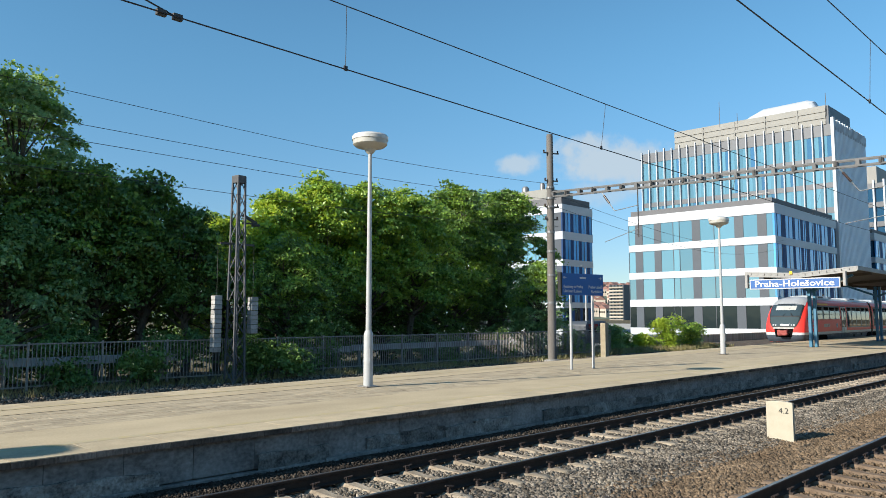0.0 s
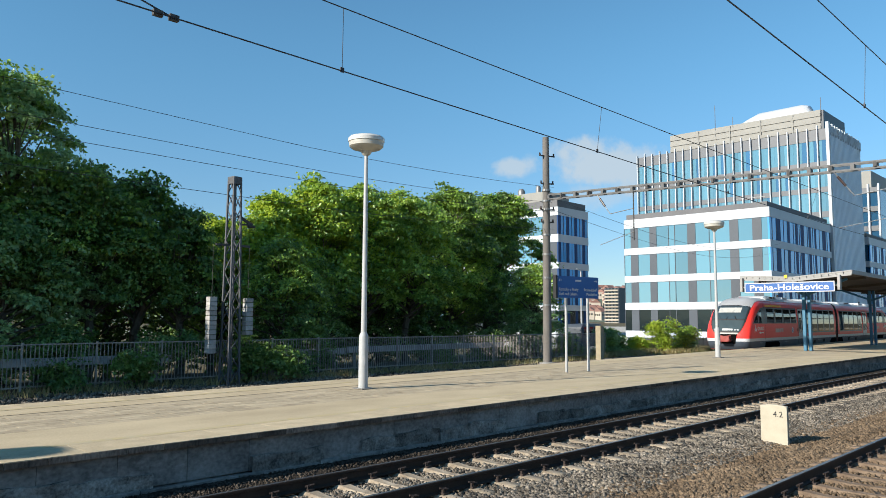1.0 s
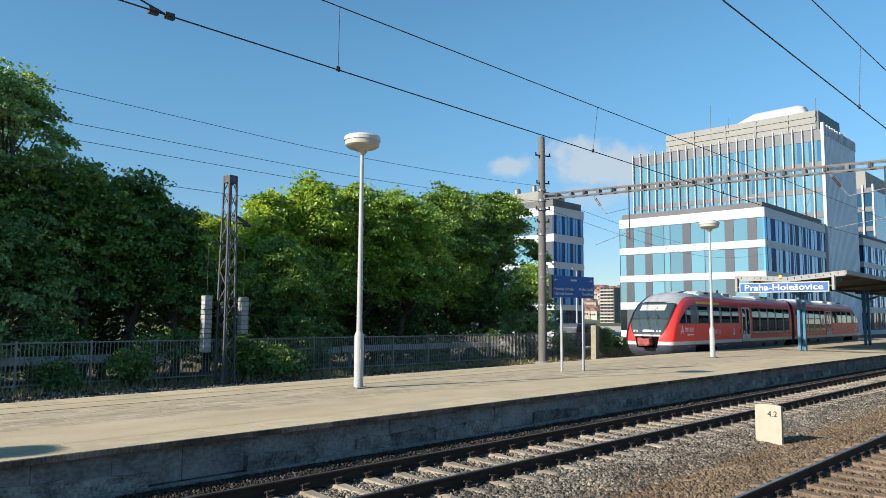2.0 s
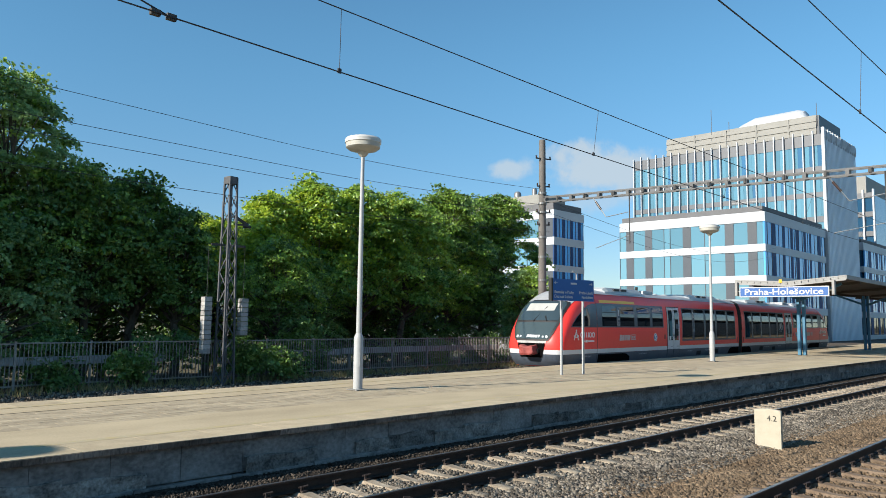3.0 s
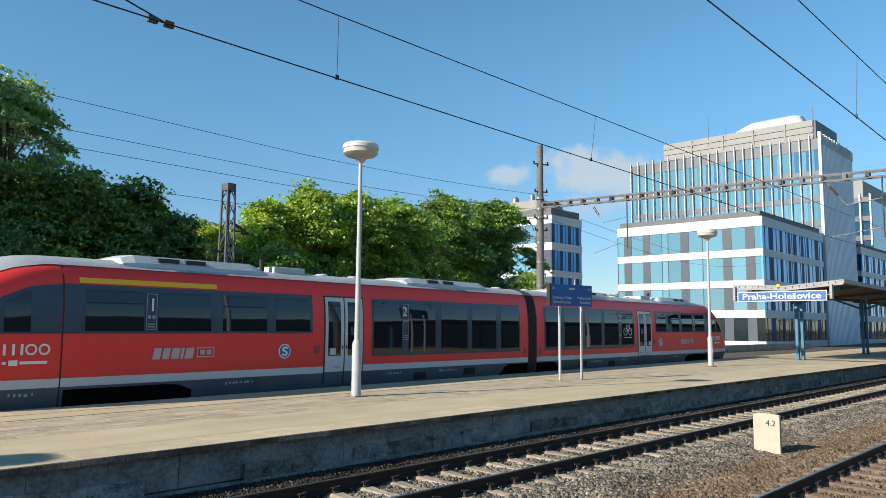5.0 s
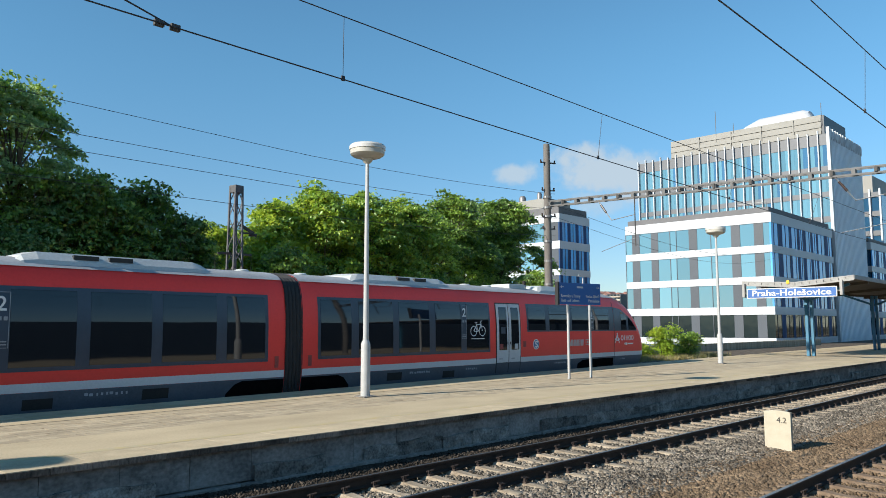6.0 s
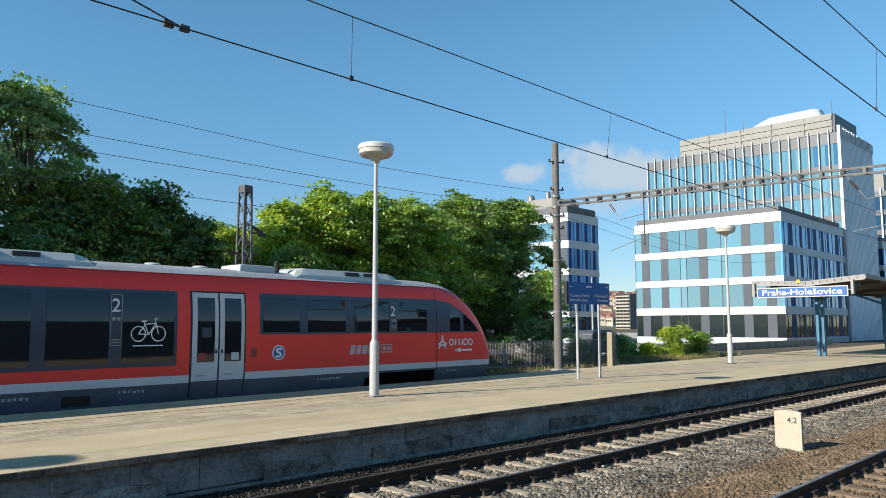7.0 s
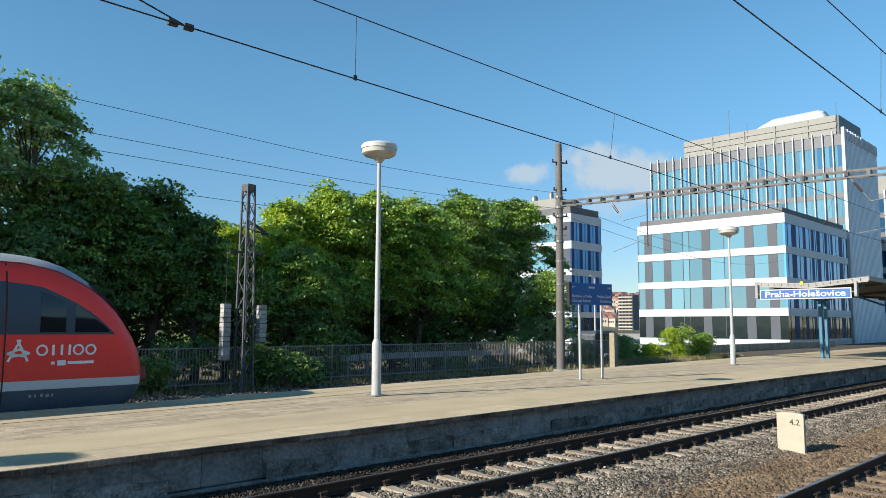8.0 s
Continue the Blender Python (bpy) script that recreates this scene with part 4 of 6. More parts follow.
    pl = Matrix.Translation((s * ud, -1.418, 1.59)) @ Euler((radians(90), 0, 0)).to_matrix().to_4x4()
    me.transform(pl)
    part("badge_ring", me, body, "white ring of a round badge")
    me = Build().lathe([(0.168, 0), (0.168, 0.011)], 28).mesh("badge_disc", M["badge"])
    me.transform(pl)
    part("badge_disc", me, body, "round blue badge")
    wv_ = Build()
    pts_ = [(0.09, 0.10), (0.02, 0.125), (-0.06, 0.10), (-0.075, 0.05), (-0.03, 0.015), (0.04, -0.02), (0.075, -0.06), (0.05, -0.11), (-0.02, -0.125), (-0.09, -0.10)]
    for (xa_, za_), (xb_, zb_) in zip(pts_, pts_[1:]):
        wv_.bar((s * ud + xa_, -1.434, 1.59 + za_ * 0.85), (s * ud + xb_, -1.434, 1.59 + zb_ * 0.85), 0.006, 0.055)
    part("badge_stroke", wv_.mesh("badge_stroke", M["letter"]), body, "pale winding stroke")
    # operator's mark: a star of three strokes and a plain word-shaped row of loops
    ua = flip(17.96, 19.87)
    lg = Build()
    cx, cz = s * ua + 0.19, 1.73

    def stroke(x0, z0, x1, z1, w=0.045):
        u_ = abs((x0 + x1) / 2)
        y_ = -(half_width(u_, (z0 + z1) / 2) + 0.012)
        lg.bar((x0, -(half_width(abs(x0), z0) + 0.010), z0), (x1, -(half_width(abs(x1), z1) + 0.010), z1), 0.008, w)

    for x0, z0, x1, z1 in ((-0.19, -0.20, 0.03, 0.24), (0.18, -0.20, -0.03, 0.24), (-0.21, -0.04, 0.15, -0.10), (0.21, -0.04, -0.15, -0.10), (-0.21, -0.04, 0.02, 0.05), (0.21, -0.04, 0.0, 0.05)):
        stroke(cx + x0, cz + z0, cx + x1, cz + z1)
    xs0 = cx + 0.34
    for x0_, kind_ in ((0.11, "ring"), (0.33, "bar"), (0.50, "bar"), (0.66, "bar"), (0.84, "ring"), (1.10, "ring")):
        if kind_ == "bar":
            stroke(xs0 + x0_, 1.64, xs0 + x0_, 1.86, 0.05)
        else:
            for q in range(12):
                a0, a1 = 2 * math.pi * q / 12, 2 * math.pi * (q + 1) / 12
                rd = 0.10
                stroke(xs0 + x0_ + rd * math.cos(a0), 1.75 + rd * math.sin(a0), xs0 + x0_ + rd * math.cos(a1), 1.75 + rd * math.sin(a1), 0.04)
    for xo, wl in ((0.30, 0.07), (0.42, 0.17), (0.63, 0.54)):
        stroke(xs0 + xo, 1.48, xs0 + xo + wl, 1.48, 0.06 if xo != 0.42 else 0.11)
    part("operator_mark", lg.mesh("operator_mark", M["letter"]), body, "white operator's mark on the nose")
    if s > 0:
        bk = Build()
        bx, bz = 8.03, 2.12
        for x in (-0.24, 0.24):
            for i in range(16):
                a0, a1 = 2 * math.pi * i / 16, 2 * math.pi * (i + 1) / 16
                bk.bar((bx + x + 0.17 * math.cos(a0), -1.436, bz + 0.17 * math.sin(a0)), (bx + x + 0.17 * math.cos(a1), -1.436, bz + 0.17 * math.sin(a1)), 0.006, 0.025)
        for x0, z0, x1, z1 in ((-0.24, 0, -0.08, 0.22), (-0.08, 0.22, 0.16, 0.24), (0.0, -0.02, -0.12, 0.28), (0.0, -0.02, 0.17, 0.24), (-0.24, 0, 0.0, -0.02), (0.24, 0, 0.14, 0.34), (0.14, 0.34, 0.22, 0.36), (-0.18, 0.29, -0.05, 0.29), (-0.36, -0.27, 0.36, -0.27)):
            bk.bar((bx + x0, -1.436, bz + z0), (bx + x1, -1.436, bz + z1), 0.006, 0.025)
        part("bicycle_sign", bk.mesh("bicycle_sign", M["letter"]), body, "white bicycle pictogram")
    # small stencilled rows on the skirt, too small to read
    nb = Build()
    rng = random.Random(5 + s)
    for u0_, n_ in ((4.6, 9), (7.4, 6), (13.0, 8), (18.4, 5)):
        for i in range(n_):
            u_ = u0_ + 0.11 * i
            z_ = 0.82 + rng.uniform(-0.01, 0.01)
            wv = rng.uniform(0.03, 0.09)
            y_ = -(half_width(u_, z_) + 0.012)
            nb.box(min(s * u_, s * (u_ + wv)), max(s * u_, s * (u_ + wv)), y_ - 0.002, y_ + 0.004, z_ - 0.03, z_ + 0.03)
    part("stencil_row", nb.mesh("stencil_row", M["skirt_letter"]), body, "small unreadable stencilled marks")
    return body


def make_train():
    M["bumper"] = mat("bumper_grey", (0.42, 0.42, 0.41), (0.32, 0.32, 0.31), 0.5, scale=2, fine=20, bump=0.02)
    M["blind"] = mat("pale_blind", (0.46, 0.46, 0.43), (0.38, 0.38, 0.36), 0.7, scale=3, fine=30, bump=0.05)
    # black for the recesses: their inner shade as a colour
    M["void"] = mat("recess_shade_black", (0.007, 0.006, 0.006), (0.004, 0.004, 0.004), 0.95, scale=5, fine=40, bump=0.0, spec=0.02)
    M["lower_screen"] = glass_mat("pale_front_glazing", (0.055, 0.075, 0.075), 0.05, 1.8, 0.01)
    M["train_screen"] = glass_mat("train_windscreen", (0.032, 0.048, 0.054), 0.04, 1.85, 0.01)
    M["lamp_lens"] = mat("lamp_lens", (0.5, 0.51, 0.52), (0.4, 0.41, 0.42), 0.15, scale=10, fine=60, bump=0.0)
    M["badge"] = mat("badge_blue", (0.02, 0.10, 0.28), (0.02, 0.16, 0.36), 0.4, scale=3, fine=20, bump=0.0)
    M["skirt_letter"] = mat("skirt_lettering", (0.34, 0.36, 0.38), (0.28, 0.30, 0.32), 0.5, scale=5, fine=30, bump=0.0)
    M["roof_unit"] = mat("roof_unit_grey", (0.50, 0.53, 0.52), (0.38, 0.40, 0.40), 0.5, scale=1.2, fine=20, bump=0.03)
    train = thing("diesel_train", "red two-car diesel train with pale stripe passing the platform", "train")
    make_car(train, -1, True)
    make_car(train, 1, False)
    # bellows between the cars
    rows = []
    n = 11
    prof = [(sg * (ramp(Z_W, z) + 0.012), z + (0.012 if z > 3.4 else 0)) for sg, z in [(-1, q) for q in (0.45, 0.9, 1.3, 2.2, 2.7, 3.15, 3.4, 3.55, 3.66, 3.74, 3.79)] + [(0, 3.815)] + [(1, q) for q in (3.79, 3.74, 3.66, 3.55, 3.4, 3.15, 2.7, 2.2, 1.3, 0.9, 0.45)]]
    for i in range(n):
        x = -CAR0 - 0.02 + (2 * CAR0 + 0.04) * i / (n - 1)
        k = 0.965 if i % 2 else 1.0
        rows.append([(x, y * k, 0.5 + (z - 0.5) * (k * 0.5 + 0.5)) for y, z in prof])
    part("bellows", panel_mesh("bellows", M["rubber"], rows, smooth=False), train, "black folded rubber gangway bellows")
    return train


diesel_train = make_train()


def train_at(t):
    """The train's middle along its track, in metres."""
    return 78.692 - 10.1591 * t - 0.1304 * t * t - 0.00469 * t ** 3


def train_pose(t):
    d = train_at(t)
    a = radians(ALPHA)
    return pose(d * math.cos(a), far_track(0) + d * math.sin(a), 0, 0, 0, ALPHA)


def motions():
    walk(diesel_train, [(0.25 * i, train_pose(0.25 * i)) for i in range(33)])


# ---------------------------------------------------------------- things on the platform
def make_lamp_post():
    ob = thing("platform_lamp", "tall pale grey lamp post with round cream head on the platform", "lamp post", "lamps along the platform")
    b = Build().lathe([(0.118, 0.0), (0.118, 1.27), (0.105, 1.33), (0.068, 1.40)], 20)
    part("lower_tube", b.mesh("lower_tube", M["lamp_post"], smooth=True), ob)
    b = Build().lathe([(0.072, 1.35), (0.058, 4.0), (0.046, 5.92)], 16)
    part("upper_tube", b.mesh("upper_tube", M["lamp_post"], smooth=True), ob)
    b = Build().box(-0.20, 0.20, -0.20, 0.20, 0.0, 0.025)
    part("foot_plate", b.mesh("foot_plate", M["concrete"], bevel=0.01), ob, "worn concrete foot plate")
    b = Build().box(-0.05, 0.05, -0.120, -0.112, 0.6, 0.95)
    part("service_door", b.mesh("service_door", M["lamp_post"]), ob)
    b = Build().lathe([(0.05, 5.86), (0.10, 5.90), (0.15, 5.98), (0.36, 6.04), (0.435, 6.10), (0.445, 6.22)], 32)
    part("diffuser", b.mesh("diffuser", M["lamp_head"], smooth=True), ob, "cream plastic lamp bowl")
    b = Build().lathe([(0.462, 6.215), (0.465, 6.30), (0.43, 6.345), (0.28, 6.385), (0.05, 6.39)], 32)
    part("lid", b.mesh("lid", M["lamp_lid"], smooth=True), ob, "white lid with a raised rim")
    return ob


lamp = make_lamp_post()
lamp.matrix_world = pose(12.27, 14.40, TOP)
for lx, ly in ((-8.8, 13.85), (34.15, 14.90)):
    copy_thing(lamp, pose(lx, ly, TOP))


def make_direction_board():
    ob = thing("direction_board", "blue direction board with white writing on two thin posts", "sign", at=pose(0, 0, 0))
    p1, p2 = Vector((20.85, 14.21, TOP)), Vector((21.86, 14.02, TOP))
    for p in (p1, p2):
        part("post", Build().tube(p, p + Vector((0, 0, 2.75)), 0.045, n=12).mesh("post", M["lamp_post"], smooth=True), ob, "thin pale grey post")
    c = (p1 + p2) / 2
    d = (p2 - p1).normalized()
    ang = math.degrees(math.atan2(d.y, d.x))
    m = pose(c.x - 0.02, c.y, TOP + 2.80, 0, 0, ang)
    part("board", Build().box(-0.98, 0.98, -0.085, -0.025, -0.36, 0.36).mesh("board", M["sign_blue"], bevel=0.006), ob, "blue enamel board", m)
    part("board_back", Build().box(-1.06, -0.99, -0.12, 0.02, -0.38, 0.38).mesh("board_back", M["black"]), ob, "black end cap", m)
    part("board_edge", Build().box(-0.985, -0.965, -0.095, -0.02, -0.37, 0.37).mesh("board_edge", M["sign_white"]), ob, "white edge", m)
    for txt, x, z, al, sz in (("Roztoky u Prahy", -0.90, -0.12, "LEFT", 0.135), ("\u00dast\u00ed nad Labem", -0.90, -0.27, "LEFT", 0.135), ("Praha-Libe\u0148", 0.92, -0.12, "RIGHT", 0.135), ("Pardubice", 0.92, -0.27, "RIGHT", 0.135), ("sever", 0.0, 0.18, "CENTER", 0.10)):
        if txt == "sever":
            me = Build().box(-0.14, 0.14, -0.093, -0.086, 0.19, 0.25).mesh("writing_bar", M["sign_white"])
            part("writing_bar", me, ob, "unreadable white writing", m)
            continue
        me = text_mesh(txt, sz, M["sign_white"], 0.004, al, 0, 0.002)
        me.transform(Matrix.Translation((x, -0.089, z)))
        part("lettering", me, ob, "white lettering", m)
    for sx in (-1, 1):
        a = Build()
        a.bar((sx * 0.90, -0.09, 0.22), (sx * 0.76, -0.09, 0.22), 0.004, 0.02)
        a.bar((sx * 0.90, -0.09, 0.22), (sx * 0.85, -0.09, 0.26), 0.004, 0.02)
        a.bar((sx * 0.90, -0.09, 0.22), (sx * 0.85, -0.09, 0.18), 0.004, 0.02)
        part("arrow", a.mesh("arrow", M["sign_white"]), ob, "white arrow", m)


make_direction_board()


def make_km_stone():
    ob = thing("kilometre_stone", "cream painted kilometre stone standing in the ballast", "marker stone", at=pose(16.22, 5.91, -0.30))
    b = Build()
    w, h = 0.27, 0.84
    top = [(-w, h - 0.02), (-w * 0.5, h), (0, h + 0.008), (w * 0.5, h), (w, h - 0.02)]
    sec = [(-w, 0.0), (w, 0.0)] + list(reversed(top))
    b.extrude(sec, -0.05, 0.05)
    part("slab", b.mesh("slab", M["km"], bevel=0.012), ob)
    me = text_mesh("4.2", 0.165, M["black"], 0.004, "CENTER")
    me.transform(Matrix.Translation((-0.054, -0.09, 0.60)) @ Euler((0, 0, radians(-90))).to_matrix().to_4x4())
    part("numerals", me, ob, "black painted numerals")


make_km_stone()


def make_canopy():
    ob = thing("platform_canopy", "butterfly platform roof on blue steel columns", "canopy", kind="structure")
    x0, x1 = 44.0, 190.0
    yl, yr, yv = 17.7, 11.75, 14.75
    zl, zr, zv = 4.76, 4.86, 4.60
    for k, (ya, yb, za, zb) in enumerate(((yl, yv, zl, zv), (yv, yr, zv, zr))):
        b = Build()
        b.v = [(x, y + FAR * 0.5 * (x - x0), z) for x in (x0 + 0.12, x1) for y, z in ((ya, za), (yb, zb), (yb, zb + 0.06), (ya, za + 0.06))]
        b.f = [(0, 1, 5, 4), (3, 2, 6, 7), (0, 3, 7, 4), (1, 2, 6, 5), (0, 1, 2, 3), (4, 5, 6, 7)]
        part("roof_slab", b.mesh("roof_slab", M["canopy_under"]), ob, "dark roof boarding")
        # pale end boards with little gaps between them
        e = Build()
        e.bar((x0, ya, za + 0.10), (x0, yb, zb + 0.10), 0.06, 0.07)
        e.bar((x0, ya, za - 0.10), (x0, yb, zb - 0.10), 0.06, 0.10)
        part("end_board", e.mesh("end_board", M["canopy"]), ob, "pale weathered end board")
        for i in range(8):
            f_ = (i + 0.5) / 8
            y, z = ya + (yb - ya) * f_, za + (zb - za) * f_
            part("end_slat", Build().box(x0 - 0.02, x0 + 0.03, y - 0.17, y + 0.17, z - 0.05, z + 0.07).mesh("end_slat", M["canopy"]), ob)
        r = Build()
        for i in range(12):
            x = x0 + 3 + i * 8
            sh = FAR * 0.5 * (x - x0)
            r.bar((x, ya + sh, za - 0.10), (x, yb + sh, zb - 0.14), 0.12, 0.16)
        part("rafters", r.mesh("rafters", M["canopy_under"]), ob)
        g = Build()
        yo = ya if k == 0 else yb
        zo = za if k == 0 else zb
        g.bar((x0, yo, zo + 0.03), (x1, yo + FAR * 0.5 * (x1 - x0), zo + 0.03), 0.08, 0.22)
        part("edge_board", g.mesh("edge_board", M["canopy"]), ob, "pale edge board")
    for i in range(10):
        x = 45.9 + i * 15.0
        y = 14.68 + FAR * 0.5 * (x - 45.9)
        for dx, dy in ((-0.13, 0.10), (0.13, -0.10)):
            c = Build().box(x + dx - 0.12, x + dx + 0.12, y + dy - 0.08, y + dy + 0.08, TOP, 4.45)
            part("column", c.mesh("column", M["blue_post"], bevel=0.012), ob, "blue painted steel column")
        a = Build()
        a.bar((x, y, 3.75), (x, y + 2.2, 4.62), 0.10, 0.14)
        a.bar((x, y, 3.75), (x, y - 2.2, 4.62), 0.10, 0.14)
        part("bracket", a.mesh("bracket", M["blue_post"]), ob)
    # yellow notice on the end board
    part("notice", Build().box(x0 - 0.08, x0 - 0.05, 15.04, 15.2, 4.66, 4.84).mesh("notice", M["yellow"]), ob, "small yellow notice")


make_canopy()


def make_name_board():
    ob = thing("station_name_board", "blue station name board with white letters under the canopy", "sign", at=pose(43.75, 14.95, 4.14, -1.4, 0, -90))
    part("panel", Build().box(-2.42, 2.42, 0.0, 0.08, -0.285, 0.285).mesh("panel", M["sign_white"], bevel=0.01), ob, "white board edge")
    part("face", Build().box(-2.37, 2.37, -0.006, 0.0, -0.235, 0.235).mesh("face", M["sign_blue"]), ob, "blue board face")
    me = text_mesh("Praha-Hole\u0161ovice", 0.47, M["sign_white"], 0.006, "CENTER", 0, 0.010)
    w = max(v.co.x for v in me.vertices) - min(v.co.x for v in me.vertices)
    me.transform(Matrix.Diagonal((4.25 / w, 1, 1, 1)))
    me.transform(Matrix.Translation((0, -0.012, -0.15)))
    part("lettering", me, ob, "white lettering")
    for x in (-2.62, 2.62):
        part("bracket", Build().box(x - 0.07, x + 0.07, 0.0, 0.30, -0.2, 0.60).mesh("bracket", M["canopy"], bevel=0.01), ob, "pale hanger")
        part("hanger", Build().bar((x, 0.05, 0.05), (x * 0.9, 0.05, 0.05), 0.04, 0.04).mesh("hanger", M["canopy"]), ob)


make_name_board()


# ---------------------------------------------------------------- overhead line
def make_overhead():
    mx, my = 31.33, 22.5
    mast = thing("concrete_mast", "tall brown-grey round concrete overhead line mast", "mast", at=pose(mx, my, -0.05))
    part("shaft", Build().lathe([(0.225, 0), (0.22, 1.0), (0.165, 11.6), (0.155, 11.75), (0.02, 11.78)], 20).mesh("shaft", M["mast"], smooth=True), mast)
    part("collar", Build().lathe([(0.42, 0.0), (0.42, 0.16), (0.27, 0.20)], 16).mesh("collar", M["concrete"]), mast, "concrete foot collar")
    for z in (3.0, 4.4, 5.6, 6.6, 7.9, 8.35, 8.9):
        part("clamp", Build().lathe([(0.225, z), (0.225, z + 0.10)], 16).mesh("clamp", M["steel"]), mast, "steel clamp band")
    for z, w in ((10.75, 0.42), (9.3, 0.32), (7.95, 0.36), (7.3, 0.3)):
        a = Build().bar((-w, 0.1, z), (w, -0.25, z), 0.06, 0.06)
        part("crossarm", a.mesh("crossarm", M["dark_steel"]), mast, "short steel crossarm")
        for sx in (-1, 1):
            part("insulator", Build().lathe([(0.03, z), (0.05, z + 0.05), (0.03, z + 0.09), (0.05, z + 0.13), (0.02, z + 0.16)], 10, (sx * w * 0.9, 0.1 if sx < 0 else -0.22)).mesh("insulator", M["insulator"]), mast, "brown insulator")
    # portal beam across the tracks
    pb = thing("portal_beam", "long pale grey lattice portal beam across the tracks", "beam", at=pose(0, 0, 0))
    a, c = Vector((mx + 0.05, my - 0.2, 8.55)), Vector((mx + 0.4, -1.2, 7.97))
    for dz, dx in ((0.12, -0.12), (0.12, 0.12), (-0.12, -0.12), (-0.12, 0.12)):
        part("chord", Build().bar(a + Vector((dx, 0, dz)), c + Vector((dx, 0, dz)), 0.05, 0.07).mesh("chord", M["beam"]), pb, "pale grey chord")
    n = 30
    for i in range(n + 1):
        p = a.lerp(c, i / n)
        part("batten", Build().box(p.x - 0.15, p.x + 0.15, p.y - 0.07, p.y + 0.07, p.z - 0.09, p.z + 0.09).mesh("batten", M["beam"]), pb)
        if i % 2:
            part("bolt_plate", Build().box(p.x - 0.19, p.x - 0.165, p.y - 0.045, p.y + 0.045, p.z - 0.09, p.z + 0.11).mesh("bolt_plate", M["dark_steel"]), pb)
    copy_thing(mast, pose(mx + 0.4, -1.4, -0.45))
    # drop brackets that hold the wires under the beam
    for yb in (18.9, 8.32, 3.3):
        hb = thing("drop_bracket", "hanging registration bracket with brown insulators under the portal beam", "bracket", "brackets under the portal beam")
        z0 = a.z + (c.z - a.z) * (a.y - yb) / (a.y - c.y) - 0.13
        x = a.x + (c.x - a.x) * (a.y - yb) / (a.y - c.y) - 0.12
        y1 = yb + 0.55
        part("stay", Build().tube((x, y1, z0), (x, y1 - 0.7, z0 - 1.0), 0.022, n=8).mesh("stay", M["steel"]), hb)
        part("stay_insulator", Build().tube((x, y1 - 0.14, z0 - 0.2), (x, y1 - 0.42, z0 - 0.6), 0.05, n=10).mesh("stay_insulator", M["insulator"]), hb, "brown ribbed insulator")
        part("drop_tube", Build().tube((x, yb - 1.4, z0), (x, yb - 1.4, z0 - 2.35), 0.028, n=8).mesh("drop_tube", M["dark_steel"]), hb)
        part("arm", Build().tube((x, yb - 1.4, z0 - 0.85), (x, y1 - 0.7, z0 - 1.0), 0.018, n=8).mesh("arm", M["steel"]), hb)
        part("steady_arm", Build().tube((x, yb - 1.4, z0 - 1.95), (x, yb + (0.42 if yb > 5 else 0.28), 5.87), 0.015, n=8).mesh("steady_arm", M["steel"]), hb)
    # contact and carrying wires over the two near tracks
    for yc, zc, zm in ((8.32, 5.85, 6.79), (3.29, 5.85, 6.90)):
        w = thing("overhead_wires", "dark copper contact wire hung from a carrying wire", "overhead wire", "overhead wires")
        cw = Build()
        bends = [(-60.0, yc + 0.2), (-29.0, yc + 0.3), (0.0, yc - 0.1 if yc > 5 else yc - 0.12), (31.4, yc + 0.42 if yc > 5 else yc + 0.28), (62.0, yc - 0.2), (200.0, yc)]
        for (xa, ya), (xb, yb) in zip(bends, bends[1:]):
            cw.tube((xa, ya, zc), (xb, yb, zc), 0.0095, n=6, caps=False)
        part("contact_wire", cw.mesh("contact_wire", M["wire"]), w)
        part("carrying_wire", Build().tube((-60, yc, zm), (200, yc, zm), 0.0085, n=6).mesh("carrying_wire", M["wire"]), w)
        for i in range(-6, 24):
            x = 6.62 + 7.0 * i + (0.1 if yc < 5 else 0)
            yd = float(np.interp(x, [p[0] for p in bends], [p[1] for p in bends]))
            part("dropper", Build().tube((x, yd, zc), (x, yc, zm), 0.005, n=5).mesh("dropper", M["wire"]), w)
            part("wire_clip", Build().box(x - 0.03, x + 0.03, yd - 0.012, yd + 0.012, zc - 0.02, zc + 0.05).mesh("wire_clip", M["wire"]), w)
        if yc > 5:
            j = Build()
            j.tube((3.1, yc, zc + 0.25), (4.0, yc, zc + 0.02), 0.01, n=6)
            part("feeder_tail", j.mesh("feeder_tail", M["wire"]), w)
            for x in (3.85, 4.05):
                part("wire_clamp", Build().box(x - 0.06, x + 0.06, yc - 0.03, yc + 0.03, zc - 0.03, zc + 0.05).mesh("wire_clamp", M["dark_steel"], bevel=0.01), w)
    # line wires along the far side
    for k, (za, zb, y) in enumerate(((8.82, 8.62, 22.5), (7.92, 7.84, 22.6), (7.38, 7.33, 22.4), (6.45, 6.42, 22.5))):
        pts = []
        for i in range(41):
            x = -30 + i * 1.55
            z = za + (zb - za) * (x - 7) / 9 if x < 16 else zb
            if x >= 16:
                z = zb + (x - 16) ** 2 * 0.0021
            pts.append((x, y, z))
        b = Build()
        for p, q in zip(pts, pts[1:]):
            b.tube(p, q, 0.009, n=5, caps=False)
        solo("line_wire", b.mesh("line_wire", M["wire"]), "thin dark line wire strung along the far side", "wire", "line wires")
    for z0, y0, z1 in ((8.55, 22.3, 7.2), (7.9, 22.2, 6.3)):
        b = Build()
        pts = [Vector((mx, y0, z0)).lerp(Vector((95, 33.0, z1 + 4.5)), i / 20) for i in range(21)]
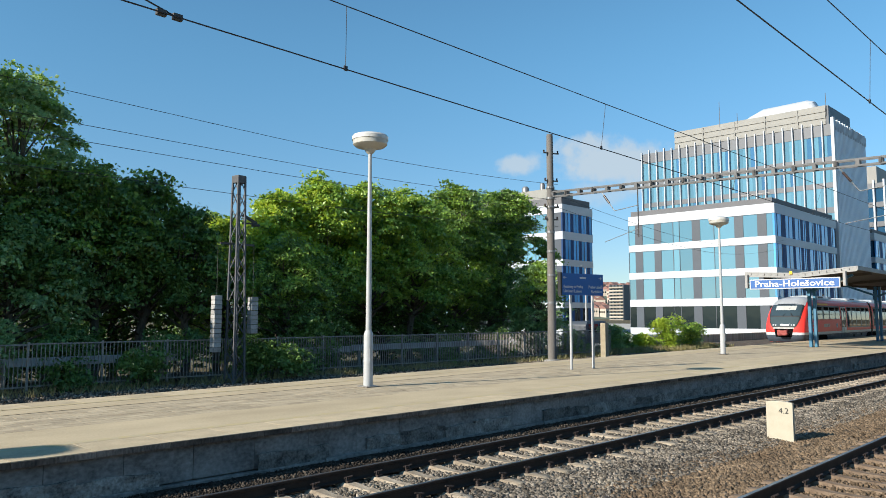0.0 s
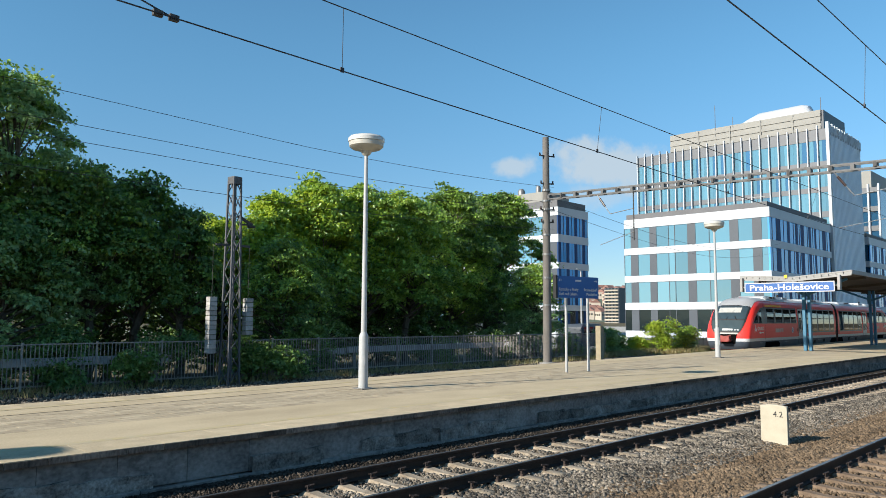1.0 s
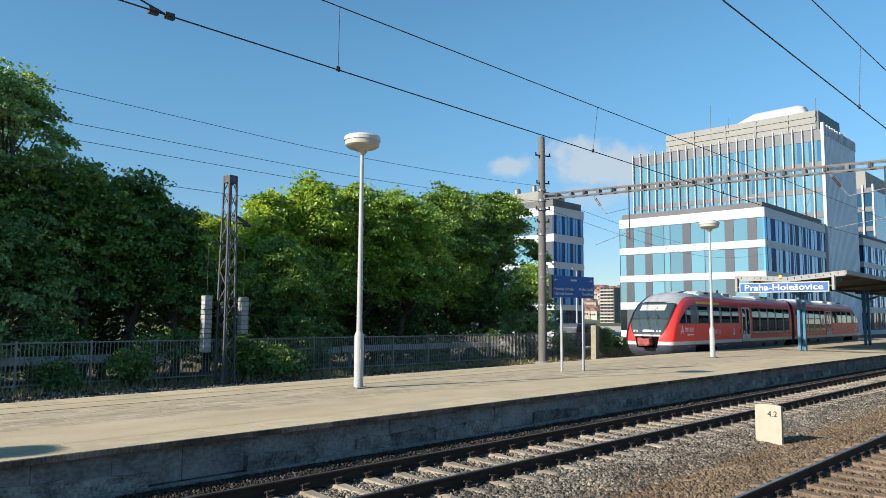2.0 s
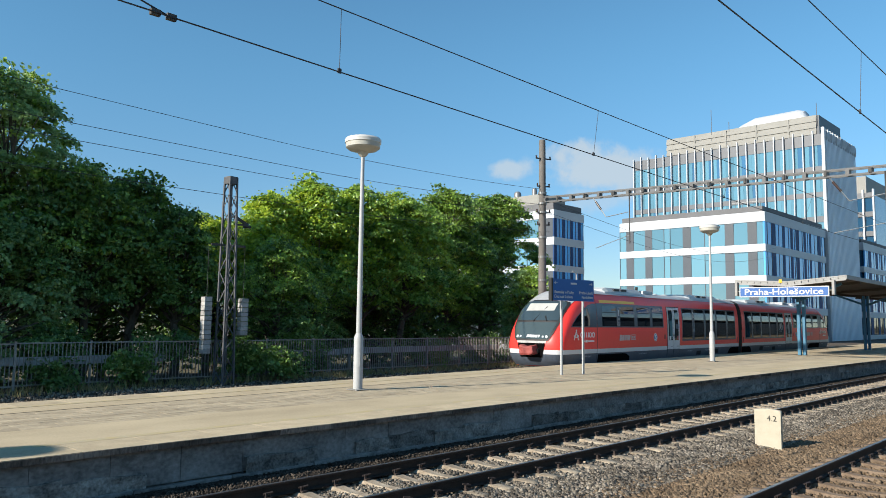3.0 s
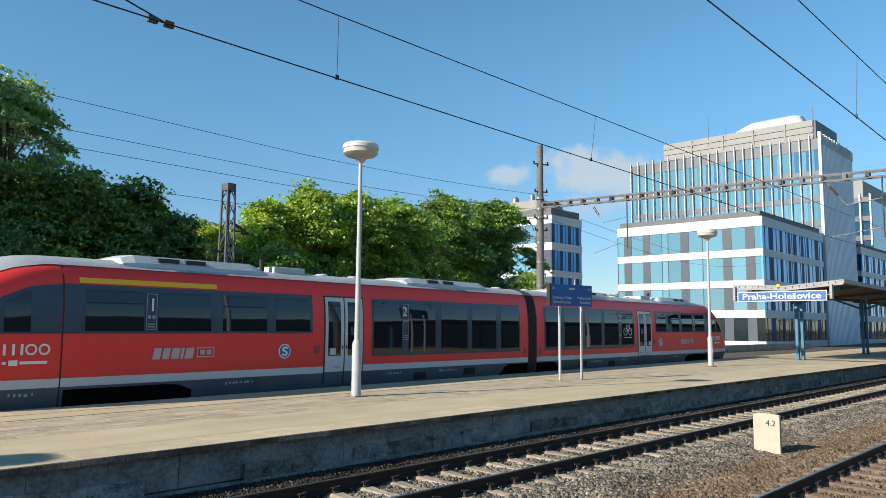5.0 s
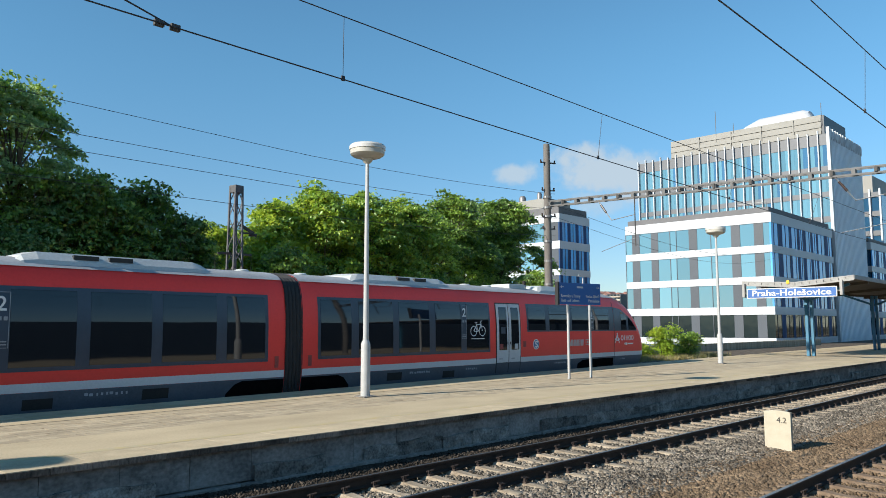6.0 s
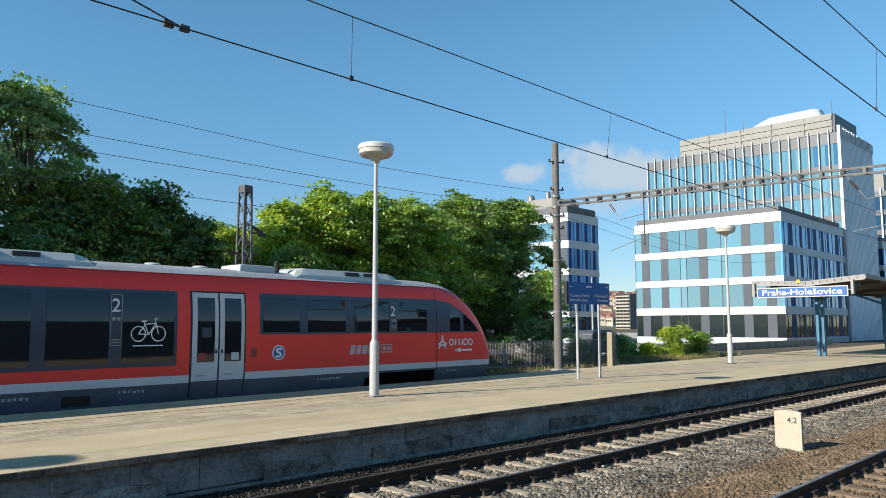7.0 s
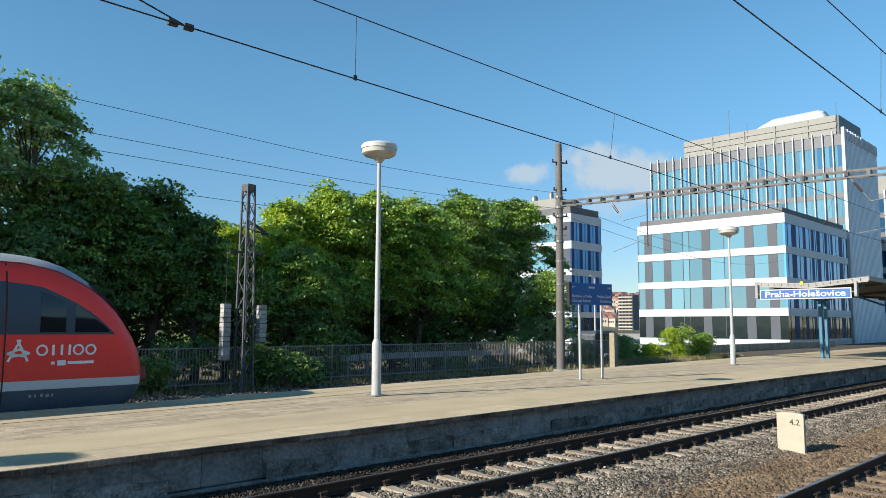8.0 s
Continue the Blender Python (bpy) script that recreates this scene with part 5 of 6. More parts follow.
        for i, p in enumerate(pts):
            p.z -= 1.6 * math.sin(math.pi * i / 20)
        for p, q in zip(pts, pts[1:]):
            b.tube(p, q, 0.010, n=5, caps=False)
        solo("line_wire", b.mesh("line_wire", M["wire"]), "thin dark line wire running on towards the offices", "wire", "line wires")


make_overhead()


M["mast_paint"] = mat("weathered_grey_mast_paint", (0.095, 0.10, 0.11), (0.055, 0.056, 0.06), 0.6, scale=5, fine=50, bump=0.1)


def make_pylon():
    px, py = 14.12, 23.8
    ob = thing("lattice_mast", "dark riveted steel lattice mast with stacked counterweights", "mast", at=pose(px, py, -0.05, 0, 0, 8))
    h, w0, w1 = 7.38, 0.24, 0.15
    for sx in (-1, 1):
        for sy in (-1, 1):
            part("leg", Build().bar((sx * w0, sy * w0, 0), (sx * w1, sy * w1, h), 0.06, 0.06).mesh("leg", M["mast_paint"]), ob, "angle-iron leg")
    n = 13
    for side in range(4):
        for i in range(n):
            b = Build()
            za, zb = h * i / n, h * (i + 1) / n
            wa, wb = w0 + (w1 - w0) * i / n, w0 + (w1 - w0) * (i + 1) / n
            k = 1 if i % 2 else -1
            p, q = {0: ((k * wa, -wa), (-k * wb, -wb)), 1: ((k * wa, wa), (-k * wb, wb)), 2: ((-wa, k * wa), (-wb, -k * wb)), 3: ((wa, k * wa), (wb, -k * wb))}[side]
            b.bar((*p, za), (*q, zb), 0.014, 0.036)
            part("brace", b.mesh("brace", M["mast_paint"]), ob)
    part("cap", Build().box(-0.175, 0.175, -0.175, 0.175, h - 0.26, h + 0.02).mesh("cap", M["mast_paint"], bevel=0.02), ob)
    part("side_bracket", Build().bar((0.2, 0, 6.0), (0.75, -0.1, 5.72), 0.07, 0.10).bar((0.2, 0, 5.7), (0.75, -0.1, 5.72), 0.05, 0.06).mesh("side_bracket", M["dark_steel"]), ob)
    part("ring_wheel", Build().lathe([(0.13, 5.62), (0.16, 5.66), (0.13, 5.70)], 14, (0.72, -0.1)).mesh("ring_wheel", M["dark_steel"]), ob)
    for sx in (-1, 1):
        part("weight_arm", Build().bar((sx * 0.15, 0, 4.92), (sx * 0.66, -0.1 * sx, 4.92), 0.06, 0.08).mesh("weight_arm", M["dark_steel"]), ob, "arm that carries the weights")
    # tensioning weights on either side
    for sx, zb, cnt in ((-1, 1.06, 12), (1, 1.69, 8)):
        st = thing("counterweight", "hanging stack of flat concrete tensioning weights", "counterweight", "tensioning weights", at=pose(px + (0.58 if sx > 0 else -0.68), py - 0.15 * sx, zb))
        part("rod", Build().tube((0, 0, -0.1), (0, 0, 4.87 - zb), 0.008, n=6).mesh("rod", M["dark_steel"]), st)
        for i in range(cnt):
            part("weight", Build().box(-0.14, 0.14, -0.14, 0.14, 0.165 * i, 0.165 * i + 0.15).mesh("weight", M["weight"], bevel=0.012), st)


make_pylon()


def make_fence():
    y = 24.75
    bar_me = Build().box(-0.011, 0.011, -0.011, 0.011, 0.10, 1.38).mesh("bar", M["fence"])
    post_me = Build().box(-0.03, 0.03, -0.03, 0.03, 0.0, 1.46).mesh("post", M["fence"])
    rail_me = Build().box(0.0, 2.2, -0.018, 0.018, -0.02, 0.02).mesh("rail", M["fence"])
    first = thing("fence_panel", "rusty grey steel railing panel along the back of the tracks", "fence", "fence panels")
    part("post", post_me, first)
    part("top_rail", rail_me, first, at=pose(0, 0, 1.40))
    part("bottom_rail", rail_me, first, at=pose(0, 0, 0.14))
    for i in range(1, 18):
        part("bar", bar_me, first, at=pose(2.2 * i / 18, 0, 0))
    rng = random.Random(8)
    for i in range(0, 22):
        if i:
            copy_thing(first, pose(-7.7 + 2.2 * i, y + rng.uniform(-0.03, 0.03), 0.06 + rng.uniform(-0.02, 0.02), rng.uniform(-1, 1), 0, rng.uniform(-0.3, 0.3)))
    first.matrix_world = pose(-7.7, y, 0.06)
    # a pale board runs behind the bars
    for x0, x1, z in ((-6, 6.6, 0.86), (6.7, 12.6, 0.90), (16.4, 20.4, 0.92), (20.5, 31.0, 0.96)):
        solo("guard_board", Build().box(x0, x1, y + 0.35, y + 0.43, z - 0.13, z + 0.13).mesh("guard_board", M["weight"], bevel=0.01), "pale grey guard board behind the railing", "board", "guard boards")
        for xx in (x0 + 0.5, (x0 + x1) / 2, x1 - 0.5):
            solo("board_post", Build().box(xx - 0.06, xx + 0.06, y + 0.44, y + 0.56, -0.3, z + 0.1).mesh("board_post", M["fence"]), "short post carrying a guard board", "post", "guard board posts")


make_fence()


# ---------------------------------------------------------------- office buildings
def office_block(label, x0, x1, y0, y1, levels, left_marks, right_marks, roof_h, group, side_glass="glass_side"):
    """A block of stacked white bands and strip windows. Faces -x and -y show. levels: (bottom, top) of each white band, lowest first."""
    ob = thing("office_building", label, "office building", group)
    part("core", Build().box(x0 + 0.5, x1 - 0.1, y0 + 0.5, y1 - 0.1, -0.4, levels[-1][1] - 0.1).mesh("core", M["glass_deep"]), ob, "glazed rear wall")
    for i, (a, c) in enumerate(levels):
        part("white_band", Build().box(x0, x1, y0, y1, a, c).mesh("white_band", M["white"], bevel=0.04), ob, "white facade band")
    for i in range(len(levels) - 1):
        za, zb = levels[i][1], levels[i + 1][0]
        ground = i == 0
        for (p, q, kind) in left_marks:
            me = Build().box(x0 + 0.07 + (0.04 if kind == "g" else 0), x0 + 0.30, p, q, za, zb)
            if kind == "g":
                part("pane", me.mesh("pane", M["glass_dark" if ground else "glass_lit"]), ob)
                part("mullion", Build().box(x0 + 0.06, x0 + 0.24, q - 0.05, q + 0.03, za, zb).mesh("mullion", M["panel"]), ob)
            else:
                part("wall_panel", me.mesh("wall_panel", M["panel"]), ob)
        for (p, q, kind) in right_marks:
            me = Build().box(p, q, y0 + 0.05 + (0.03 if kind == "g" else 0), y0 + 0.30, za, zb)
            if kind == "g":
                part("pane", me.mesh("pane", M["glass_dark" if ground else side_glass]), ob)
                part("mullion", Build().box(q - 0.05, q + 0.03, y0 + 0.04, y0 + 0.24, za, zb).mesh("mullion", M["panel"]), ob)
            else:
                part("wall_panel", me.mesh("wall_panel", M["navy_panel"]), ob, "dark blue wall panel")
    part("roof_edge", Build().box(x0 + 0.4, x1 - 0.2, y0 + 0.4, y1 - 0.2, levels[-1][1] - 0.05, levels[-1][1] + roof_h).mesh("roof_edge", M["roof_grey"], bevel=0.04), ob, "grey roof edge")
    return ob


M["navy_panel"] = mat("navy_wall_panel", (0.018, 0.060, 0.165), (0.014, 0.048, 0.135), 0.6, scale=0.5, fine=8, bump=0.02, per_object=0.12, spec=0.2)
M["glass_side"] = glass_mat("pale_blue_glass", (0.10, 0.37, 0.74), 0.05, 1.5)


def marks(cuts, kinds):
    return [(min(a, c), max(a, c), k) for a, c, k in zip(cuts, cuts[1:], kinds)]


LEVELS = [(-0.15, 0.78), (3.65, 4.64), (7.45, 8.37), (11.30, 12.25), (15.05, 16.30)]
left_cuts = [54.2, 53.2, 52.1, 50.3, 49.3, 47.5, 46.6, 44.8, 43.7, 41.8, 39.1, 38.0, 36.2, 35.1, 34.1]
left_kind = ["g", "d", "g", "d", "g", "g", "g", "d", "g", "g", "d", "g", "d", "g"]
rng0 = random.Random(21)
right_cuts, right_kind = [94.2], []
while right_cuts[-1] < 116.8:
    right_cuts.append(right_cuts[-1] + rng0.choice((0.62, 0.8, 1.15, 1.4)))
    right_kind.append("g" if len(right_kind) % 3 != 2 else "d")
block_a = office_block("modern five-storey office block with white bands and blue strip windows", 94.1, 118.0, 34.0, 54.2, LEVELS,
                       marks(left_cuts, left_kind), marks(right_cuts, right_kind), 0.75, "office buildings")
# roof rail of the lower block
rr = Build()
for i in range(9):
    rr.tube((95.0, 34.8 + 0.45 * i, 17.0), (95.0, 34.8 + 0.45 * i, 17.75), 0.03, n=5)
rr.bar((95.0, 34.8, 17.75), (95.0, 38.4, 17.75), 0.06, 0.06)
part("roof_rail", rr.mesh("roof_rail", M["steel"]), block_a, "steel roof rail")

LEVELS_L = [(-0.76, 0.59), (3.65, 4.53), (6.91, 8.05), (10.19, 11.24), (14.37, 15.62), (18.59, 19.94)]
cl, kl = [67.3], []
while cl[-1] < 90:
    cl.append(cl[-1] + rng0.choice((1.2, 2.2, 3.0)))
    kl.append("g" if len(kl) % 3 else "d")
cr_, kr = [96.76], []
while cr_[-1] < 104.5:
    cr_.append(cr_[-1] + 0.76)
    kr.append("g" if len(kr) % 3 else "d")
block_b = office_block("modern office block with white bands, half hidden by trees", 96.7, 105.3, 67.2, 93.6, LEVELS_L, marks(cl, kl), marks(cr_, kr), 1.2, "office buildings", "glass_side")
part("plant_room", Build().box(98.4, 105.1, 70.8, 91.2, 19.9, 23.0).mesh("plant_room", M["screen"], bevel=0.05), block_b, "pale roof plant room")
for yy, zz, rr_ in ((76.6, 23.8, 0.6), (73.1, 24.0, 0.42), (81.4, 23.9, 0.5)):
    part("roof_vent", Build().lathe([(rr_, 22.9), (rr_, zz), (rr_ * 0.6, zz + 0.3)], 14, (99.6, yy)).mesh("roof_vent", M["steel"], smooth=True), block_b)


def make_tower():
    x0, x1, y0, y1, ztop = 119.0, 136.0, 34.0, 65.6, 31.2
    ob = thing("office_tower", "tall glazed office tower with thin white vertical fins", "office building", "office buildings")
    part("core", Build().box(x0 + 0.7, x1 - 0.1, y0 + 0.5, y1 - 0.1, -0.4, ztop - 1.2).mesh("core", M["panel"]), ob, "dark inner wall")
    fins = [y1 - (y1 - y0 - 0.2) * i / 22 for i in range(23)]
    rng = random.Random(4)
    # spandrels
    for a, c in ((31.0, 29.3), (26.1, 25.2), (22.2, 21.4), (18.5, 17.6), (14.8, 13.8), (11.0, 10.0), (7.0, 6.0), (3.2, 2.2)):
        part("spandrel", Build().box(x0 + 0.28, x0 + 0.55, y0 + 0.1, y1, c, a).mesh("spandrel", M["spandrel"]), ob, "grey spandrel strip")
    floors = ((29.3, 26.1), (25.2, 22.2), (21.4, 18.5), (17.6, 14.8), (13.8, 11.0), (10.0, 7.0))
    for a, c in floors:
        for i in range(22):
            ya, yb = fins[i], fins[i + 1]
            cut = yb + (ya - yb) * rng.choice((0.45, 0.5, 0.62))
            part("pane", Build().box(x0 + 0.34, x0 + 0.5, cut, ya, c, a).mesh("pane", M["glass_lit"]), ob)
            part("pane", Build().box(x0 + 0.36, x0 + 0.5, yb, cut, c, a).mesh("pane", M["glass_lit" if rng.random() < 0.7 else "glass_deep"]), ob)
    for i, y in enumerate(fins):
        part("fin", Build().box(x0 - 0.08, x0 + 0.33, y - 0.07, y + 0.07, 0.0, ztop + (0.35 if i % 2 else 0.1)).mesh("fin", M["white"]), ob, "white vertical fin")
    # ribbed end wall towards the tracks
    part("end_wall", Build().box(x0 + 0.4, x1, y0 + 0.25, y0 + 0.5, -0.4, ztop - 0.6).mesh("end_wall", M["rib"]), ob, "pale ribbed end wall")
    n = 26
    for i in range(n + 1):
        x = x0 + 0.35 + (x1 - x0 - 0.5) * i / n
        part("rib", Build().box(x - 0.10, x + 0.10, y0 + 0.14, y0 + 0.28, -0.3, ztop - 0.2 + 0.5 * ((i * 7) % 3 == 0)).mesh("rib", M["rib"]), ob, "pale vertical rib")
        part("rib_cap", Build().box(x - 0.16, x + 0.16, y0 + 0.02, y0 + 0.30, ztop - 1.0 + 0.3 * (i % 2), ztop + 0.45 + 0.25 * (i % 2)).mesh("rib_cap", M["white"]), ob, "white rib cap")
    part("corner_fin", Build().box(x0 - 0.2, x0 + 0.45, y0 - 0.1, y0 + 0.35, -0.3, ztop + 0.7).mesh("corner_fin", M["white"], bevel=0.03), ob, "white corner fin")
    part("roof", Build().box(x0 + 0.3, x1, y0 + 0.3, y1, ztop - 1.3, ztop - 0.9).mesh("roof", M["roof_grey"]), ob, "grey flat roof")
    # corrugated screen round the roof plant
    for k in range(9):
        z = ztop - 1.0 + 0.5 * k
        part("screen_sheet", Build().box(x0 + 3.0 - (0.12 if k % 2 else 0.0), x0 + 3.3, 35.9, 60.7, z, z + 0.5).mesh("screen_sheet", M["screen"]), ob, "corrugated pale metal screen")
    for yy in (40.0, 45.0, 50.0, 55.5):
        part("screen_post", Build().box(x0 + 2.8, x0 + 2.9, yy - 0.1, yy + 0.1, ztop - 1, ztop + 3.4).mesh("screen_post", M["screen"]), ob)
    part("screen_end", Build().box(x0 + 3.1, x0 + 14.0, 35.5, 35.9, ztop - 1.0, ztop + 3.45).mesh("screen_end", M["panel"]), ob, "dark end of the roof screen")
    rows = []
    for i in range(13):
        a = math.pi * i / 12
        rows.append([(x0 + 6 + 2.4 * math.cos(a), y, 34.2 + 2.5 * math.sin(a) * k) for y, k in ((37.6, 0.35), (38.2, 0.85), (39.2, 1.0), (46.0, 0.95), (48.0, 0.6), (49.2, 0.25))])
    part("roof_tank", panel_mesh("roof_tank", M["white"], rows), ob, "rounded white roof enclosure")
    for yy, hh in ((52.5, 38.6), (49.5, 36.0), (35.8, 36.6)):
        part("aerial", Build().tube((x0 + 3, yy, 33), (x0 + 3, yy, hh), 0.05, n=6).mesh("aerial", M["steel"]), ob, "thin roof aerial")
    return ob


M["spandrel"] = mat("grey_spandrel", (0.105, 0.115, 0.13), (0.085, 0.093, 0.105), 0.5, scale=0.5, fine=8, bump=0.02)
M["rib"] = mat("pale_rib_panel", (0.74, 0.80, 0.85), (0.64, 0.70, 0.75), 0.5, scale=0.4, fine=7, bump=0.03)
make_tower()
rc, rk = [141.0], []
while rc[-1] < 178:
    rc.append(rc[-1] + rng0.choice((0.9, 1.3, 1.7)))
    rk.append("g" if len(rk) % 3 != 2 else "d")
block_c = office_block("further office block with white bands and blue windows", 140.0, 180.0, 34.5, 58.0, LEVELS, marks([57, 53, 51, 47, 45, 41, 39, 35.5], "gdgdgdg"), marks(rc, rk), 0.7, "office buildings")


def make_tower_c():
    ob = thing("office_tower", "further glazed tower with white fins behind the first", "office building", "office buildings")
    part("core", Build().box(161, 190, 37.5, 70, 0, 27.5).mesh("core", M["glass_deep"]), ob, "glazed wall")
    for i in range(18):
        y = 37.5 + 1.8 * i
        part("fin", Build().box(160.4, 161.1, y - 0.15, y + 0.15, 16, 28.6).mesh("fin", M["white"]), ob, "white vertical fin")
    for z in (19.5, 23.3, 27.0):
        part("spandrel", Build().box(160.8, 161.05, 37.5, 70, z, z + 1.0).mesh("spandrel", M["spandrel"]), ob)
    part("screen", Build().box(162, 188, 39, 68, 27.4, 31.5).mesh("screen", M["screen"]), ob, "pale roof screen")


make_tower_c()


def make_yard():
    """Plank fence, boundary post and a parked van."""
    plank = Build().box(-0.085, 0.085, -0.012, 0.012, 0.0, 1.62).mesh("plank", M["wood"])
    for k in range(15):
        x0 = 52.0 + 3.0 * k
        f = thing("plank_fence", "weathered brown vertical plank fence in front of the offices", "fence", "plank fence panels", at=pose(x0, 29.6 + 0.02 * k, -0.93))
        for i in range(15):
            part("plank", plank, f, at=pose(0.1 + 0.2 * i, 0, 0.02 * ((i * 7) % 3)))
        part("rail", Build().box(0, 3.0, 0.015, 0.06, 0.35, 0.43).mesh("rail", M["wood"]), f)
        part("rail", Build().box(0, 3.0, 0.015, 0.06, 1.0, 1.08).mesh("rail", M["wood"]), f)
    pst = thing("wall_post", "squat concrete boundary post with a small base block", "post", at=pose(35.6, 22.1, -0.15))
    part("shaft", Build().box(-0.16, 0.16, -0.16, 0.16, 0, 2.1).mesh("shaft", M["wood_post"], bevel=0.02), pst)
    part("base_block", Build().box(0.25, 0.75, -0.2, 0.15, 0, 0.3).mesh("base_block", M["km"], bevel=0.02), pst, "pale base block")
    # van parked behind the railings
    lo = thing("parked_van", "dark grey van parked behind the fence", "van", at=pose(53.6, 36.0, -0.45, 0, 0, 4))
    vb = Build()
    sec = [(0.0, 0.45), (0.0, 2.05), (0.25, 2.35), (3.4, 2.38), (4.1, 1.55), (5.1, 1.30), (5.2, 0.45)]
    vb.v = [(x, y, z) for y in (-0.95, 0.95) for x, z in sec]
    n_ = len(sec)
    vb.f = [tuple(range(n_)), tuple(reversed(range(n_, 2 * n_)))] + [(i, (i + 1) % n_, n_ + (i + 1) % n_, n_ + i) for i in range(n_)]
    part("body", vb.mesh("body", M["panel"], bevel=0.06, smooth=True), lo)
    part("side_window", Build().box(2.3, 3.35, -0.975, -0.955, 1.45, 2.1).mesh("side_window", M["glass_dark"]), lo)
    part("side_window", Build().box(0.4, 2.0, -0.975, -0.955, 1.45, 2.1).mesh("side_window", M["glass_dark"]), lo)
    for x in (0.95, 4.2):
        for sy in (-1, 1):
            me = Build().lathe([(0.36, -0.12), (0.36, 0.12), (0.2, 0.14)], 20).mesh("wheel", M["rubber"])
            me.transform(Matrix.Translation((x, sy * 0.86, 0.36)) @ Euler((radians(90 * -sy), 0, 0)).to_matrix().to_4x4())
            part("wheel", me, lo)
    pole = thing("street_lamp", "thin grey street lamp pole in the yard", "lamp post", at=pose(60.5, 39.5, -0.45))
    part("pole", Build().lathe([(0.10, 0), (0.06, 7.4)], 10).mesh("pole", M["lamp_post"]), pole)
    part("arm", Build().bar((0, 0, 7.35), (-1.0, -0.2, 7.5), 0.10, 0.08).mesh("arm", M["lamp_post"]), pole)


M["wood_post"] = mat("lichened_post", (0.36, 0.31, 0.21), (0.24, 0.205, 0.14), 0.9, scale=4, fine=40, bump=0.2)
make_yard()


def make_far_town():
    # wooded slope with houses, far behind
    b = Build()
    rng = random.Random(9)
    rows = []
    for j, (r, h) in enumerate(((900, -5), (980, 14), (1080, 34), (1200, 48), (1350, 58), (1500, 52))):
        row = []
        for i in range(49):
            a = radians(20 + 1.6 * i)
            hh = h * (0.75 + 0.35 * math.sin(i * 0.37) + rng.uniform(-0.05, 0.05))
            row.append((r * math.cos(a), r * math.sin(a), hh))
        rows.append(row)
    b.grid(rows)
    solo("far_slope", b.mesh("far_slope", M["far_green"], smooth=True), "distant wooded town slope with haze in its colour", kind="structure")
    house_w = Build().box(-7, 7, -6, 6, -3, 9).mesh("wall", M["far_wall"])
    rf = Build()
    rf.extrude([(-6.6, 9.0), (6.6, 9.0), (0, 13.5)], -7.4, 7.4)
    house_r = rf.mesh("roof", M["far_tile"])
    win = Build().box(-0.9, 0.9, -0.15, 0.15, -1.1, 1.1).mesh("window", M["glass_dark"])
    for i in range(70):
        a = radians(rng.uniform(29.3, 35.0))
        r = rng.uniform(930, 1300)
        z = float(np.interp(r, (900, 980, 1080, 1200, 1350), (-5, 12, 30, 42, 50)))
        h = thing("far_house", "distant plastered house with red tiled roof", "house", "far houses", at=pose(r * math.cos(a), r * math.sin(a), z, 0, 0, rng.uniform(-40, 40)))
        part("wall", house_w, h)
        part("roof", house_r, h)
        for q in range(3):
            part("window", win, h, at=pose(-4 + 4 * q, -6.0, 5))
            part("window", win, h, at=pose(-7.0, -3 + 3 * q, 5, 0, 0, 90))
    ap = thing("apartment_building", "distant slab of flats with cream balconies", "apartment building", at=pose(517, 303, -2, 0, 0, 0))
    part("wall", Build().box(0, 20, 0, 13, 0, 29).mesh("wall", M["panel"]), ap, "grey end wall")
    for k in range(11):
        part("balcony", Build().box(-1.0, 0.1, 0.4, 12.6, 1.0 + 2.55 * k, 2.1 + 2.55 * k).mesh("balcony", M["far_wall"]), ap, "cream balcony")
        for q in range(4):
            part("window", Build().box(-0.06, 0.05, 1.2 + 3 * q, 2.8 + 3 * q, 2.2 + 2.55 * k, 3.4 + 2.55 * k).mesh("window", M["glass_dark"]), ap)
    for i in range(7):
        a = radians(rng.uniform(30, 35))
        r = rng.uniform(1250, 1350)
        t = thing("apartment_building", "distant pale tower block on the hill", "apartment building", "far tower blocks", at=pose(r * math.cos(a), r * math.sin(a), 38, 0, 0, rng.uniform(-20, 20)))
        part("wall", Build().box(-16, 16, -8, 8, 0, rng.uniform(12, 20)).mesh("wall", M["far_wall"]), t)


make_far_town()


# ---------------------------------------------------------------- the side behind the camera
def make_near_side():
    ob = thing("near_platform", "near platform of concrete slabs with an unseen dark wall and roof added", "platform", kind="structure")
    part("slab", Build().box(-60, 200, -7.0, 1.62, -0.5, TOP).mesh("slab", M["paving"]), ob)
    # Unseen wall in place of a tree line, added to darken the reflections.
    part("station_wall", Build().box(-60, 200, -14.4, -14.0, -0.5, 5.2).mesh("station_wall", M["panel"]), ob, "unseen dark wall, added to darken train reflections")
    # Unseen roof and its columns, added to darken the train's windows and side.
    part("roof", Build().box(40, 160, -9.5, 0.9, 4.6, 4.8).mesh("roof", M["canopy_under"]), ob, "unseen platform roof, added for darker train reflections")
    for i in range(10):
        part("roof_column", Build().box(42 + 12 * i, 42.25 + 12 * i, -6.2, -5.95, TOP, 4.6).mesh("roof_column", M["blue_post"]), ob)


make_near_side()

# Added pale ground sheet that bounces light onto the shaded office faces.
yard = Build().grid([[(x, y, -0.43) for x in (58, 90, 120, 160, 260)] for y in (30.2, 60, 100, 160)])
solo("yard", yard.mesh("yard", M["yard"]), "added pale paving that bounces light onto the offices", kind="structure")


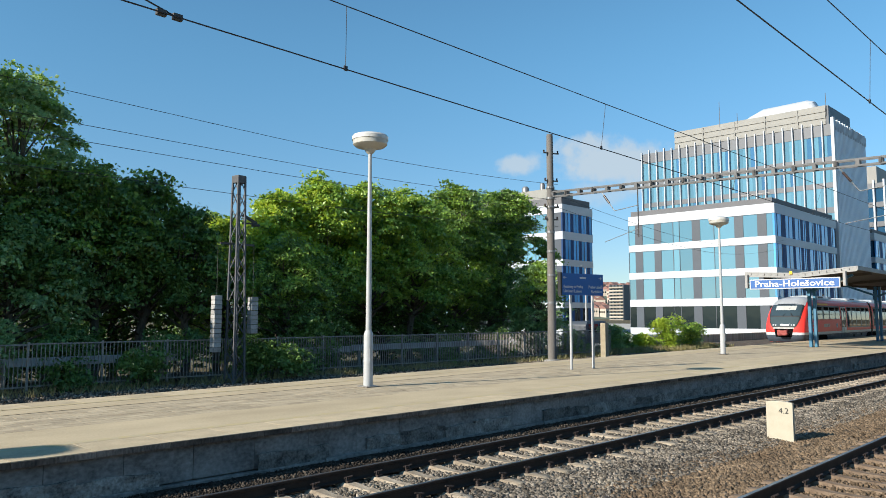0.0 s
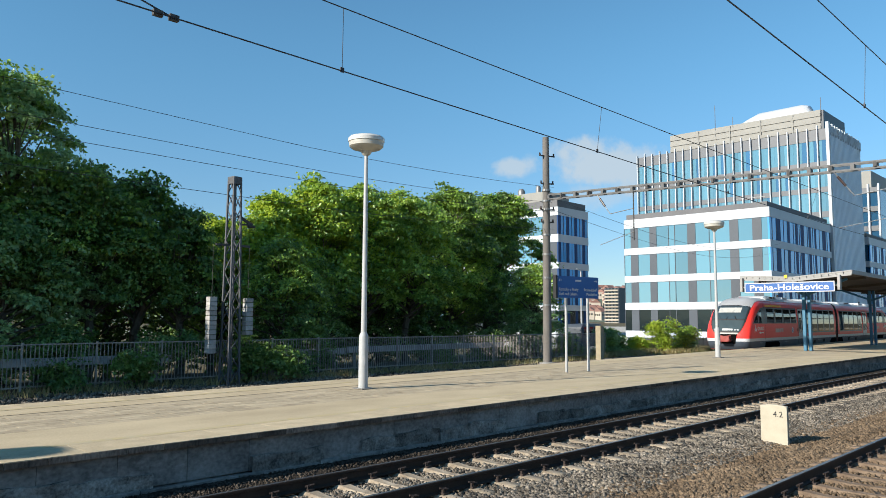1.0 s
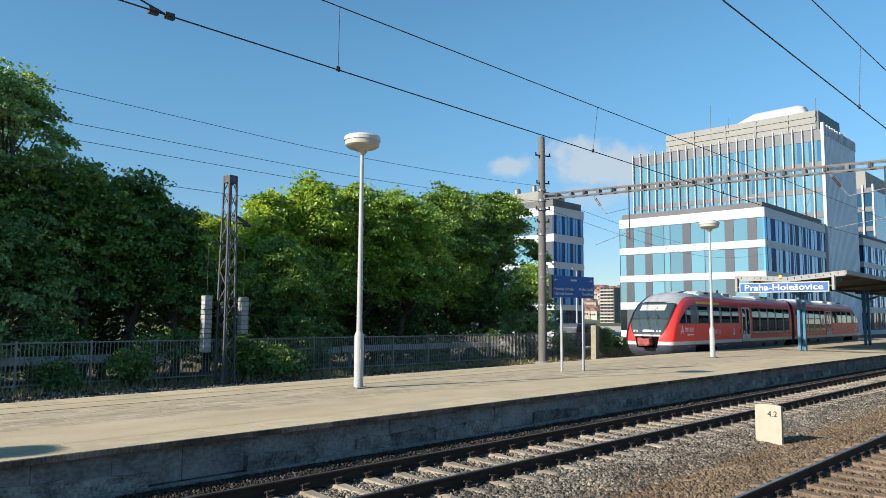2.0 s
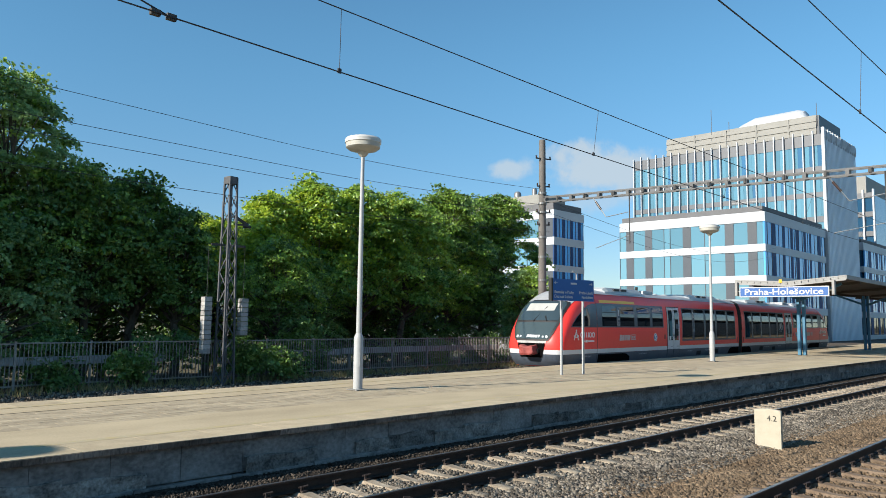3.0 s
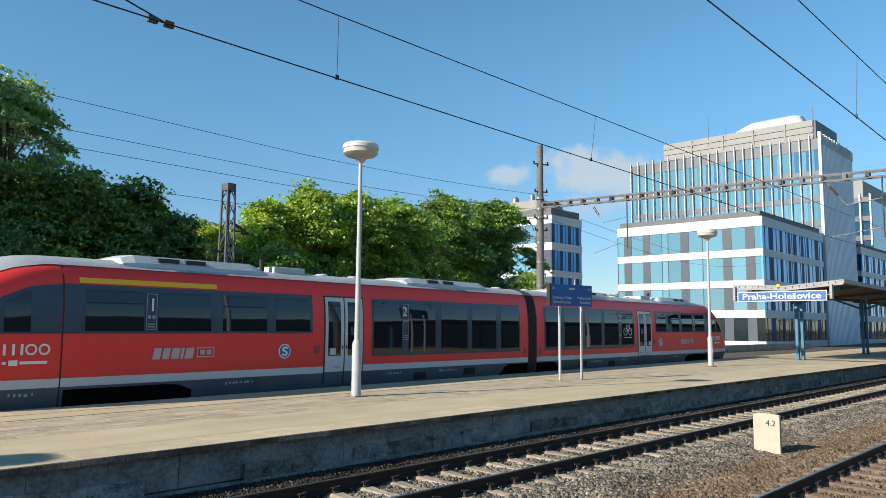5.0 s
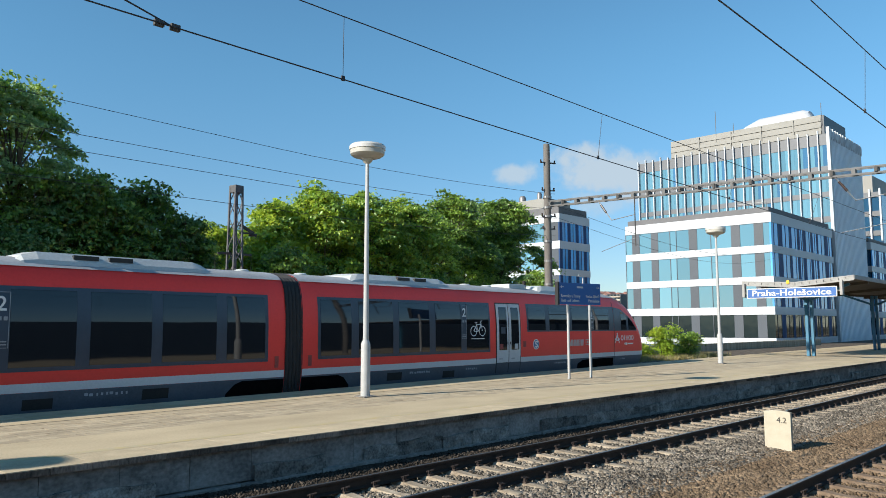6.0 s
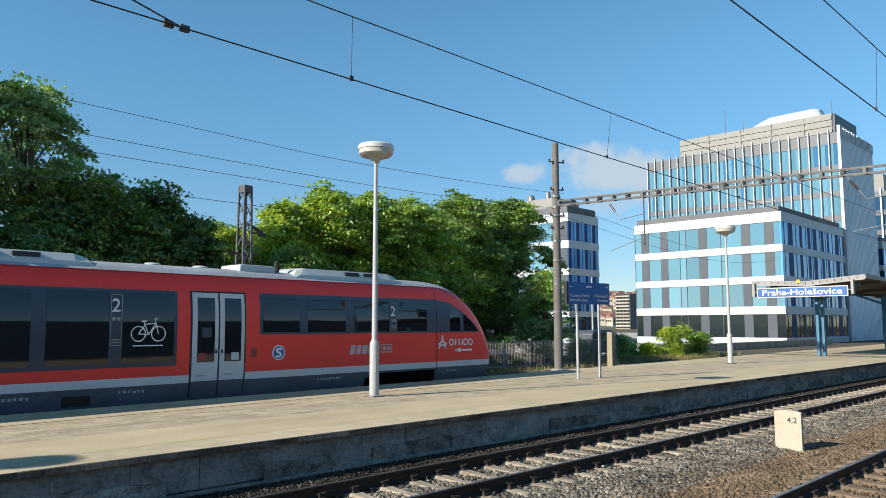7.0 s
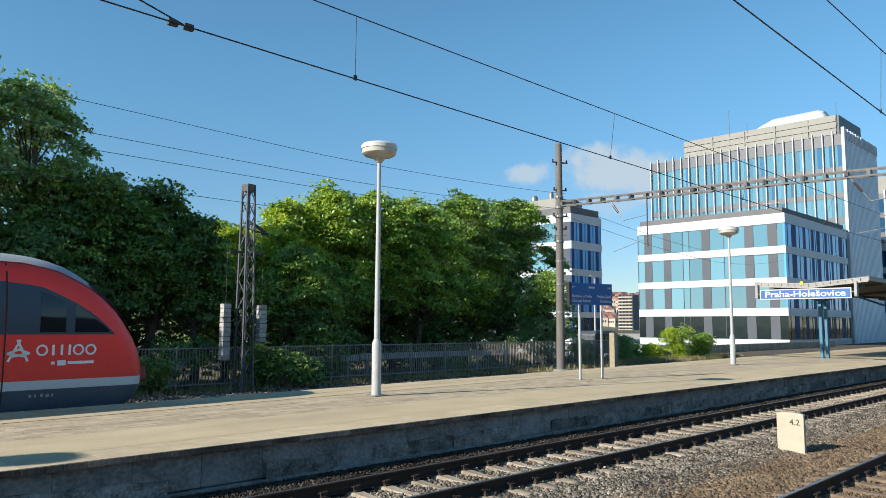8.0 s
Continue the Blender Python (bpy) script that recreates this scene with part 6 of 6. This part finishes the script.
# ---------------------------------------------------------------- trees and undergrowth
def leaf_cloud(name, centres, count, size, material, rng, flat=0.75, droop=0.25, spray=44):
    """Many small folded leaves, carried in flat tufts at the twig ends of several clumps."""
    cen = np.array([c[:3] for c in centres])
    rad = np.array([c[3:6] for c in centres])
    wt = rad[:, 0] * rad[:, 1] + rad[:, 0] * rad[:, 2]
    ns = max(8, count // spray)
    which = rng.choice(len(cen), ns, p=wt / wt.sum())
    sd = rng.normal(size=(ns, 3))
    sd /= np.linalg.norm(sd, axis=1)[:, None]
    up = rng.random(ns) < 0.72
    sd[:, 2] = np.where(up, np.abs(sd[:, 2]), sd[:, 2])
    r = 0.35 + 0.75 * rng.random(ns) ** 0.5
    lump = 1.0 + 0.25 * np.sin(sd[:, 0] * 5.1 + which * 1.7) * np.cos(sd[:, 2] * 4.3 + which)
    sc = cen[which] + sd * rad[which] * (r * lump)[:, None]
    # each tuft hangs outwards and down a little, like a roof tile
    out = sc - np.array([0.0, 0.0, 1.0]) * sc[:, 2:3]
    out /= np.linalg.norm(out, axis=1)[:, None] + 0.5
    tilt = rng.normal(0, 0.22, (ns, 2)) - out[:, :2] * 0.45
    big = rng.uniform(0.7, 1.45, ns)
    pick = rng.integers(0, ns, count)
    q = rng.normal(size=(count, 3)) * np.array([1.55, 1.55, 0.30]) * size * big[pick][:, None]
    q[:, 2] += q[:, 0] * tilt[pick, 0] + q[:, 1] * tilt[pick, 1] - 0.18 * np.hypot(q[:, 0], q[:, 1])
    p = sc[pick] + q
    d = sd[pick]
    nrm = d * flat + rng.normal(size=(count, 3)) * 0.55 + np.array([0, 0, 0.45])
    nrm /= np.linalg.norm(nrm, axis=1)[:, None]
    t = np.cross(nrm, rng.normal(size=(count, 3)))
    t /= np.linalg.norm(t, axis=1)[:, None] + 1e-9
    t[:, 2] -= droop
    t /= np.linalg.norm(t, axis=1)[:, None]
    s = np.cross(nrm, t)
    sz = size * (0.55 + 0.8 * rng.random(count))[:, None]
    a = p - t * sz * 0.55
    c = p + t * sz * 0.55
    b = p + s * sz * 0.38 + nrm * sz * 0.14
    e = p - s * sz * 0.38 + nrm * sz * 0.14
    v = np.stack([a, b, c, e], axis=1).reshape(-1, 3)
    me = bpy.data.meshes.new(name)
    me.vertices.add(count * 4)
    me.vertices.foreach_set("co", v.ravel())
    idx = np.arange(count * 4).reshape(-1, 4)
    tri = np.concatenate([idx[:, [0, 1, 2]], idx[:, [0, 2, 3]]], axis=1).reshape(-1)
    me.loops.add(len(tri))
    me.loops.foreach_set("vertex_index", tri)
    me.polygons.add(count * 2)
    me.polygons.foreach_set("loop_start", np.arange(count * 2) * 3)
    me.polygons.foreach_set("loop_total", np.full(count * 2, 3))
    me.update(calc_edges=True)
    me.materials.append(material)
    return me


def limb(b, a, c, r0, r1, rng, steps=4, wob=0.12):
    a, c = Vector(a), Vector(c)
    prev, pr = a, r0
    ln = (c - a).length
    for i in range(1, steps + 1):
        k = i / steps
        p = a.lerp(c, k) + Vector((rng.uniform(-1, 1), rng.uniform(-1, 1), rng.uniform(-0.5, 0.5))) * wob * ln * 0.3 * (1 if i < steps else 0)
        r = r0 + (r1 - r0) * k
        b.tube(prev, p, pr, r, n=7, caps=False)
        prev, pr = p, r


def make_tree(label, x, y, height, spread, material, leaves, seed, base=0.0, low=0.15, leaf=0.19, clumps=64, squash=1.0, lean=(0, 0), trunk_r=0.2, second=None, share=0.0):
    rng, nr = random.Random(seed), np.random.default_rng(seed)
    ob = thing("tree", label, "tree", "trees behind the fence", at=pose(x, y, base))
    tb = Build()
    top = Vector((lean[0], lean[1], height * 0.86))
    limb(tb, (0, 0, -0.5), top, trunk_r, trunk_r * 0.2, rng, 7, 0.10)
    cen = []
    for i in range(clumps):
        k = low + (0.97 - low) * (i + rng.random()) / clumps
        z = height * k
        prof = math.sin(math.pi * min(1.0, max(0.0, (k - low * 0.6) / (1.03 - low * 0.6))) ** 0.8) ** 0.6
        a = i * 2.399 + rng.uniform(-0.4, 0.4)
        rr = spread * prof * (rng.uniform(0.66, 1.0) if i % 4 else rng.uniform(0.1, 0.5))
        c = Vector((rr * math.cos(a) + lean[0] * k, rr * math.sin(a) * squash + lean[1] * k, z))
        cr = (0.16 + spread * rng.uniform(0.10, 0.20)) * (0.75 + 0.4 * prof)
        cen.append((c.x, c.y, min(c.z, height - cr * 0.55), cr, cr, cr * rng.uniform(0.6, 0.85)))
        st = Vector((lean[0] * k * 0.7, lean[1] * k * 0.7, max(height * 0.12, z * 0.72)))
        limb(tb, st, c, trunk_r * 0.35 * (1.1 - k * 0.7), 0.018, rng, 3, 0.2)
    # a few leading shoots break the outline
    for i in range(9):
        a = rng.uniform(0, 6.28)
        q = spread * rng.uniform(0.1, 0.75)
        z = height * rng.uniform(0.90, 1.03) * (1 - 0.22 * (q / spread) ** 2)
        cen.append((q * math.cos(a) + lean[0], q * math.sin(a) * squash + lean[1], z, spread * 0.09, spread * 0.09, spread * 0.22))
    part("trunk", tb.mesh("trunk", M["bark"], smooth=True), ob, "rough grey-brown trunk and limbs")
    # Second leaf colour on upper clumps; mostly paler, in place of sunlit tops.
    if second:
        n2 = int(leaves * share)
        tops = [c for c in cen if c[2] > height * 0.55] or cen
        part("sunlit_foliage", leaf_cloud("sunlit_foliage", tops, n2, leaf, second, nr), ob, "upper leaves, mostly paler to stand for sunlight")
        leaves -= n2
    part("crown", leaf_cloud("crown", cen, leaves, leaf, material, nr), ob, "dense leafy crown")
    return ob


D, MI, Y_, G = M["leaf_dark"], M["leaf_mid"], M["leaf_yellow"], M["leaf_grey"]
TREES = [
    # label, x, y, height, spread, material, leaves, lowest foliage, second material, its share, leaf size
    ("tall grey-green tree with an open, airy crown", 8.8, 30.6, 11.8, 2.6, G, 22000, 0.30, MI, 0.25, 0.15),
    ("tall grey-green tree with an open, airy crown", 5.9, 30.2, 12.2, 2.5, G, 19000, 0.30, MI, 0.2, 0.15),
    ("grey-green shoulder tree below the tall ones", 9.9, 29.6, 8.3, 1.8, G, 16000, 0.25, MI, 0.3, 0.145),
    ("dense dark green leafy tree", 11.3, 29.4, 8.3, 1.95, D, 21000, 0.36, MI, 0.3, 0.15),
    ("dense dark green leafy tree", 13.4, 29.8, 8.2, 1.9, D, 21000, 0.36, MI, 0.3, 0.15),
    ("smaller dark green leafy tree beside the gap", 14.7, 28.8, 7.0, 1.5, D, 14000, 0.36, MI, 0.2, 0.14),
    ("dark shaded shrubby tree", 8.0, 28.2, 5.6, 2.1, G, 15000, 0.02, D, 0.45, 0.14),
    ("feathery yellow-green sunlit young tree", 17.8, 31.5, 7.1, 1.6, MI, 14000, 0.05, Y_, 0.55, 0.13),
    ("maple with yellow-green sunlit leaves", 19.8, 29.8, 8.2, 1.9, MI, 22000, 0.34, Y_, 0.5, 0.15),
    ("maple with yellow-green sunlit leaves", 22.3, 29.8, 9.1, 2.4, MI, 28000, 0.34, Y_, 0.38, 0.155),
    ("soft feathery green tree by the lattice mast", 18.4, 27.0, 5.7, 1.9, D, 22000, 0.03, MI, 0.4, 0.11),
    ("soft feathery green tree by the lattice mast", 20.6, 27.6, 5.0, 1.5, D, 13000, 0.05, MI, 0.35, 0.11),
    ("broad maple with deep green leaves", 25.3, 29.6, 9.2, 2.5, MI, 29000, 0.34, Y_, 0.22, 0.155),
    ("broad maple with deep green leaves", 28.6, 29.8, 9.2, 2.5, MI, 29000, 0.34, Y_, 0.15, 0.155),
    ("broad maple with deep green leaves", 34.8, 32.4, 10.9, 2.9, MI, 34000, 0.26, D, 0.3, 0.165),
    ("dark rounded maple with dense crown", 40.1, 33.0, 11.3, 3.25, D, 38000, 0.22, MI, 0.5, 0.17),
    ("low bushy grey-green tree hanging over the fence", 35.7, 26.6, 5.6, 1.6, G, 15000, 0.16, MI, 0.35, 0.13),
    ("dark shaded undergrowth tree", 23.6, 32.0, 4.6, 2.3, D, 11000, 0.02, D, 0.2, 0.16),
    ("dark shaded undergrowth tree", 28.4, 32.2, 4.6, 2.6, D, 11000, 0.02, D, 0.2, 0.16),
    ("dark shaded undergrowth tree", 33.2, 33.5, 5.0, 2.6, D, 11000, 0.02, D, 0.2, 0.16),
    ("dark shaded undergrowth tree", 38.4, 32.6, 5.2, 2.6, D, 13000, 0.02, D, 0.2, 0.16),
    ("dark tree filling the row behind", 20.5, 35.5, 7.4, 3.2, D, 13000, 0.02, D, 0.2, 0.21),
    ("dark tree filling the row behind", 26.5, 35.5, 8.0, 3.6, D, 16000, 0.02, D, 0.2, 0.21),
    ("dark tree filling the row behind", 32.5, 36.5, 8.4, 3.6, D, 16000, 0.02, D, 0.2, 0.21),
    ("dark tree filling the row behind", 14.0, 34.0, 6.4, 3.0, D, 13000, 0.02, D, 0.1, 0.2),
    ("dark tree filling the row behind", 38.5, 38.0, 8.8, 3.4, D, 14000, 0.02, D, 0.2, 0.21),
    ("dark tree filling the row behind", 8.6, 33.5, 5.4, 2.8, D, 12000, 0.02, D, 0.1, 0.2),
    ("tree outside the view that shades the fence", 1.0, 30.0, 11.5, 3.0, D, 12000, 0.05, MI, 0.1, 0.24),
    ("tree outside the view that shades the fence", -5.5, 30.5, 12.0, 3.8, D, 12000, 0.05, MI, 0.1, 0.26),
]
for k, (lab, x, y, h, sp, m1, n, lo, m2, sh, lf) in enumerate(TREES):
    make_tree(lab, x, y, h * 0.98, sp, m1, int(n * 1.15), 100 + k, base=-0.05, low=lo, leaf=lf, second=m2, share=sh, trunk_r=0.12 + 0.012 * h)


def make_bush(label, x, y, h, w, material, n, seed, leaf=0.11, base=0.0, second=None):
    rng, nr = random.Random(seed), np.random.default_rng(seed)
    ob = thing("bush", label, "bush", "bushes along the fence", at=pose(x, y, base))
    cen = []
    sb = Build()
    for i in range(12):
        a = rng.uniform(0, 6.28)
        q = w * rng.uniform(0.1, 0.8)
        z = h * rng.uniform(0.2, 0.82)
        cen.append((q * math.cos(a), q * math.sin(a) * 0.6, z, w * 0.32, w * 0.28, h * 0.24))
        limb(sb, (q * 0.2 * math.cos(a), q * 0.2 * math.sin(a), -0.1), cen[-1][:3], 0.02, 0.006, rng, 3, 0.2)
    for i in range(7):
        a = rng.uniform(0, 6.28)
        cen.append((w * 0.7 * math.cos(a), w * 0.4 * math.sin(a), h * rng.uniform(0.8, 1.0), w * 0.09, w * 0.09, h * 0.2))
    part("branchwork", sb.mesh("branchwork", M["bark"]), ob)
    part("leaves", leaf_cloud("leaves", cen, n, leaf, material, nr), ob)
    if second:
        part("young_leaves", leaf_cloud("young_leaves", cen[:8], n // 3, leaf, second, nr), ob)


BUSHES = [(8.9, 24.6, 0.9, 0.8, D, 2200), (11.2, 24.5, 1.2, 0.8, D, 2600), (15.4, 24.5, 1.4, 0.8, D, 3000), (16.6, 24.0, 1.1, 0.8, D, 3000),
          (19.0, 25.4, 2.2, 1.3, D, 4500), (12.9, 25.9, 1.8, 1.3, D, 4200), (9.5, 26.2, 1.9, 1.3, D, 4000), (6.8, 25.8, 1.9, 1.2, G, 4000),
          (26.5, 25.6, 1.2, 1.3, D, 3500), (31.0, 25.8, 1.6, 1.4, D, 4000), (35.0, 26.0, 2.2, 1.5, G, 5000), (38.5, 26.2, 1.3, 1.2, MI, 3500)]
for k, (x, y, h, w, m_, n) in enumerate(BUSHES):
    make_bush("shaded green bush by the railing", x, y, h, w, m_, n, 300 + k)
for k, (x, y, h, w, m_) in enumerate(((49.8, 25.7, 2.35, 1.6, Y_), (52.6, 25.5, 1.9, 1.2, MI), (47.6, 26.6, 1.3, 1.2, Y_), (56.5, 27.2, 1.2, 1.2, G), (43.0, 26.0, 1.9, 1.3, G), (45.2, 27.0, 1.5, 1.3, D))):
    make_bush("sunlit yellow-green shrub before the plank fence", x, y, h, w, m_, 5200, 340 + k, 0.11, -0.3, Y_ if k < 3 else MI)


def grass_patch(name, label, x0, x1, y0, y1, n, h, seed, zf):
    rng = np.random.default_rng(seed)
    x, y = rng.uniform(x0, x1, n), rng.uniform(y0, y1, n)
    clump = 0.5 + 0.5 * np.sin(x * 1.7) * np.cos(y * 2.3 + x * 0.4)
    keep = rng.random(n) < 0.25 + 0.75 * clump
    x, y = x[keep], y[keep]
    n = len(x)
    z = zf(x, y)
    a = rng.uniform(0, 6.283, n)
    hh = h * rng.uniform(0.3, 1.0, n)
    w = 0.012 + 0.012 * rng.random(n)
    lx, ly = rng.normal(0, 0.35, n) * hh, rng.normal(0, 0.35, n) * hh
    v = np.stack([np.stack([x - w * np.cos(a), y - w * np.sin(a), z], 1), np.stack([x + w * np.cos(a), y + w * np.sin(a), z], 1), np.stack([x + lx, y + ly, z + hh], 1)], 1).reshape(-1, 3)
    me = bpy.data.meshes.new(name)
    me.from_pydata(v.tolist(), [], np.arange(3 * n).reshape(-1, 3).tolist())
    me.materials.append(M["grass"])
    solo(name, me, label, "grass", kind="stuff")


grass_patch("dry_grass", "dry yellow grass beside the far track", 38, 57, 24.0, 29.3, 22000, 0.45, 5, lambda x, y: np.full_like(x, -0.02))
grass_patch("weeds", "sparse weeds under the railing", -2, 38, 23.6, 25.2, 9000, 0.35, 6, lambda x, y: np.full_like(x, -0.02))


# ---------------------------------------------------------------- ballast stones
M["stone_pale"] = mat("pale_stone", (0.52, 0.49, 0.44), (0.34, 0.32, 0.29), 0.9, scale=1.2, fine=30, bump=0.3, per_island=0.3, spec=0.2)
def stones(name, label, material, n, x0, x1, yf, size, seed, zf, power=1.6):
    """Broken stones, joined, thicker on the ground where they lie near."""
    rng = np.random.default_rng(seed)
    x = x0 + (x1 - x0) * rng.random(n) ** power
    y = yf(rng.random(n), x)
    z = zf(x, y)
    base = np.array([(1, 0, 0), (-1, 0, 0), (0, 1, 0), (0, -1, 0), (0, 0, 1), (0, 0, -1)], float)
    fc = np.array([(0, 2, 4), (2, 1, 4), (1, 3, 4), (3, 0, 4), (2, 0, 5), (1, 2, 5), (3, 1, 5), (0, 3, 5)])
    sc = size * (0.55 + 0.75 * rng.random((n, 1, 1))) * (0.7 + 0.6 * rng.random((n, 1, 3)))
    v = base[None] * sc + rng.normal(0, size * 0.16, (n, 6, 3))
    q = rng.normal(size=(n, 3, 3))
    q = np.linalg.qr(q)[0]
    v = np.einsum("nij,nkj->nki", q, v)
    v += np.stack([x, y, z], 1)[:, None, :]
    f = (fc[None] + (np.arange(n) * 6)[:, None, None]).reshape(-1)
    me = bpy.data.meshes.new(name)
    me.vertices.add(n * 6)
    me.vertices.foreach_set("co", v.ravel())
    me.loops.add(len(f))
    me.loops.foreach_set("vertex_index", f)
    me.polygons.add(n * 8)
    me.polygons.foreach_set("loop_start", np.arange(n * 8) * 3)
    me.polygons.foreach_set("loop_total", np.full(n * 8, 3))
    me.update(calc_edges=True)
    me.materials.append(material)
    solo(name, me, label, "ballast", kind="stuff")


def bed_z(x, y):
    return -0.225 - 0.05 * np.clip(1 - np.abs(y - 5.75) / 0.8, 0, 1)


stones("ballast_stones", "grey crushed stone between the tracks", M["stone"], 46000, 3.0, 34.0, lambda r, x: 5.75 + 1.75 * r, 0.041, 1, bed_z)
stones("ballast_stones", "grey crushed stone inside the near track", M["stone"], 30000, 3.0, 40.0, lambda r, x: 7.62 + 1.4 * r, 0.030, 2, lambda x, y: np.full_like(x, -0.228))
stones("rusty_stones", "rust-stained crushed stone beside the second track", M["stone_rust"], 32000, 6.0, 34.0, lambda r, x: 4.1 + 2.1 * r, 0.037, 3, bed_z)
stones("rusty_stones", "rust-stained crushed stone inside the second track", M["stone_rust"], 14000, 7.0, 34.0, lambda r, x: 2.4 + 1.7 * r, 0.030, 4, lambda x, y: np.full_like(x, -0.228))
stones("white_stones", "pale stones along the rail by the platform", M["stone_pale"], 2100, 3.0, 40.0, lambda r, x: 9.17 + 0.17 * r * r, 0.030, 9, lambda x, y: np.interp(y, (9.1, 9.25, 9.45), (-0.19, -0.16, -0.11)))
# Darker stones: the shade at the wall's foot is in their colour.
stones("shaded_stones", "crushed stone with the platform wall's shade in its colour", M["stone_dark"], 17000, 3.0, 45.0, lambda r, x: 9.15 + 0.95 * r, 0.021, 5, lambda x, y: np.interp(y, (9.1, 9.25, 9.45, 9.7), (-0.22, -0.18, -0.13, -0.09)))
stones("far_ballast", "grey crushed stone before the railing", M["stone"], 26000, -3.0, 46.0, lambda r, x: 19.6 + 0.042 * x + (4.6 - 0.042 * x) * r, 0.045, 7, lambda x, y: -0.18 + 0.2 * np.clip((y - 21.5) / 3, 0, 1), 1.0)


# Dark soil strip, with the wall-foot shade put into its colour.
M["foot_soil"] = mat("wall_foot_shade_soil", (0.060, 0.050, 0.040), (0.020, 0.017, 0.014), 0.95, scale=3.5, fine=42, bump=1.0, space="World", spec=0.08)
foot_soil = Build().grid([[(x, y, z + 0.012 * math.sin(x * 2.1 + y * 9) + 0.008 * math.sin(x * 5.3)) for x in np.linspace(-4, 110, 460)]
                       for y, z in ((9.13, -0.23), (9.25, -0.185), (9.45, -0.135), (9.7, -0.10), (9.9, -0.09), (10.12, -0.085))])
solo("cinder_strip", foot_soil.mesh("cinder_strip", M["foot_soil"], smooth=True), "dark soil along the platform wall's foot, shade in its colour", kind="structure")


# ---------------------------------------------------------------- pieces of the platform
M["rough_course"] = mat("crumbling_concrete", (0.36, 0.34, 0.30), (0.07, 0.065, 0.058), 0.95, scale=4.5, fine=26, bump=1.0, per_object=0.35, spec=0.15, space="World")
M["coping_face"] = mat("stained_coping_face", (0.26, 0.20, 0.155), (0.05, 0.04, 0.033), 0.9, scale=3.0, fine=35, bump=0.4, per_object=0.45, spec=0.2, space="World", stretch=(1, 1, 0.4))
def platform_pieces():
    rng = random.Random(31)
    coping = Build().box(0.002, 0.998, 0.012, 0.80, TOP - 0.08, TOP).mesh("coping_slab", M["coping"], bevel=0.003)
    lip = Build().box(0.002, 0.498, 0.0, 0.011, TOP - 0.085, TOP - 0.006).mesh("coping_lip", M["coping_face"], bevel=0.003)
    wall = Build().box(0.003, 0.997, 0.0, 0.20, -0.02, TOP - 0.09).mesh("wall_block", M["concrete"], bevel=0.006)
    foot = Build().box(0.006, 1.494, 0.0, 0.26, -0.50, -0.025).mesh("foot_block", M["concrete"], bevel=0.015)
    for i in range(-4, 112):
        part("coping_slab", coping, platform, at=pose(i, EDGE, rng.uniform(-0.0008, 0.0)))
        for hx in (0.0, 0.5):
            part("coping_lip", lip, platform, at=pose(i + hx, EDGE + rng.uniform(-0.006, 0.004), rng.uniform(-0.004, 0.0)))
        part("wall_block", wall, platform, at=pose(i + 0.4, EDGE + 0.10 + rng.uniform(-0.006, 0.006), 0))
    for i in range(-3, 60):
        part("foot_block", foot, platform, at=pose(1.5 * i + 0.2, EDGE + 0.03 + rng.uniform(-0.02, 0.02), rng.uniform(-0.02, 0.01)))
    # rough lower course, uneven and a little proud
    x, kinds = -4.0, []
    for q in range(5):
        g = Build().grid([[(u, 0.012 * math.sin(u * 9 + q * 2 + z * 21) + 0.008 * math.sin(u * 23 + q), z + (0.018 * math.sin(u * 7 + q * 1.7) if z > 0.1 else 0)) for u in np.linspace(0, 1, 9)] for z in (-0.12, 0.02, 0.11, 0.20)]
                         + [[(u, 0.11, 0.212 + 0.018 * math.sin(u * 7 + q * 1.7)) for u in np.linspace(0, 1, 9)]])
        kinds.append(g.mesh("rough_block", M["rough_course"]))
    while x < 60:
        ln = rng.uniform(0.7, 1.7)
        m = pose(x, EDGE + 0.055 + rng.uniform(-0.012, 0.012), rng.uniform(-0.03, 0.03)) @ Matrix.Diagonal((ln - 0.012, 1, 1, 1))
        if rng.random() < 0.9:
            part("rough_block", kinds[rng.randrange(5)], platform, at=m)
        x += ln
    far = Build().box(0.002, 0.998, -0.80, 0.0, TOP - 0.13, TOP).mesh("coping_slab", M["coping"], bevel=0.006)
    for i in range(-2, 84):
        part("coping_slab", far, platform, at=pose(i, far_edge(i) + rng.uniform(-0.01, 0.01), rng.uniform(-0.001, 0.0), 0, 0, ALPHA))
    # small worn setts, joined
    b = Build()
    for i in range(64):
        for j in range(9):
            x0, x1 = 2.0 + 0.42 * i, 2.0 + 0.42 * (i + 1)
            off = 0.21 * (j % 2)
            y0 = EDGE + 2.56 + 0.235 * j
            if y0 + 0.23 > far_edge(x0) - 1.76:
                continue
            z = TOP - 0.006 + rng.uniform(-0.0015, 0.0015)
            b.box(x0 + off + 0.003, x1 + off - 0.003, y0 + 0.006, y0 + 0.229, TOP - 0.03, z)
    setts = part("setts", b.mesh("setts", M["setts"]), platform, "worn sett paving")
    tagged(setts, kind="stuff")


platform_pieces()


motions()
